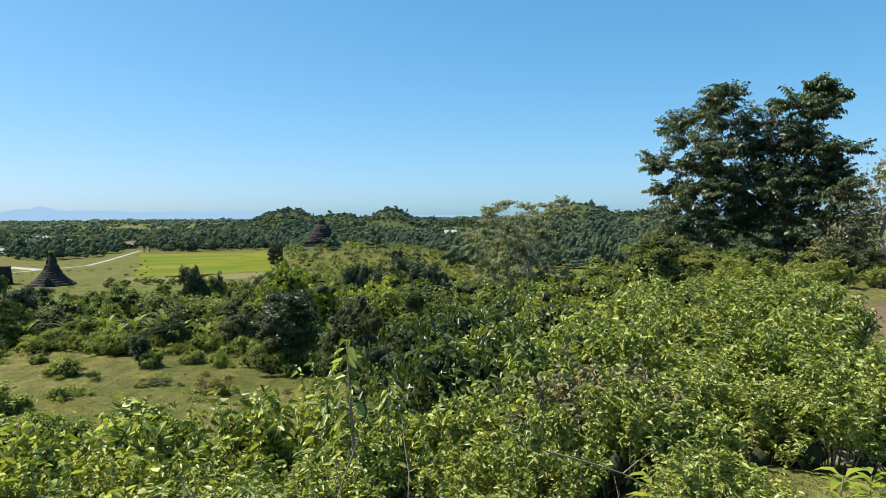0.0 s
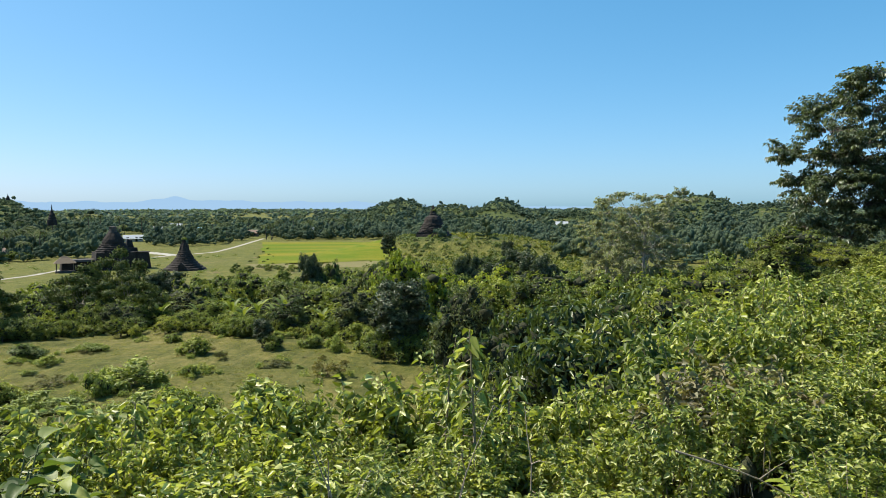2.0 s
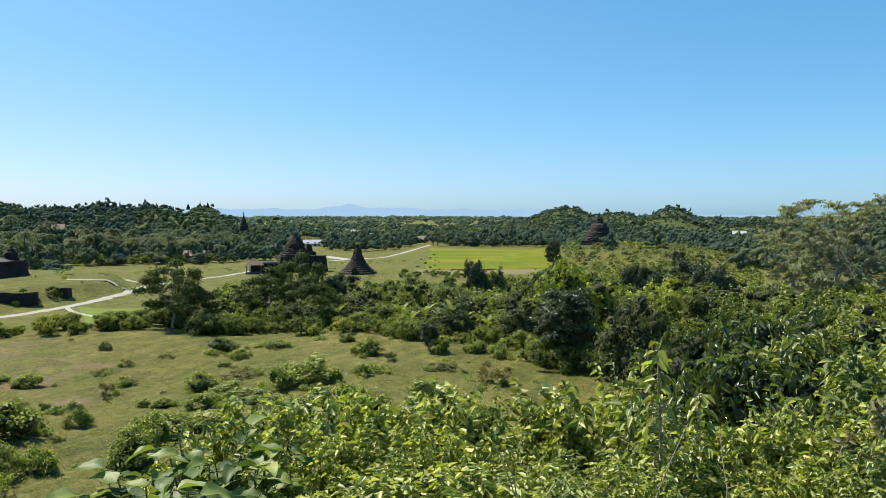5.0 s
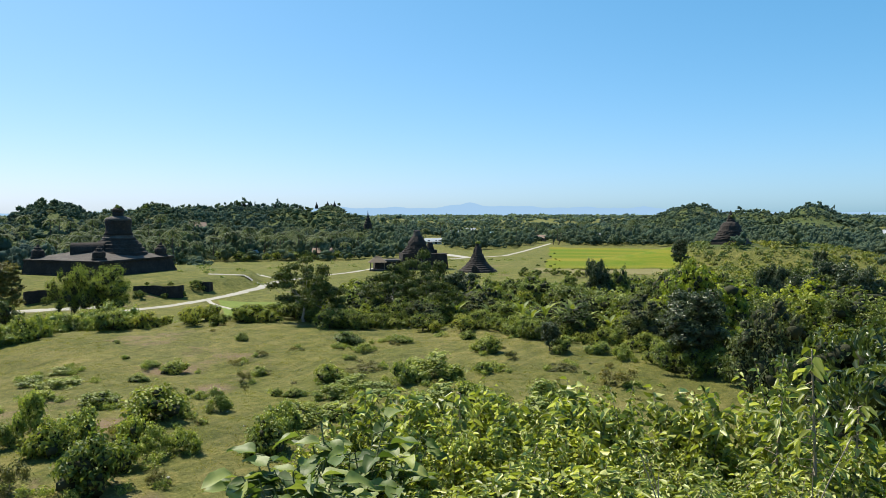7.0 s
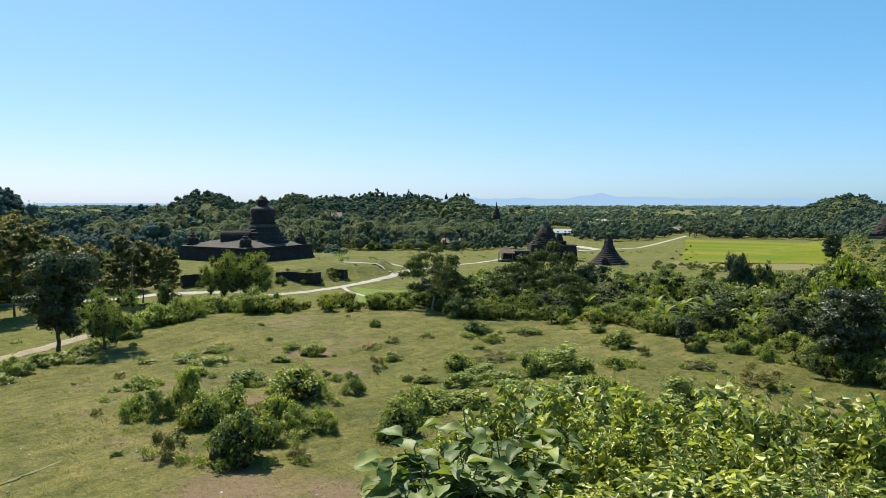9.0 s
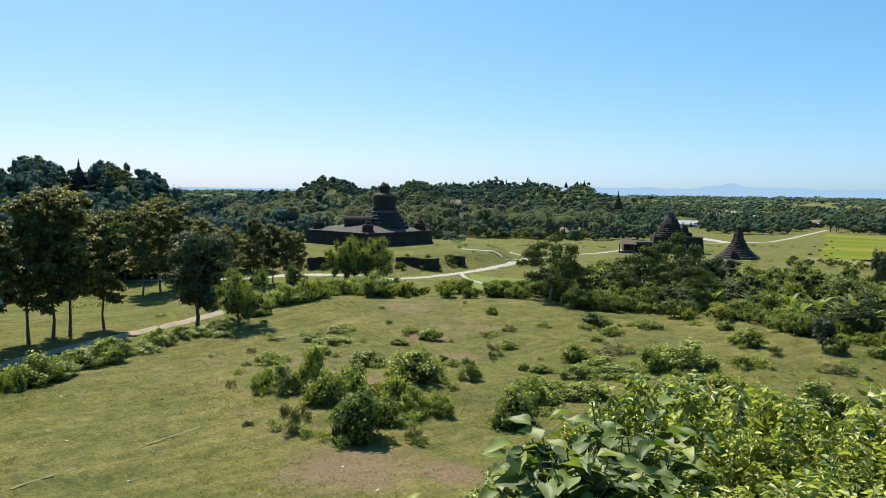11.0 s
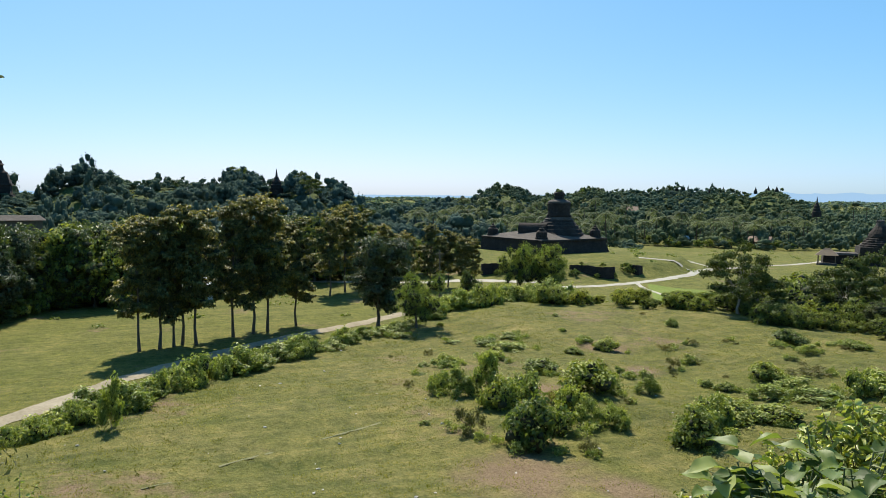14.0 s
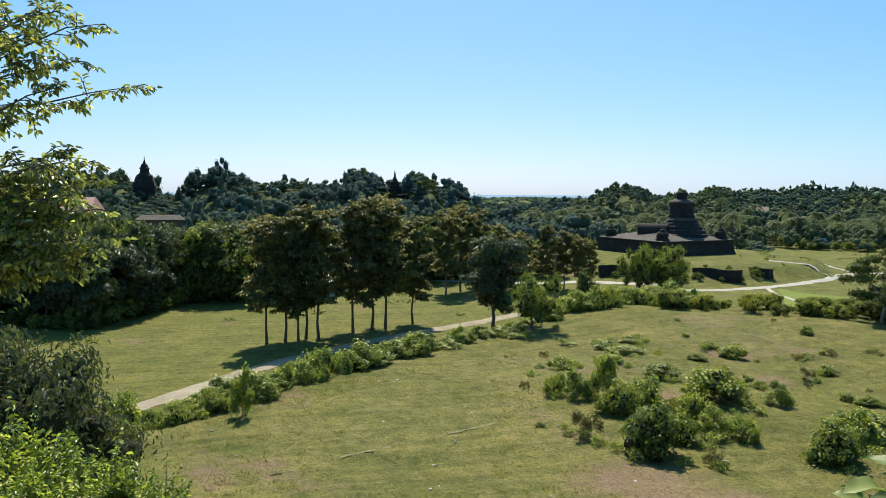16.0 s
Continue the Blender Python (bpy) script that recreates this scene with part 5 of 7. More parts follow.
def mid(kind, az, r, h, w=None, group="thicket trees", z=None):
    nominal = {"dark": (6.1, 6.2), "green": (5.1, 5.8), "bright": (5.5, 5.8), "grey": (5.3, 5.6), "open": (5.7, 7.4), "low": (1.75, 3.3), "lowbright": (1.65, 3.3), "fardark": (6.1, 6.2), "fargreen": (5.1, 5.8), "fargrey": (5.1, 5.8), "deep": (10.3, 7.8), "feathery": (5.0, 6.6)}[kind]
    x, y = polar(az, r)
    sz = h / nominal[0]
    s = sz if w is None else w / nominal[1]
    g = "low thicket bushes" if kind.startswith("low") and group == "thicket trees" else group
    return place(kind, MID[kind], x, y, s, (az * 73 + r * 31) % 360, sz, group=g, z=z)


def top(az, el, r):
    """Height over the ground of a thing at az, r whose top shows at el."""
    x, y = polar(az, r)
    return max(0.5, far_z(el, r) - hz(x, y))


# the thicket between the grazed spur and the plain
rg = random.Random(17)
FRONT = [0, 2, 6, 6.5, 5, 3.5, 3.2, 2.5, 0]


def thicket_edge(az):
    """Distance at which the trees begin behind the grazed spur."""
    return float(np.interp(az, AZ_E, R_E)) + float(np.interp(az, [2, 8, 12, 15, 19, 23, 30, 36, 44], FRONT))


LINE_AZ = [-14, -6, 2, 10, 16, 20, 26, 34, 40, 44, 50, 56]
LINE_EL = [-3.4, -3.8, -4.2, -4.0, -4.6, -4.7, -4.9, -5.2, -5.4, -6.4, -8.0, -8.4]
far_thicket = {"dark": [], "green": [], "grey": []}
for k in range(330):
    az = rg.uniform(-14, 47)
    edge = thicket_edge(az)
    far = float(np.interp(az, [-14, 4, 14, 30, 38, 42, 47], [60, 90, 92, 92, 70, 44, 14]))
    r = math.sqrt((edge + 3) ** 2 + rg.random() * ((edge + far) ** 2 - (edge + 3) ** 2))
    lim = float(np.interp(az, LINE_AZ, LINE_EL)) - 1.7 * max(0, 1 - (r - edge) / 45)
    h = min(top(az, lim + rg.uniform(-1.8, 0.2), r), rg.uniform(3.4, 7.4))
    if h < 2.0:
        kind, h = rg.choice(("low", "lowbright")), max(h, 1.3)
    elif r > edge + 32:
        far_thicket[rg.choice(("dark", "green", "grey", "green"))].append((*polar(az, r), h, max(3.2, h * rg.uniform(0.95, 1.3))))
        continue
    else:
        kind = rg.choice(("dark", "green", "bright", "grey", "bright", "dark", "green"))
    mid(kind, az, r, h, max(3.2, h * rg.uniform(0.95, 1.3)))
for k in range(75):
    az = rg.uniform(12, 60)
    r = thicket_edge(az) + rg.uniform(-0.6, 4.5)
    h = rg.uniform(0.7, 1.5)
    mid(rg.choice(("low", "lowbright", "lowbright")), az, r, h, h * rg.uniform(1.5, 2.3), "bushes on the edge of the spur")
def thicket_mass(rows, seed, mat, label):
    """Treetops that run together farther down the slope."""
    rng = np.random.default_rng(seed)
    groups, inner = [], []
    for x, y, h, w in rows:
        lobes = [(x + a * w / 5.8, y + b_ * w / 5.8, hz(x, y) + c * h / 5.4, d * w / 5.8, e * w / 5.8, g * h / 5.4) for a, b_, c, d, e, g in lobes_full(int(rng.integers(1, 90)), 10, 5.8, 5.2, 1.25)]
        skin = bunched(rng, lobes, 5)
        groups.append(foliage(rng, skin, 210, 7, 0.32, 0.14, 0.66, 0.72))
        inner += [cores(rng, lobes, 0.6), cores(rng, skin, 0.6)]
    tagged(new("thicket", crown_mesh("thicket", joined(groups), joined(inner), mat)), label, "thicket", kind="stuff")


thicket_mass(far_thicket["dark"], 8, M_DARK, "dark green treetops running together below the slope")
thicket_mass(far_thicket["green"], 9, M_GREEN, "mid-green treetops running together below the slope")
thicket_mass(far_thicket["grey"], 10, M_SCRUB, "pale olive treetops running together below the slope")
# single trees that stand out
mid("bright", 12.4, 56, top(12.4, -3.4, 56), 5.2, "trees below the knoll")
mid("deep", 12.2, 46.0, top(12.2, -5.7, 46), 4.8, "trees below the knoll")
for az, r, h, w in ((13.6, 45.0, 1.7, 2.8), (12.2, 44.2, 1.5, 2.6), (10.8, 44.6, 1.6, 2.6), (14.8, 46.4, 1.4, 2.4), (9.4, 43.6, 1.4, 2.4)):
    mid("low", az, r, h, w, "bushes on the edge of the spur")
mid("grey", 7.3, 39, top(7.3, -6.1, 39), 4.2, "trees below the knoll")
mid("deep", 1.2, 88, top(1.2, -3.6, 88), 6.4, "trees below the knoll")
mid("deep", 6.8, 84, top(6.8, -3.7, 84), 4.2, "trees below the knoll")
mid("deep", 4.6, 92, top(4.6, -4.3, 92), 5.0, "trees below the knoll")
mid("deep", 3.6, 160, top(3.6, -2.6, 160), 3.6, "trees below the knoll")
mid("deep", 13.1, 205, top(13.1, -1.9, 205), 5.0, "trees below the knoll")
mid("deep", 23.2, 49.3, top(23.2, -8.5, 49.3), 1.7, "trees below the knoll")
mid("deep", 19.4, 92, top(19.4, -3.5, 92), 4.0, "trees below the knoll")
mid("bright", 11.6, 62, top(11.6, -3.9, 62), 8.0, "trees below the knoll")
mid("dark", 14.6, 70, top(14.6, -4.6, 70), 5, "trees below the knoll")
mid("deep", 3.0, 120, top(3.0, -3.3, 120), 6.5, "trees below the knoll")
mid("dark", 4.6, 108, top(4.6, -4.0, 108), 8, "trees below the knoll")
mid("green", 18.2, 93, top(18.2, -4.3, 93), 5, "trees below the knoll")
mid("deep", 30.0, 100, top(30, -4.6, 100), 6.5, "trees below the knoll")
mid("low", 22.4, 48.6, 1.0, 1.7, "trees below the knoll")
mid("open", 42.7, 64, top(43.0, -3.4, 64), 7.0, "open trees at the edge of the spur")
mid("open", 41.4, 66, top(42.7, -5.0, 66), 6.6, "open trees at the edge of the spur")
mid("open", 33.4, 74, top(33.0, -3.1, 74), 8.2, "open trees at the edge of the spur")
mid("open", 35.6, 72, top(35.6, -4.2, 72), 8.0, "open trees at the edge of the spur")
mid("open", 32.6, 70, top(32.6, -5.0, 70), 7.0, "open trees at the edge of the spur")
mid("feathery", 56.8, 118, top(56.8, -3.5, 118), 8.2, "trees below the temple")
mid("feathery", 59.0, 116, top(59.0, -3.7, 116), 5.6, "trees below the temple")


for az, r, h in ((60.6, 129.6, 1.0), (59.4, 129.4, 0.9), (54.6, 129.2, 1.3), (52.8, 129.4, 0.8), (51.6, 130.4, 1.1), (50.6, 134.6, 1.5), (49.9, 135.2, 1.3), (52.4, 133.4, 0.7), (54.0, 133.0, 0.6), (57.6, 128.6, 1.2), (55.6, 127.8, 1.3), (56.4, 127.0, 1.0)):
    mid("low", az, r, h, h * 1.7, "weeds on the old walls")


for az, r, h in ((25.2, 172, 1.2), (24.6, 171, 1.0), (24.0, 173, 1.4), (22.6, 176, 1.5), (21.6, 174, 1.3), (22.0, 180, 1.0), (25.0, 186, 1.1), (23.2, 184, 0.9), (20.8, 172, 1.6), (22.9, 204, 0.9), (22.6, 212, 0.7), (23.3, 222, 1.0), (22.5, 236, 0.8), (22.9, 250, 0.9), (23.6, 240, 0.7), (22.2, 196, 0.8), (21.2, 193, 0.7), (19.8, 190, 0.6), (23.9, 206, 1.0), (22.6, 270, 0.9), (22.2, 228, 0.6)):
    mid("low", az, r, h * (0.5 if r > 189 else 1.0), h * (1.3 if r > 189 else 1.9), "low scrub before the paddy")


mid("open", 72.3, 212, 8.5, 17.0, "broad trees on the wooded slope")
mid("open", 75.4, 226, 7.5, 10.0, "broad trees on the wooded slope")


for az, r, h in ((45.2, 235, 2.6), (47.4, 236, 3.4), (46.8, 234, 2.0), (40.0, 238, 3.0), (42.2, 238, 3.2), (43.4, 236, 3.6), (44.4, 237, 2.8), (39.0, 236, 2.6), (48.4, 238, 3.6), (41.3, 238, 1.6)):
    mid("fargreen", az, r, h, h * 1.4, "trees before the huts")


for az, r, h in ((99.0, 138, 9.0), (101.0, 136, 9.5), (103.2, 138, 9.0), (105.0, 134, 10), (98.0, 128, 8.0)):
    mid("dark", az, r, h, h * 0.9, "dark trees behind the meadow")


for az, r, h, kind in ((59.9, 348, 6.5, "fardark"), (59.2, 350, 5.0, "fargreen"), (60.8, 346, 5.0, "fardark"), (53.4, 356, 7.5, "fardark"), (52.7, 358, 7.0, "fardark"), (53.9, 352, 6.5, "fargrey"), (81.2, 246, 8.0, "fardark"), (80.6, 250, 7.0, "fargreen"), (76.2, 248, 8.0, "fardark"), (75.2, 244, 6.0, "fardark"), (73.9, 244, 7.0, "fardark"),
                       (79.2, 236, 6.5, "fardark"), (85.4, 262, 7.0, "fardark"), (93.3, 236, 8.0, "fardark"), (91.0, 238, 8.0, "open"), (90.2, 240, 7.5, "open"), (88.4, 250, 6.0, "fargreen"), (47.4, 428, 7.0, "fardark"), (84.0, 262, 6.0, "fargrey"), (94.6, 226, 6.5, "fardark"), (99.0, 215, 8.0, "fardark")):
    mid(kind, az, r, h * 0.5, h * 0.52, "trees along the skyline")


def sprays(rng, lobes, per_lobe, whorls, leaf, aspect):
    """Twigs that reach out through each lobe, set with whorls of hanging leaves, denser at the tips."""
    wood, base, along, up = [], [], [], []
    for x, y, z, a, b, c in lobes:
        mid_ = np.array([x, y, z])
        for k in range(per_lobe):
            d = unit(rng.normal(size=3) * np.array([1, 1, 0.6]) + np.array([0, 0, 0.15]))
            tip = mid_ + d * np.array([a, b, c]) * rng.uniform(0.7, 1.25)
            root = mid_ + d * np.array([a, b, c]) * 0.1 - np.array([0, 0, 0.1])
            wood.append(tube([root, (root + tip) / 2 + np.array([0, 0, 0.05]), tip], [0.016, 0.011, 0.005], 3))
            for q in np.linspace(0.35, 1.0, whorls):
                n = 7
                p = root * (1 - q) + tip * q
                w = rng.uniform(0, 6.28) + np.arange(n) * 6.28 / n
                out = np.stack([np.cos(w), np.sin(w), rng.uniform(-0.9, 0.25, n)], -1) + d * 0.5
                base.append(p + out * 0.03)
                along.append(out)
                up.append(unit(np.array([0, 0, 1.0]) + out * 0.5 + rng.normal(size=(n, 3)) * 0.3))
    b = np.concatenate(base)
    L = leaf * rng.uniform(0.7, 1.25, len(b))
    return joined(wood), leaf_blades(rng, b, np.concatenate(along), np.concatenate(up), L, L * aspect, 0.2, 0.4)


# the flat-topped pale tree on the slope beyond the ridge
def flat_tree():
    rng = np.random.default_rng(145)
    t = thing("tree", "airy flat-topped pale grey-green feathery tree", "tree")
    lobes = []
    for i in range(64):
        z = 2.2 + 6.7 * ((i + rng.random()) / 64) ** 0.8
        m, a = 4.3 * (0.5 + 0.5 * z / 8.9) * math.sqrt(rng.random()), i * 2.4
        k = rng.uniform(0.6, 1.15)
        lobes.append((math.cos(a) * m, math.sin(a) * m, z, k, k, rng.uniform(0.16, 0.32)))
    wood, leaves = sprays(rng, lobes, 15, 4, 0.18, 0.36)
    v, f = limbs(rng, 6.4, 0.2, lobes, bend=0.02, twig_count=1)
    part("trunk", mesh_of("trunk", *joined([(v, f), wood]), M_PALEBARK, True), t)
    part("crown", mesh_of("crown", *leaves, M_PALE), t)
    return t


for az, r, el, w in ((-6.8, 58, 1.7, 8.4), (-4.0, 62, -0.6, 5.4)):
    x, y = polar(az, r)
    place("flat", flat_tree, x, y, w / 9.6, az * 10, (far_z(el, r) - hz(x, y)) / 9.3, group="airy pale trees beyond the ridge")


# bushes on the grazed spur
def to_unit(pieces):
    """Scales a plant to one metre across and one metre high, its foot at the origin."""
    v = pieces[-1][0]
    lo, hi = np.percentile(v, 2, axis=0), np.percentile(v, 98, axis=0)
    k = np.array([1 / max(hi[0] - lo[0], hi[1] - lo[1])] * 2 + [1 / hi[2]])
    return [(a * k, f) for a, f in pieces]


def shrub_of(seed, label, mat, lobes, twigs, leaf, aspect, hang, core, loose, shell=0.7, bunch=4):
    rng = np.random.default_rng(seed)
    t = thing("shrub", label, "shrub")
    skin = bunched(rng, lobes, bunch)
    leaves = foliage(rng, skin, twigs, 8, leaf, leaf * 0.75, aspect, shell, hang, loose=loose, droop=0.35)
    inside = joined([cores(rng, lobes, core * 0.85), cores(rng, skin, core * 0.85)])
    wood, inside, leaves = to_unit([limbs(rng, 0.25, 0.02, lobes, sides=5), inside, leaves])
    part("woody_stem", mesh_of("woody_stem", *wood, M_TWIG), t)
    part("foliage", crown_mesh("foliage", leaves, inside if core else None, mat), t)
    return t


def dome(seed, n, k0, k1, wide, tall, top=0.9):
    """Lobes of uneven size heaped over a round foot."""
    rng = np.random.default_rng(seed)
    out = []
    for i in range(n):
        a, q = i * 2.4 + rng.uniform(-0.5, 0.5), wide * math.sqrt((i + rng.random()) / n)
        k = rng.uniform(k0, k1)
        out.append((math.cos(a) * q, math.sin(a) * q, max(k * 0.5, tall * rng.uniform(0.35, top) * (1 - 0.6 * (q / wide) ** 2)), k, k, k * 0.9))
    return out


SHRUB = {
    "round": lambda: shrub_of(52, "dense rounded dark green shrub on grazed grass", M_GREEN, dome(1, 11, 0.16, 0.26, 0.36, 0.6), 290, 0.07, 0.6, 0.1, 0.8, 0.35),
    "small": lambda: shrub_of(51, "small dark green leafy shrub on grazed grass", M_SHRUB, dome(2, 10, 0.12, 0.22, 0.42, 0.6), 240, 0.085, 0.5, -0.1, 0.7, 0.5),
    "spiky": lambda: shrub_of(53, "straggly upright green shrub on grazed grass", M_SHRUB, [(a, b, c * 1.2, d * 0.75, e * 0.75, g * 1.5) for a, b, c, d, e, g in dome(3, 12, 0.09, 0.16, 0.42, 0.55, 1.3)], 230, 0.09, 0.4, -0.5, 0.5, 0.6, 0.5),
    "dry": lambda: shrub_of(54, "withered brownish shrub with sparse leaves on grazed grass", M_DRYSHRUB, [(a, b, c, d * 0.7, e * 0.7, g) for a, b, c, d, e, g in dome(4, 10, 0.1, 0.17, 0.42, 0.6, 1.2)], 150, 0.065, 0.4, -0.2, 0.0, 0.8, 0.3),
}


def shrub(kind, x, y, w, h, group="shrubs on the grazed spur"):
    return place("shrub_" + kind, SHRUB[kind], x, y, w, (x * 77 + y * 51) % 360, h, group=group)


SPOTS = []
SPOTS += [
    (-22.7, 13.9, 1.7, 1.3, "round"), (-23.7, 15.6, 1.3, 0.8, "round"), (-24.8, 12.4, 1.0, 0.8, "dry"), (-30.9, 13.9, 1.0, 0.7, "small"), (-29.8, 14.5, 1.1, 1.0, "spiky"), (-29.4, 15.6, 1.1, 1.5, "spiky"),
    (-27.2, 15.1, 1.2, 0.9, "round"), (-28.2, 17.0, 1.6, 0.8, "small"), (-36.5, 16.9, 1.3, 0.5, "small"), (-32.6, 20.7, 1.5, 0.5, "round"), (-27.9, 20.4, 2.1, 1.1, "round"), (-25.7, 17.7, 1.2, 0.8, "small"),
    (-23.9, 17.3, 0.8, 0.8, "spiky"), (-23.4, 18.3, 1.0, 0.6, "small"), (-27.2, 23.4, 0.9, 0.8, "spiky"), (-27.1, 21.4, 0.5, 0.4, "spiky"), (-30.2, 24.6, 0.7, 0.3, "spiky"), (-36.8, 25.8, 0.8, 0.3, "round"),
]
SPOTS += [
    (-39.2, 28.4, 0.9, 0.3, "small"), (-37.2, 28.6, 1.3, 0.6, "round"), (-41.1, 22.1, 1.3, 0.3, "small"), (-39.2, 22.4, 1.8, 0.4, "spiky"), (-36.7, 20.1, 1.2, 0.4, "small"), (-41.7, 24.3, 1.1, 0.3, "spiky"),
    (-21.3, 15.5, 0.7, 0.4, "dry"), (-41.0, 37.7, 0.7, 0.4, "round"), (-27.3, 27.3, 0.5, 0.3, "round"), (-32.4, 31.1, 0.6, 0.4, "spiky"), (-31.7, 29.2, 0.7, 0.5, "dry"), (-35.9, 32.3, 0.7, 0.3, "dry"),
    (-20.9, 20.2, 1.4, 1.0, "round"), (-22.4, 22.8, 1.3, 0.7, "small"), (-22.2, 24.6, 1.7, 0.5, "small"), (-21.7, 25.7, 1.5, 0.5, "round"), (-27.2, 31.6, 1.4, 0.7, "round"), (-33.6, 41.1, 1.6, 0.6, "round"),
]
SPOTS += [
    (-30.6, 38.9, 1.0, 0.5, "spiky"), (-33.3, 39.6, 0.9, 0.3, "small"), (-30.8, 43.7, 1.4, 0.4, "small"), (-32.0, 43.2, 0.7, 0.2, "small"), (-21.7, 33.8, 2.4, 1.0, "spiky"), (-22.3, 31.9, 1.4, 0.9, "small"),
    (-22.3, 29.8, 1.9, 0.4, "spiky"), (-24.4, 30.0, 1.5, 0.6, "spiky"), (-27.0, 47.3, 1.0, 0.5, "round"), (-23.2, 43.2, 1.4, 0.8, "round"), (-19.7, 36.2, 0.9, 0.5, "small"), (-29.9, 47.7, 0.7, 0.2, "small"),
    (-42.2, 22.1, 0.6, 0.2, "spiky"), (-42.1, 28.8, 0.3, 0.1, "round"), (-35.7, 37.5, 0.5, 0.2, "dry"), (-46.5, 18.2, 1.0, 0.2, "spiky"), (-35.1, 14.8, 0.6, 0.1, "small"), (-42.7, 20.4, 0.8, 0.1, "spiky"),
]
SPOTS += [
    (-19.9, 37.5, 1.3, 0.4, "round"), (-23.2, 34.1, 1.2, 0.7, "small"), (-20.3, 34.4, 0.5, 0.6, "spiky"), (-20.5, 41.5, 0.7, 0.4, "dry"), (-23.5, 49.7, 1.1, 0.6, "spiky"), (-19.5, 48.8, 1.2, 0.4, "small"),
    (-29.9, 36.7, 0.7, 0.2, "spiky"), (-16.3, 46.4, 1.3, 0.6, "small"), (-14.4, 45.3, 1.1, 0.7, "small"), (-16.4, 40.4, 1.4, 0.3, "dry"), (-12.6, 38.4, 1.8, 0.7, "dry"), (-26.6, 34.1, 1.7, 0.4, "dry"),
    (-26.4, 27.6, 0.7, 0.3, "round"), (-36.0, 34.8, 0.7, 0.3, "dry"), (-32.3, 31.4, 0.7, 0.2, "dry"), (-24.2, 28.0, 1.4, 0.6, "spiky"), (-22.8, 24.1, 1.9, 0.6, "round"), (-22.4, 22.7, 1.5, 0.8, "small"),
]
for x, y, w, h, kind in SPOTS:
    shrub(kind, x, y, w * 1.15, h * 1.3)
shrub("spiky", -31.3, -0.3, 0.9, 2.0)
for x, y, w, h, kind in ((-14.0, 24.6, 2.6, 1.5, "spiky"), (-12.6, 27.0, 2.6, 1.5, "spiky"), (-15.2, 22.4, 2.4, 1.6, "small"), (-17.2, 23.2, 2.0, 1.5, "round"), (-12.0, 22.0, 2.4, 1.5, "small"), (-13.5, 31.5, 2.2, 1.2, "spiky"), (-17.6, 27.6, 2.6, 1.3, "spiky"), (-16.2, 29.0, 2.4, 1.3, "small")):
    shrub(kind, x, y, w, h)
rg = random.Random(23)
for k in range(62):
    az = rg.uniform(10, 70)
    r = rg.uniform(27, float(np.interp(az, AZ_E, R_E)) - 2)
    x, y = polar(az, r)
    w = rg.uniform(0.2, 0.6)
    shrub(rg.choice(("spiky", "small", "dry", "dry")), x, y, w, w * rg.uniform(0.4, 0.75), "small shrubs dotted over the spur")
# the hedge of scrub along the bank above the road
for k in range(105):
    az = 56 + 48 * (k + rg.random()) / 105
    r = float(np.interp(az, AZ_E, R_E)) + rg.uniform(-0.6, 4.2)
    x, y = polar(az, r)
    w = rg.uniform(0.9, 2.2) * (1.1 if az < 65 else 0.62 if az < 75 else 0.9)
    shrub(rg.choice(("spiky", "small", "spiky", "round")) if az < 66 else rg.choice(("spiky", "spiky", "small")), x, y, w, w * (rg.uniform(0.55, 0.9) if az < 74 else rg.uniform(0.45, 0.75)), "scrub along the bank")
# the taller scrub on the crest, which half hides the road
CREST_AZ = [58, 61, 63.3, 65.7, 68, 70.5, 74, 78.5, 84, 88.6, 94]
CREST_EL = [-6.9, -7.4, -8.0, -8.7, -9.8, -10.7, -11.2, -11.4, -12.3, -13.2, -14.2]
az = 58.5
while az < 94:
    for back in (0.2, 2.4) if 66 < az < 88 else (0.6,):
        a = az + rg.uniform(-0.5, 0.5)
        r = float(np.interp(a, AZ_E, R_E)) + back + rg.uniform(-0.8, 0.8)
        x, y = polar(a, r)
        h = min(2.4, max(0.5, far_z(float(np.interp(a, CREST_AZ, CREST_EL)) + rg.uniform(-0.9, 0.05), r) - hz(x, y)))
        shrub(rg.choice(("spiky", "spiky", "small")), x, y, rg.uniform(1.1, 1.9) * max(0.8, h / 1.4), h, "scrub along the bank")
    az += 68 / r * rg.uniform(0.75, 1.2)


def ragged(rng, n, w, h):
    """Tufts of leaves at uneven heights over a wide foot."""
    out = []
    for i in range(n):
        a, q = i * 2.4 + rng.uniform(-0.6, 0.6), w * math.sqrt((i + rng.random()) / n)
        k = rng.uniform(0.11, 0.21)
        out.append((math.cos(a) * q, math.sin(a) * q, h * rng.uniform(0.1, 0.85) * (1 - 0.55 * (q / w) ** 2) + 0.04, k, k, k * rng.uniform(0.7, 1.2)))
    return out


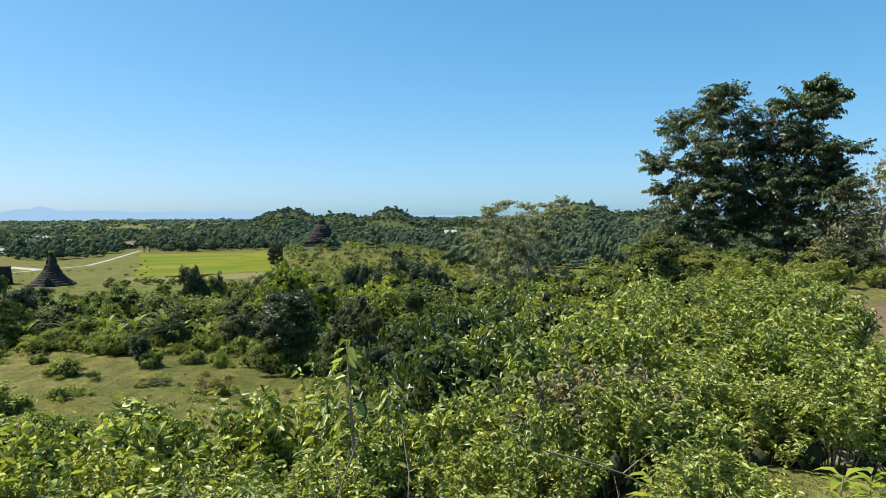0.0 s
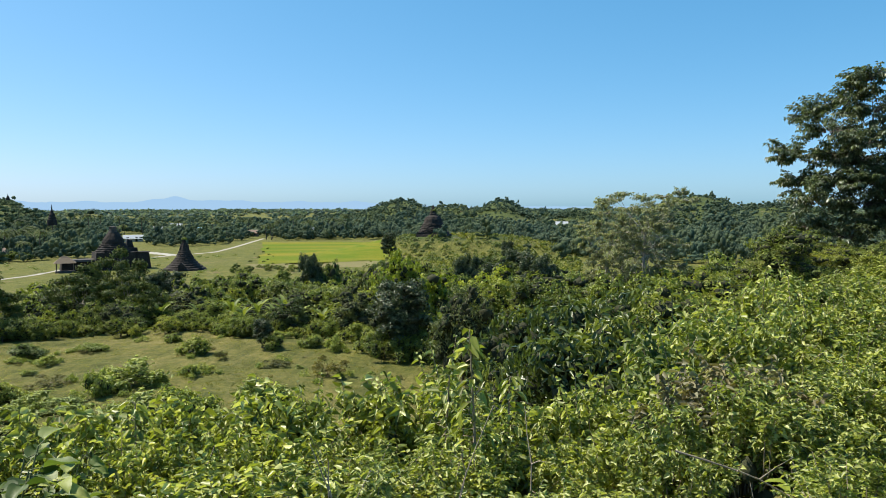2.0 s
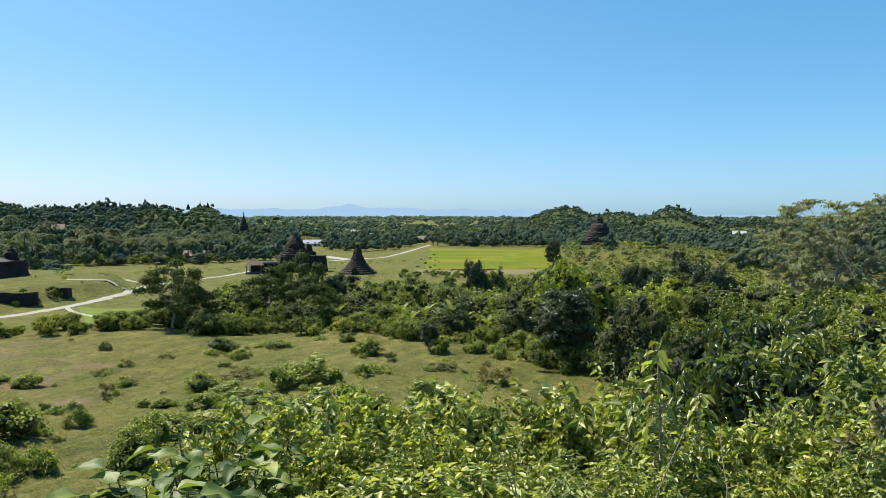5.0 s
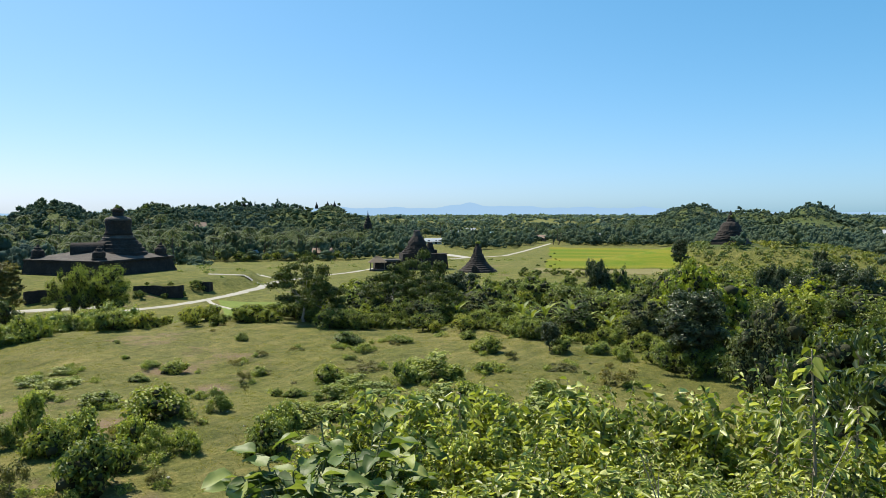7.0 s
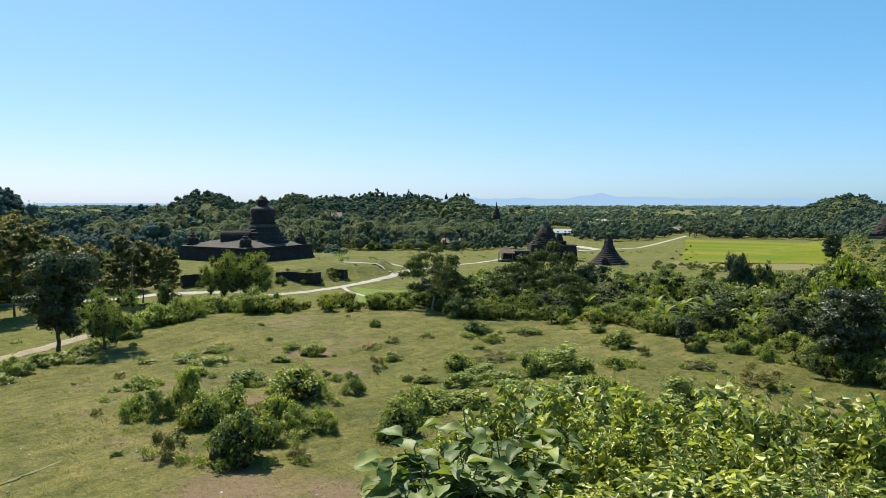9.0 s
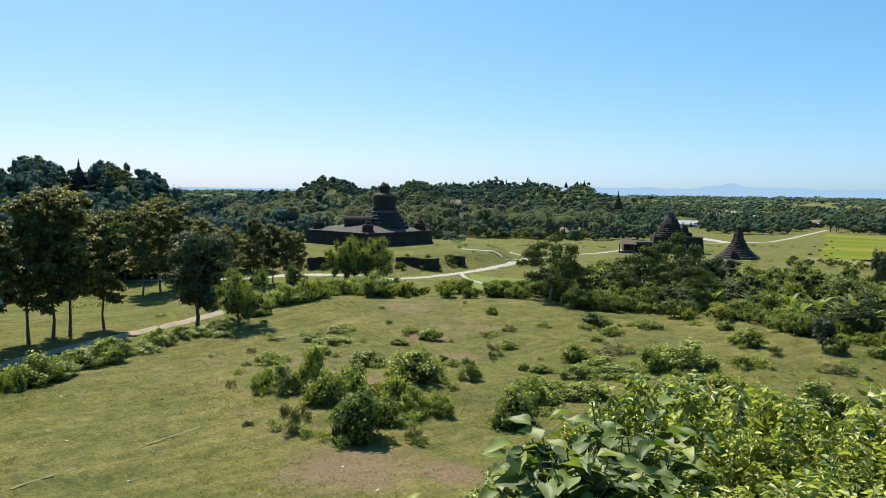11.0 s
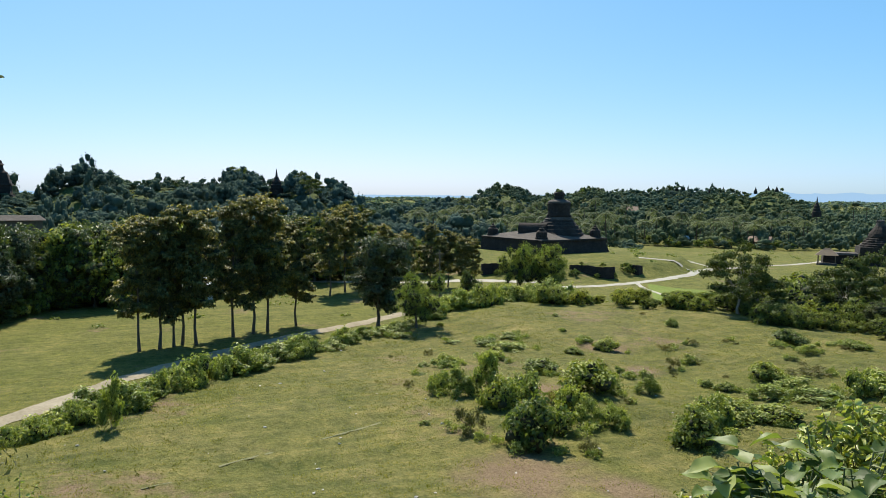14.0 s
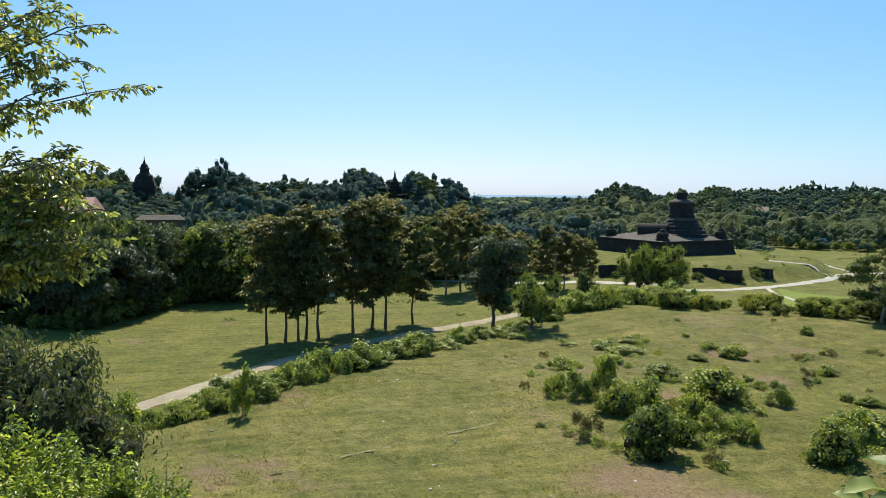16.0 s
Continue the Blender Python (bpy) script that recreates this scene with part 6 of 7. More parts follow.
def bank_scrub():
    """Scrub grown together down the bank below the end of the spur."""
    rng = np.random.default_rng(54)
    groups = []
    for k in range(95):
        az = rng.uniform(55, 67)
        r = float(np.interp(az, AZ_E, R_E)) + rng.uniform(0.5, 7.5)
        x, y = polar(az, r)
        w = rng.uniform(1.8, 3.3) / 1.25
        z0 = hz(x, y)
        lobes = [(x + a * w, y + b_ * w, z0 + c * w * 0.75, d * w, e * w, g * w * 0.8) for a, b_, c, d, e, g in ragged(rng, 15, 0.5, 0.95)]
        groups += [foliage(rng, lobes, 170, 7, 0.17, 0.1, 0.5, 0.6, -0.1, loose=0.5), cores(rng, lobes, 0.75)]
    v, f = joined(groups)
    tagged(new("bank_scrub", mesh_of("bank_scrub", v, f, M_SHRUB)), "thick bright green scrub grown together down the bank", "scrub", kind="stuff")


bank_scrub()


def spur_weeds():
    """Weeds that have come up beside the larger shrubs."""
    rng = np.random.default_rng(29)
    groups = []
    for x, y, w, h, kind in SPOTS:
        for k in range(3 if w > 0.9 else 1):
            q, d, u = rng.uniform(0, 6.28), w * rng.uniform(0.5, 1.1), rng.uniform(0.3, 0.75)
            px, py = x + d * math.cos(q), y + d * math.sin(q)
            z0 = hz(px, py)
            tall = u * rng.uniform(0.5, 0.9)
            lobes = [(px + a * u, py + b_ * u, z0 + c * tall, e * u, f_ * u, g * tall) for a, b_, c, e, f_, g in ragged(rng, 7, 0.45, 0.9)]
            groups.append(foliage(rng, lobes, 34, 6, 0.1, 0.07, 0.4, 0.5, -0.1, loose=0.6))
    v, f = joined(groups)
    tagged(new("weeds", mesh_of("weeds", v, f, M_SHRUB)), "low green weeds beside the shrubs of the spur", "weeds", kind="stuff")


spur_weeds()


# the row of planted trees by the road
def row_tree(seed):
    rng = np.random.default_rng(seed)
    t = thing("roadside_tree", "tall slender dark olive tree with bare lower trunk beside the road", "tree")
    lobes = []
    for i in range(22):
        z = 3.3 + 8.9 * (i + rng.random()) / 22
        q = 2.0 * math.sqrt(max(0.04, 1 - ((z - 6.8) / 5.8) ** 2)) * rng.uniform(0.25, 1.15)
        a = i * 2.4 + rng.uniform(-0.6, 0.6)
        k = rng.uniform(0.7, 1.2)
        lobes.append((math.cos(a) * q, math.sin(a) * q, z, k, k, k * rng.uniform(0.5, 0.8)))
    wood, leaves = sprays(rng, lobes, 20, 3, 0.33, 0.6)
    v, f = limbs(rng, 8.6, 0.13, lobes, (0, 0), 0.02, twig_count=1)
    part("trunk", mesh_of("trunk", *joined([(v, f), wood]), M_BARK, True), t)
    part("crown", crown_mesh("crown", leaves, cores(rng, lobes, 0.42), M_OLIVE), t)
    return t


ROW = ((88.2, 73.5, 12.2), (86.8, 74.0, 12.6), (85.8, 74.6, 11.4), (85.2, 75.6, 13.0), (84.2, 74.9, 13.2), (81.5, 78.2, 13.4), (80.0, 79.7, 14.0), (78.9, 80.7, 14.2), (76.7, 83.5, 11.8))
for az, r, h in ROW:
    x, y = polar(az, r)
    k = int(az * 7) % 3
    place(f"row_{k}", lambda: row_tree(61 + k), x, y, h / 12.6 * 1.0, az * 71, h / 12.6 * 1.05, group="planted trees along the road")
for az, r, h, kind in ((74.0, 108, 12.5, "row"), (72.8, 112, 13.5, "row"), (71.5, 118, 12.5, "row"), (69.6, 116, 10.5, "row"), (68.0, 112, 9.5, "row"), (66.0, 116, 10.5, "row"), (64.6, 118, 9.5, "row"), (63.4, 116, 8.8, "row"), (62.6, 118, 8.0, "row")):
    x, y = polar(az, r)
    k = int(az * 7) % 3
    place(f"row_{k}", lambda: row_tree(61 + k), x, y, h / 12.6 * 0.95, az * 71, h / 12.6, group="trees beyond the road")
mid("deep", 70.2, 81.0, 10.6, 8.2, "trees beside the road")
mid("feathery", 67.4, 52.2, 4.1, 3.9, "trees beside the road")
mid("dark", 63.0, 92.0, 5.4, 3.4, "trees beside the road")
rg = random.Random(29)
for k in range(46):
    az = 70 + 38 * rg.random()
    r = float(np.interp(az, [70, 76, 84, 92, 100, 108], [128, 122, 112, 100, 98, 106])) + rg.uniform(0, 20)
    h = rg.uniform(6.5, 11.5)
    mid(rg.choice(("dark", "dark", "deep", "green")), az, r, h, h * rg.uniform(0.75, 1.1), "dark trees behind the meadow")


for k in range(64):
    az = 87 + 22 * (k + rg.random()) / 64
    r = float(np.interp(az, [87, 92, 95, 98, 101.5, 106, 109], [112, 106, 101, 93, 87, 96, 100])) + rg.uniform(1.5, 13)
    h = top(az, rg.uniform(-4.6, -2.2), r)
    mid(rg.choice(("dark", "deep", "deep", "dark", "green")), az, r, h, h * rg.uniform(0.62, 0.95), "dark trees behind the meadow")
for k in range(40):
    az = 87 + 22 * (k + rg.random()) / 40
    r = float(np.interp(az, [87, 92, 95, 98, 101.5, 106, 109], [112, 106, 101, 93, 87, 96, 100])) + rg.uniform(-1.0, 1.5)
    h = rg.uniform(1.2, 2.8)
    mid(rg.choice(("low", "dark")), az, r, h, h * rg.uniform(1.3, 1.9), "bushes along the meadow edge")


for k in range(34):
    az = 62.5 + 18 * (k + rg.random()) / 34
    r = float(np.interp(az, [62, 68, 74, 81], [131, 129, 127, 124])) + rg.uniform(0, 10)
    h = top(az, rg.uniform(-4.9, -3.4), r)
    mid(rg.choice(("dark", "deep", "dark", "green")), az, r, h, h * rg.uniform(0.7, 1.0), "dark trees behind the lane")


# palms in the grove behind the temple
def palm():
    rng = np.random.default_rng(71)
    t = thing("coconut_palm", "tall coconut palm with ragged drooping fronds", "palm")
    pts = [(0.5 * math.sin(k * 0.35), 0.1 * k, k * 1.15) for k in range(8)]
    v, f = tube(np.array(pts) - np.array([0, 0, 0.1]), np.linspace(0.2, 0.11, 8), 7)
    part("trunk", mesh_of("trunk", v, f, M_BARK, True), t)
    c = np.array(pts[-1])
    out = []
    for k in range(20):
        a, lift = k * 2.4, rng.uniform(-0.5, 1.0)
        d = np.array([math.cos(a), math.sin(a), 0])
        sp = [c + d * s * 2.6 + np.array([0, 0, lift * s * 1.6 - 1.9 * s * s]) for s in np.linspace(0, 1, 7)]
        sp = np.array(sp)
        side = np.cross(d, (0, 0, 1))
        for i in range(6):
            for sg in (-1, 1):
                for q in (0.1, 0.45, 0.8):
                    b = sp[i] * (1 - q) + sp[i + 1] * q
                    ln = 0.75 * (1 - 0.5 * (i + q) / 6)
                    al = side * sg + d * 0.5 + np.array([0, 0, -0.45])
                    out.append(leaf_blades(rng, b[None], al[None], np.array([[0, 0, 1.0]]), np.array([ln]), np.array([0.2]), 0.1, 0.2))
    v, f = joined(out)
    part("frond_crown", mesh_of("frond_crown", v, f, M_PALM), t)
    return t


rg = random.Random(37)
for k in range(240):
    az = rg.uniform(38, 68)
    r = rg.uniform(212, 330)
    x, y = polar(az, r)
    if math.hypot(x - polar(56.5, 160)[0], y - polar(56.5, 160)[1]) < 48:
        continue
    if hz(x, y) > 7 or (az < 50.5 and r < 238):
        continue
    s = rg.uniform(0.8, 1.12)
    place("palm", palm, x, y, s, rg.uniform(0, 360), s * rg.uniform(0.8, 1.2), group="palm grove", tilt=rg.uniform(-4, 4))
for k in range(40):
    az, r = rg.uniform(14, 38), rg.uniform(345, 460)
    x, y = polar(az, r)
    s = rg.uniform(0.9, 1.2)
    place("palm", palm, x, y, s, rg.uniform(0, 360), s * rg.uniform(0.8, 1.2), group="palm grove", tilt=rg.uniform(-4, 4))


def banana():
    rng = np.random.default_rng(75)
    t = thing("banana_plant", "banana plant with broad pale torn leaves in the thicket", "banana plant")
    v, f = tube([(0, 0, -0.1), (0.05, 0, 0.8), (0.05, 0.05, 1.6)], [0.13, 0.11, 0.07], 7)
    part("trunk", mesh_of("trunk", v, f, M_SCRUB, True), t)
    for k in range(8):
        a = k * 2.4
        d = np.array([[math.cos(a), math.sin(a), rng.uniform(0.5, 1.3)]])
        L = rng.uniform(1.5, 2.1)
        v, f = leaf_blades(rng, np.array([[0.05, 0.05, 1.5]]) + d * 0.12, d, np.array([[-d[0, 0] * 0.6, -d[0, 1] * 0.6, 1.0]]), np.array([L]), np.array([0.5]), 0.15, 0.5, True)
        part("leaf", mesh_of("leaf", v, f, M_GREEN, True), t)
    return t


rg = random.Random(43)
for az, r in ((22.2, 62), (21.4, 60), (20.4, 61), (23.4, 66), (24.6, 70), (18.6, 58), (26.4, 68), (27.8, 74), (19.4, 66), (25.4, 62), (30.5, 80), (9.2, 45.5)):
    x, y = polar(az, r)
    s = rg.uniform(0.7, 1.0)
    place("banana", banana, x, y, s, rg.uniform(0, 360), s * rg.uniform(1.0, 1.3), group="banana plants in the thicket")

# ---- the knoll's own plants, near the camera ----


def lantana(seed, w, h, shoots, label, mat=None, leaf=0.07, n=38):
    """A thick bush of upright leafy shoots of uneven height, leaves in pairs along each shoot."""
    rng = np.random.default_rng(seed)
    t = thing("bush", label, "bush")
    stems, bases, alongs, ups = [], [], [], []
    for k in range(n):
        a, q = rng.uniform(0, 6.28), rng.random() ** 0.5
        tip = np.array([math.cos(a) * q * w * 0.5, math.sin(a) * q * w * 0.5, h * (1.0 - 0.45 * q * q) * rng.uniform(0.62, 1.06)])
        root = np.array([tip[0] * 0.4, tip[1] * 0.4, -0.1])
        m = (root + tip) / 2 + np.array([tip[0] * 0.12, tip[1] * 0.12, 0.05]) + rng.normal(size=3) * 0.04
        stems.append(tube([root, m, tip], [0.011, 0.007, 0.003], 4))
        for j in range(shoots):
            s = 1.0 if j == 0 else 0.3 + 0.68 * rng.random() ** 0.7
            p = (root * (1 - s) + m * s) * (1 - s) + (m * (1 - s) + tip * s) * s
            d = spread(rng, 1)[0]
            d[2] = abs(d[2]) * 0.8 + 0.75
            d /= np.linalg.norm(d)
            e = p + d * rng.uniform(0.14, 0.30) * min(1.2, h)
            if j < 3:
                stems.append(tube([p, e], [0.005, 0.002], 3))
            c = 15
            sp = np.linspace(0.05, 1.0, c)[:, None]
            w0 = rng.uniform(0, 6.28)
            wa = w0 + np.arange(c) * 1.9 + rng.normal(size=c) * 0.3
            ra = np.stack([np.cos(wa), np.sin(wa), rng.uniform(-0.8, 0.3, c)], -1)
            bases.append(p * (1 - sp) + e * sp)
            alongs.append(ra + d[None] * 0.35)
            ups.append(d[None] * 0.85 + np.array([-0.25, 0, 0.4]) + rng.normal(size=(c, 3)) * 0.75)
    v, f = joined(stems)
    part("woody_stem", mesh_of("woody_stem", v, f, M_TWIG), t)
    b = np.concatenate(bases)
    L = leaf * rng.uniform(0.55, 1.3, len(b))
    v, f = leaf_blades(rng, b, np.concatenate(alongs), unit(np.concatenate(ups)), L, L * rng.uniform(0.42, 0.6, len(b)), 0.22, 0.45, "mid")
    # dark balls low in the bush paint the shaded gaps between shoots
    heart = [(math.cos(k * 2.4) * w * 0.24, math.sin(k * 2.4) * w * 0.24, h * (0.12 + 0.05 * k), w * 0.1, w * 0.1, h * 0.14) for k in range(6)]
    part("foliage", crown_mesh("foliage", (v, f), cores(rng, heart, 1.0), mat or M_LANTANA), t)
    return t


NEAR = {
    "a": lambda: lantana(81, 1.6, 1.25, 9, "thick yellow-green leafy bush on the knoll"),
    "b": lambda: lantana(82, 1.4, 1.05, 9, "thick yellow-green leafy bush on the knoll"),
    "c": lambda: lantana(83, 1.7, 1.35, 9, "thick yellow-green leafy bush on the knoll"),
    "d": lambda: lantana(84, 1.5, 1.2, 9, "dark glossy green bush on the slope of the knoll", M_DARK, 0.1),
    "f": lambda: lantana(87, 1.0, 0.9, 9, "withered bush with brown and ochre curled leaves", M_RUST, 0.065, 24),
    "e": lambda: lantana(85, 1.4, 1.2, 9, "fresh green leafy bush on the knoll", M_GREEN, 0.07),
}
NOM = {"a": (1.6, 1.25), "b": (1.4, 1.05), "c": (1.7, 1.35), "d": (1.5, 1.2), "e": (1.4, 1.2), "f": (1.0, 0.9)}


def near(kind, az, r, el, w, group="bushes on the knoll"):
    """A near bush at az, r whose top shows at elevation el."""
    x, y = polar(az, r)
    h = max(0.45, far_z(el, r) - hz(x, y))
    sz = h / NOM[kind][1]
    s = min(max(w / NOM[kind][0], 0.8 * sz), 1.3 * sz)
    return place("near_" + kind, NEAR[kind], x, y, s, (az * 37 + r * 91) % 360, sz, group=group)


TOP_AZ = [-34, -28, -22, -18, -13, -10.6, -7.5, -3, 0, 4, 10, 16, 24, 31, 38, 44, 47, 50]
TOP_EL = [-3.6, -3.2, -3.4, -4.4, -7.0, -8.6, -11.4, -13.4, -13.8, -15.2, -13.2, -14.2, -13.8, -12.9, -15.0, -16.8, -20, -23]
rg = random.Random(41)
for r, step, drop in ((5.6, 4.6, 0.0), (4.6, 5.2, 2.2), (3.7, 6.0, 6.0)):
    az = -34.0
    while az < 49:
        el = float(np.interp(az, TOP_AZ, TOP_EL))
        if el > -10:
            el = -10 - (r < 4) * 1.0
        if not (az < -23 and r < 5.4) and not (-16 < az < -8 and r < 4.0):
            near(rg.choice("aabbcabce"), az + rg.uniform(-1, 1), r + rg.uniform(-0.3, 0.3), el - drop + rg.uniform(-3.0, 0.4), rg.uniform(0.75, 1.15))
        az += step * rg.uniform(0.8, 1.2)
# the ridge side: rows of bushes one behind the other
for r, a0, a1, el in ((7.0, -33, -6, -8.6), (8.6, -34, -9, -7.4), (10.5, -29, -12, -6.2), (13, -28, -13, -5.2), (16, -34, -15, -4.3), (20, -34, -16, -3.6), (25, -34, -17, -3.0)):
    az = a0
    while az < a1:
        if not (az < -28 and 8 < r < 22):
            e = min(el, float(np.interp(az, TOP_AZ, TOP_EL)))
            near(rg.choice("abcae"), az + rg.uniform(-0.6, 0.6), r + rg.uniform(-0.5, 0.5), e + rg.uniform(-1.5, 0.3) * 8 / max(8, r), 1.2 * (r / 8) ** 0.35 * rg.uniform(0.9, 1.2), "bushes along the ridge")
        az += (11.0 / r + 1.0) * rg.uniform(0.8, 1.2) * 1.6
for az, r, el, w in ((-11.0, 5.2, -11.2, 0.5), (-13.4, 5.3, -10.4, 0.5), (24.5, 4.4, -19.5, 0.5)):
    near("f", az, r, el, w, "withered bushes on the knoll")
# darker bushes on the slope below


def slope_bush():
    return make_tree("bush", 141, "tall dark glossy broadleaf bush on the slope of the knoll", "bush", 1.6, 0.07, lobes_full(16, 13, 3.2, 4.6, 0.85), 700, 8, 0.19, 0.1, leaf_mat("glossy_green_leaf", (0.045, 0.068, 0.016), (0.11, 0.145, 0.036), (0.26, 0.285, 0.1), 0.36, 0.3, spec=0.6, even=0.2), leafname="foliage", hang=0.6, bunch=5, core=0.58, shell=0.7, aspect=0.38, droop=0.45, loose=0.55)


def slope_bush_olive():
    return make_tree("bush", 142, "tall olive-green leafy bush on the slope of the knoll", "bush", 1.6, 0.07, lobes_full(18, 14, 3.2, 4.6, 0.8), 900, 8, 0.12, 0.09, M_SCRUB, leafname="foliage", hang=0.3, bunch=5, core=0.58, shell=0.75, aspect=0.5, loose=0.45)


for az, r, el, w, kind in ((-0.5, 13, -8.6, 3.0, "d"), (-4.0, 14, -7.4, 3.2, "d"), (-6.6, 15.5, -6.0, 3.2, "o"), (-2.0, 17, -6.2, 3.4, "d"), (2.0, 16, -10.4, 2.4, "d"), (-9.6, 16, -4.9, 3.0, "o"), (-11.6, 18, -4.3, 3.2, "o"),
                           (-13.6, 20, -3.7, 3.2, "o"), (-8.0, 21, -4.9, 3.6, "d"), (1.5, 22, -6.8, 3.4, "d"), (-4.5, 24, -5.6, 4.0, "d"), (-15.6, 23, -3.6, 3.0, "o"), (-17.6, 25, -3.0, 2.8, "o"), (-20, 26, -2.9, 2.8, "o"), (-16.5, 29, -2.4, 3.0, "o"), (4.2, 19, -12.6, 1.8, "o"), (-22.6, 27, -2.8, 2.4, "o"), (-29, 27, -2.8, 2.6, "d")):
    x, y = polar(az, r)
    h = max(1.2, far_z(el, r) - hz(x, y))
    wide = min(w / 3.3, 1.25 * h / 4.7)
    for k in range(1 if wide > 0.8 * w / 3.3 else 3):
        dx, dy = (0, 0) if k == 0 else polar(az + 90 * (1 if k == 1 else -1), w * 0.34)
        place("slope_" + kind, slope_bush if kind == "d" else slope_bush_olive, x + dx, y + dy, wide, (az * 47 + k * 130) % 360, h / 4.7 * (1, 0.8, 0.9)[k], group="tall bushes on the slope")


def lone_shoot():
    rng = np.random.default_rng(95)
    t = thing("shoot", "tall single leafy shoot standing above the bushes", "shoot")
    stems, b, al, up = [tube([(0, 0, -0.1), (0.03, 0, 0.7), (0.0, 0.03, 1.45)], [0.014, 0.01, 0.004], 5)], [], [], []
    for j in range(64):
        s = 0.25 + 0.75 * j / 63
        p = np.array([0.03 * math.sin(s * 3), 0.03 * s, 1.45 * s])
        a = j * 2.4
        d = np.array([math.cos(a), math.sin(a), rng.uniform(-0.7, 0.5)])
        q = rng.uniform(0.02, 0.16) * (1.15 - s * 0.8)
        stems.append(tube([p, p + d * q], [0.004, 0.002], 3))
        for i in range(2):
            b.append(p + d * q)
            al.append(d + rng.normal(size=3) * 0.4 + np.array([0, 0, -0.4]))
            up.append(np.array([0, 0, 1.0]) + d * 0.4 + rng.normal(size=3) * 0.3)
    v, f = joined(stems)
    part("woody_stem", mesh_of("woody_stem", v, f, M_TWIG), t)
    L = rng.uniform(0.06, 0.12, len(b))
    v, f = leaf_blades(rng, np.array(b), np.array(al), unit(np.array(up)), L, L * 0.42, 0.2, 0.3, "mid")
    part("foliage", mesh_of("foliage", v, f, M_LANTANA), t)
    return t


for az, r, el in ((7.4, 4.35, -8.9), (4.8, 4.7, -12.6), (9.4, 4.8, -12.4), (33, 5.2, -13.2)):
    x, y = polar(az, r)
    place("shoot", lone_shoot, x, y, 1.0, az * 60, (far_z(el, r) - hz(x, y)) / 1.5, group="tall shoots over the bushes")


def broad_leaves(rng, base, along, up, length, width):
    """Large leaves with a rounded outline, a sunk midrib, a drooping tip and a wavy margin."""
    along = unit(along)
    side = unit(np.cross(along, up))
    nor = np.cross(side, along)
    rows, cols = np.linspace(0, 1, 8), np.array([-1, -0.55, 0, 0.55, 1])
    n = len(base)
    ph, curl = rng.uniform(0, 6.28, n), rng.uniform(0.12, 0.5, n)
    v = []
    for s in rows:
        half = 0.5 * math.sin(math.pi * min(1, s ** 0.62)) ** 0.7 + 0.004 if 0 < s < 1 else 0.006
        for c in cols:
            lift = 0.3 * abs(c) * half * 2 + 0.09 * abs(c) * np.sin(ph + s * 9 + c * 2)
            v.append(base + along * (length * (s - 0.12 * curl * s * s))[:, None] + side * (width * half * c)[:, None] + nor * (width * lift - length * curl * 0.75 * s ** 2.2)[:, None])
    verts = np.stack(v, 1).reshape(-1, 3)
    one = np.array([(i * 5 + j, i * 5 + j + 1, i * 5 + j + 6, i * 5 + j + 5) for i in range(7) for j in range(4)])
    return verts, (np.arange(n)[:, None, None] * 40 + one[None]).reshape(-1, 4)


def big_leaf_plant():
    rng = np.random.default_rng(91)
    t = thing("sapling", "broad-leaved sapling with large glossy drooping leaves", "sapling")
    stems, b, al, up = [], [], [], []
    for k in range(16):
        a, q = rng.uniform(0, 6.28), rng.random() ** 0.5 * 0.42
        tip = np.array([math.cos(a) * q, math.sin(a) * q, rng.uniform(0.55, 1.0)])
        stems.append(tube([(tip[0] * 0.3, tip[1] * 0.3, -0.1), tip * 0.6, tip], [0.009, 0.007, 0.004], 5))
        for j in range(10):
            w = rng.uniform(0, 6.28)
            p = tip - np.array([0, 0, 0.055 * j])
            d = np.array([math.cos(w), math.sin(w), rng.uniform(-0.3, 0.45)])
            b.append(p + d * 0.06)
            al.append(d)
            up.append(np.array([0, 0, 1.0]) + rng.normal(size=3) * 0.4)
            stems.append(tube([p, p + d * 0.06], [0.004, 0.003], 3))
    v, f = joined(stems)
    part("woody_stem", mesh_of("woody_stem", v, f, M_STALK), t)
    b = np.array(b)
    L = rng.uniform(0.1, 0.2, len(b))
    v, f = broad_leaves(rng, b, np.array(al), unit(np.array(up)), L, L * rng.uniform(0.56, 0.74, len(b)))
    part("foliage", mesh_of("foliage", v, f, M_BIG, True), t)
    return t


for az, r, el, s in ((46.5, 4.1, -16.6, 1.0), (43.0, 4.3, -16.0, 1.05), (48.8, 3.9, -19.4, 0.85), (40.5, 4.5, -16.2, 0.9), (44.8, 3.8, -18.8, 0.9)):
    x, y = polar(az, r)
    h = max(0.5, far_z(el, r) - hz(x, y))
    place("bigleaf", big_leaf_plant, x, y, s, az * 50, h, group="broad-leaved saplings")


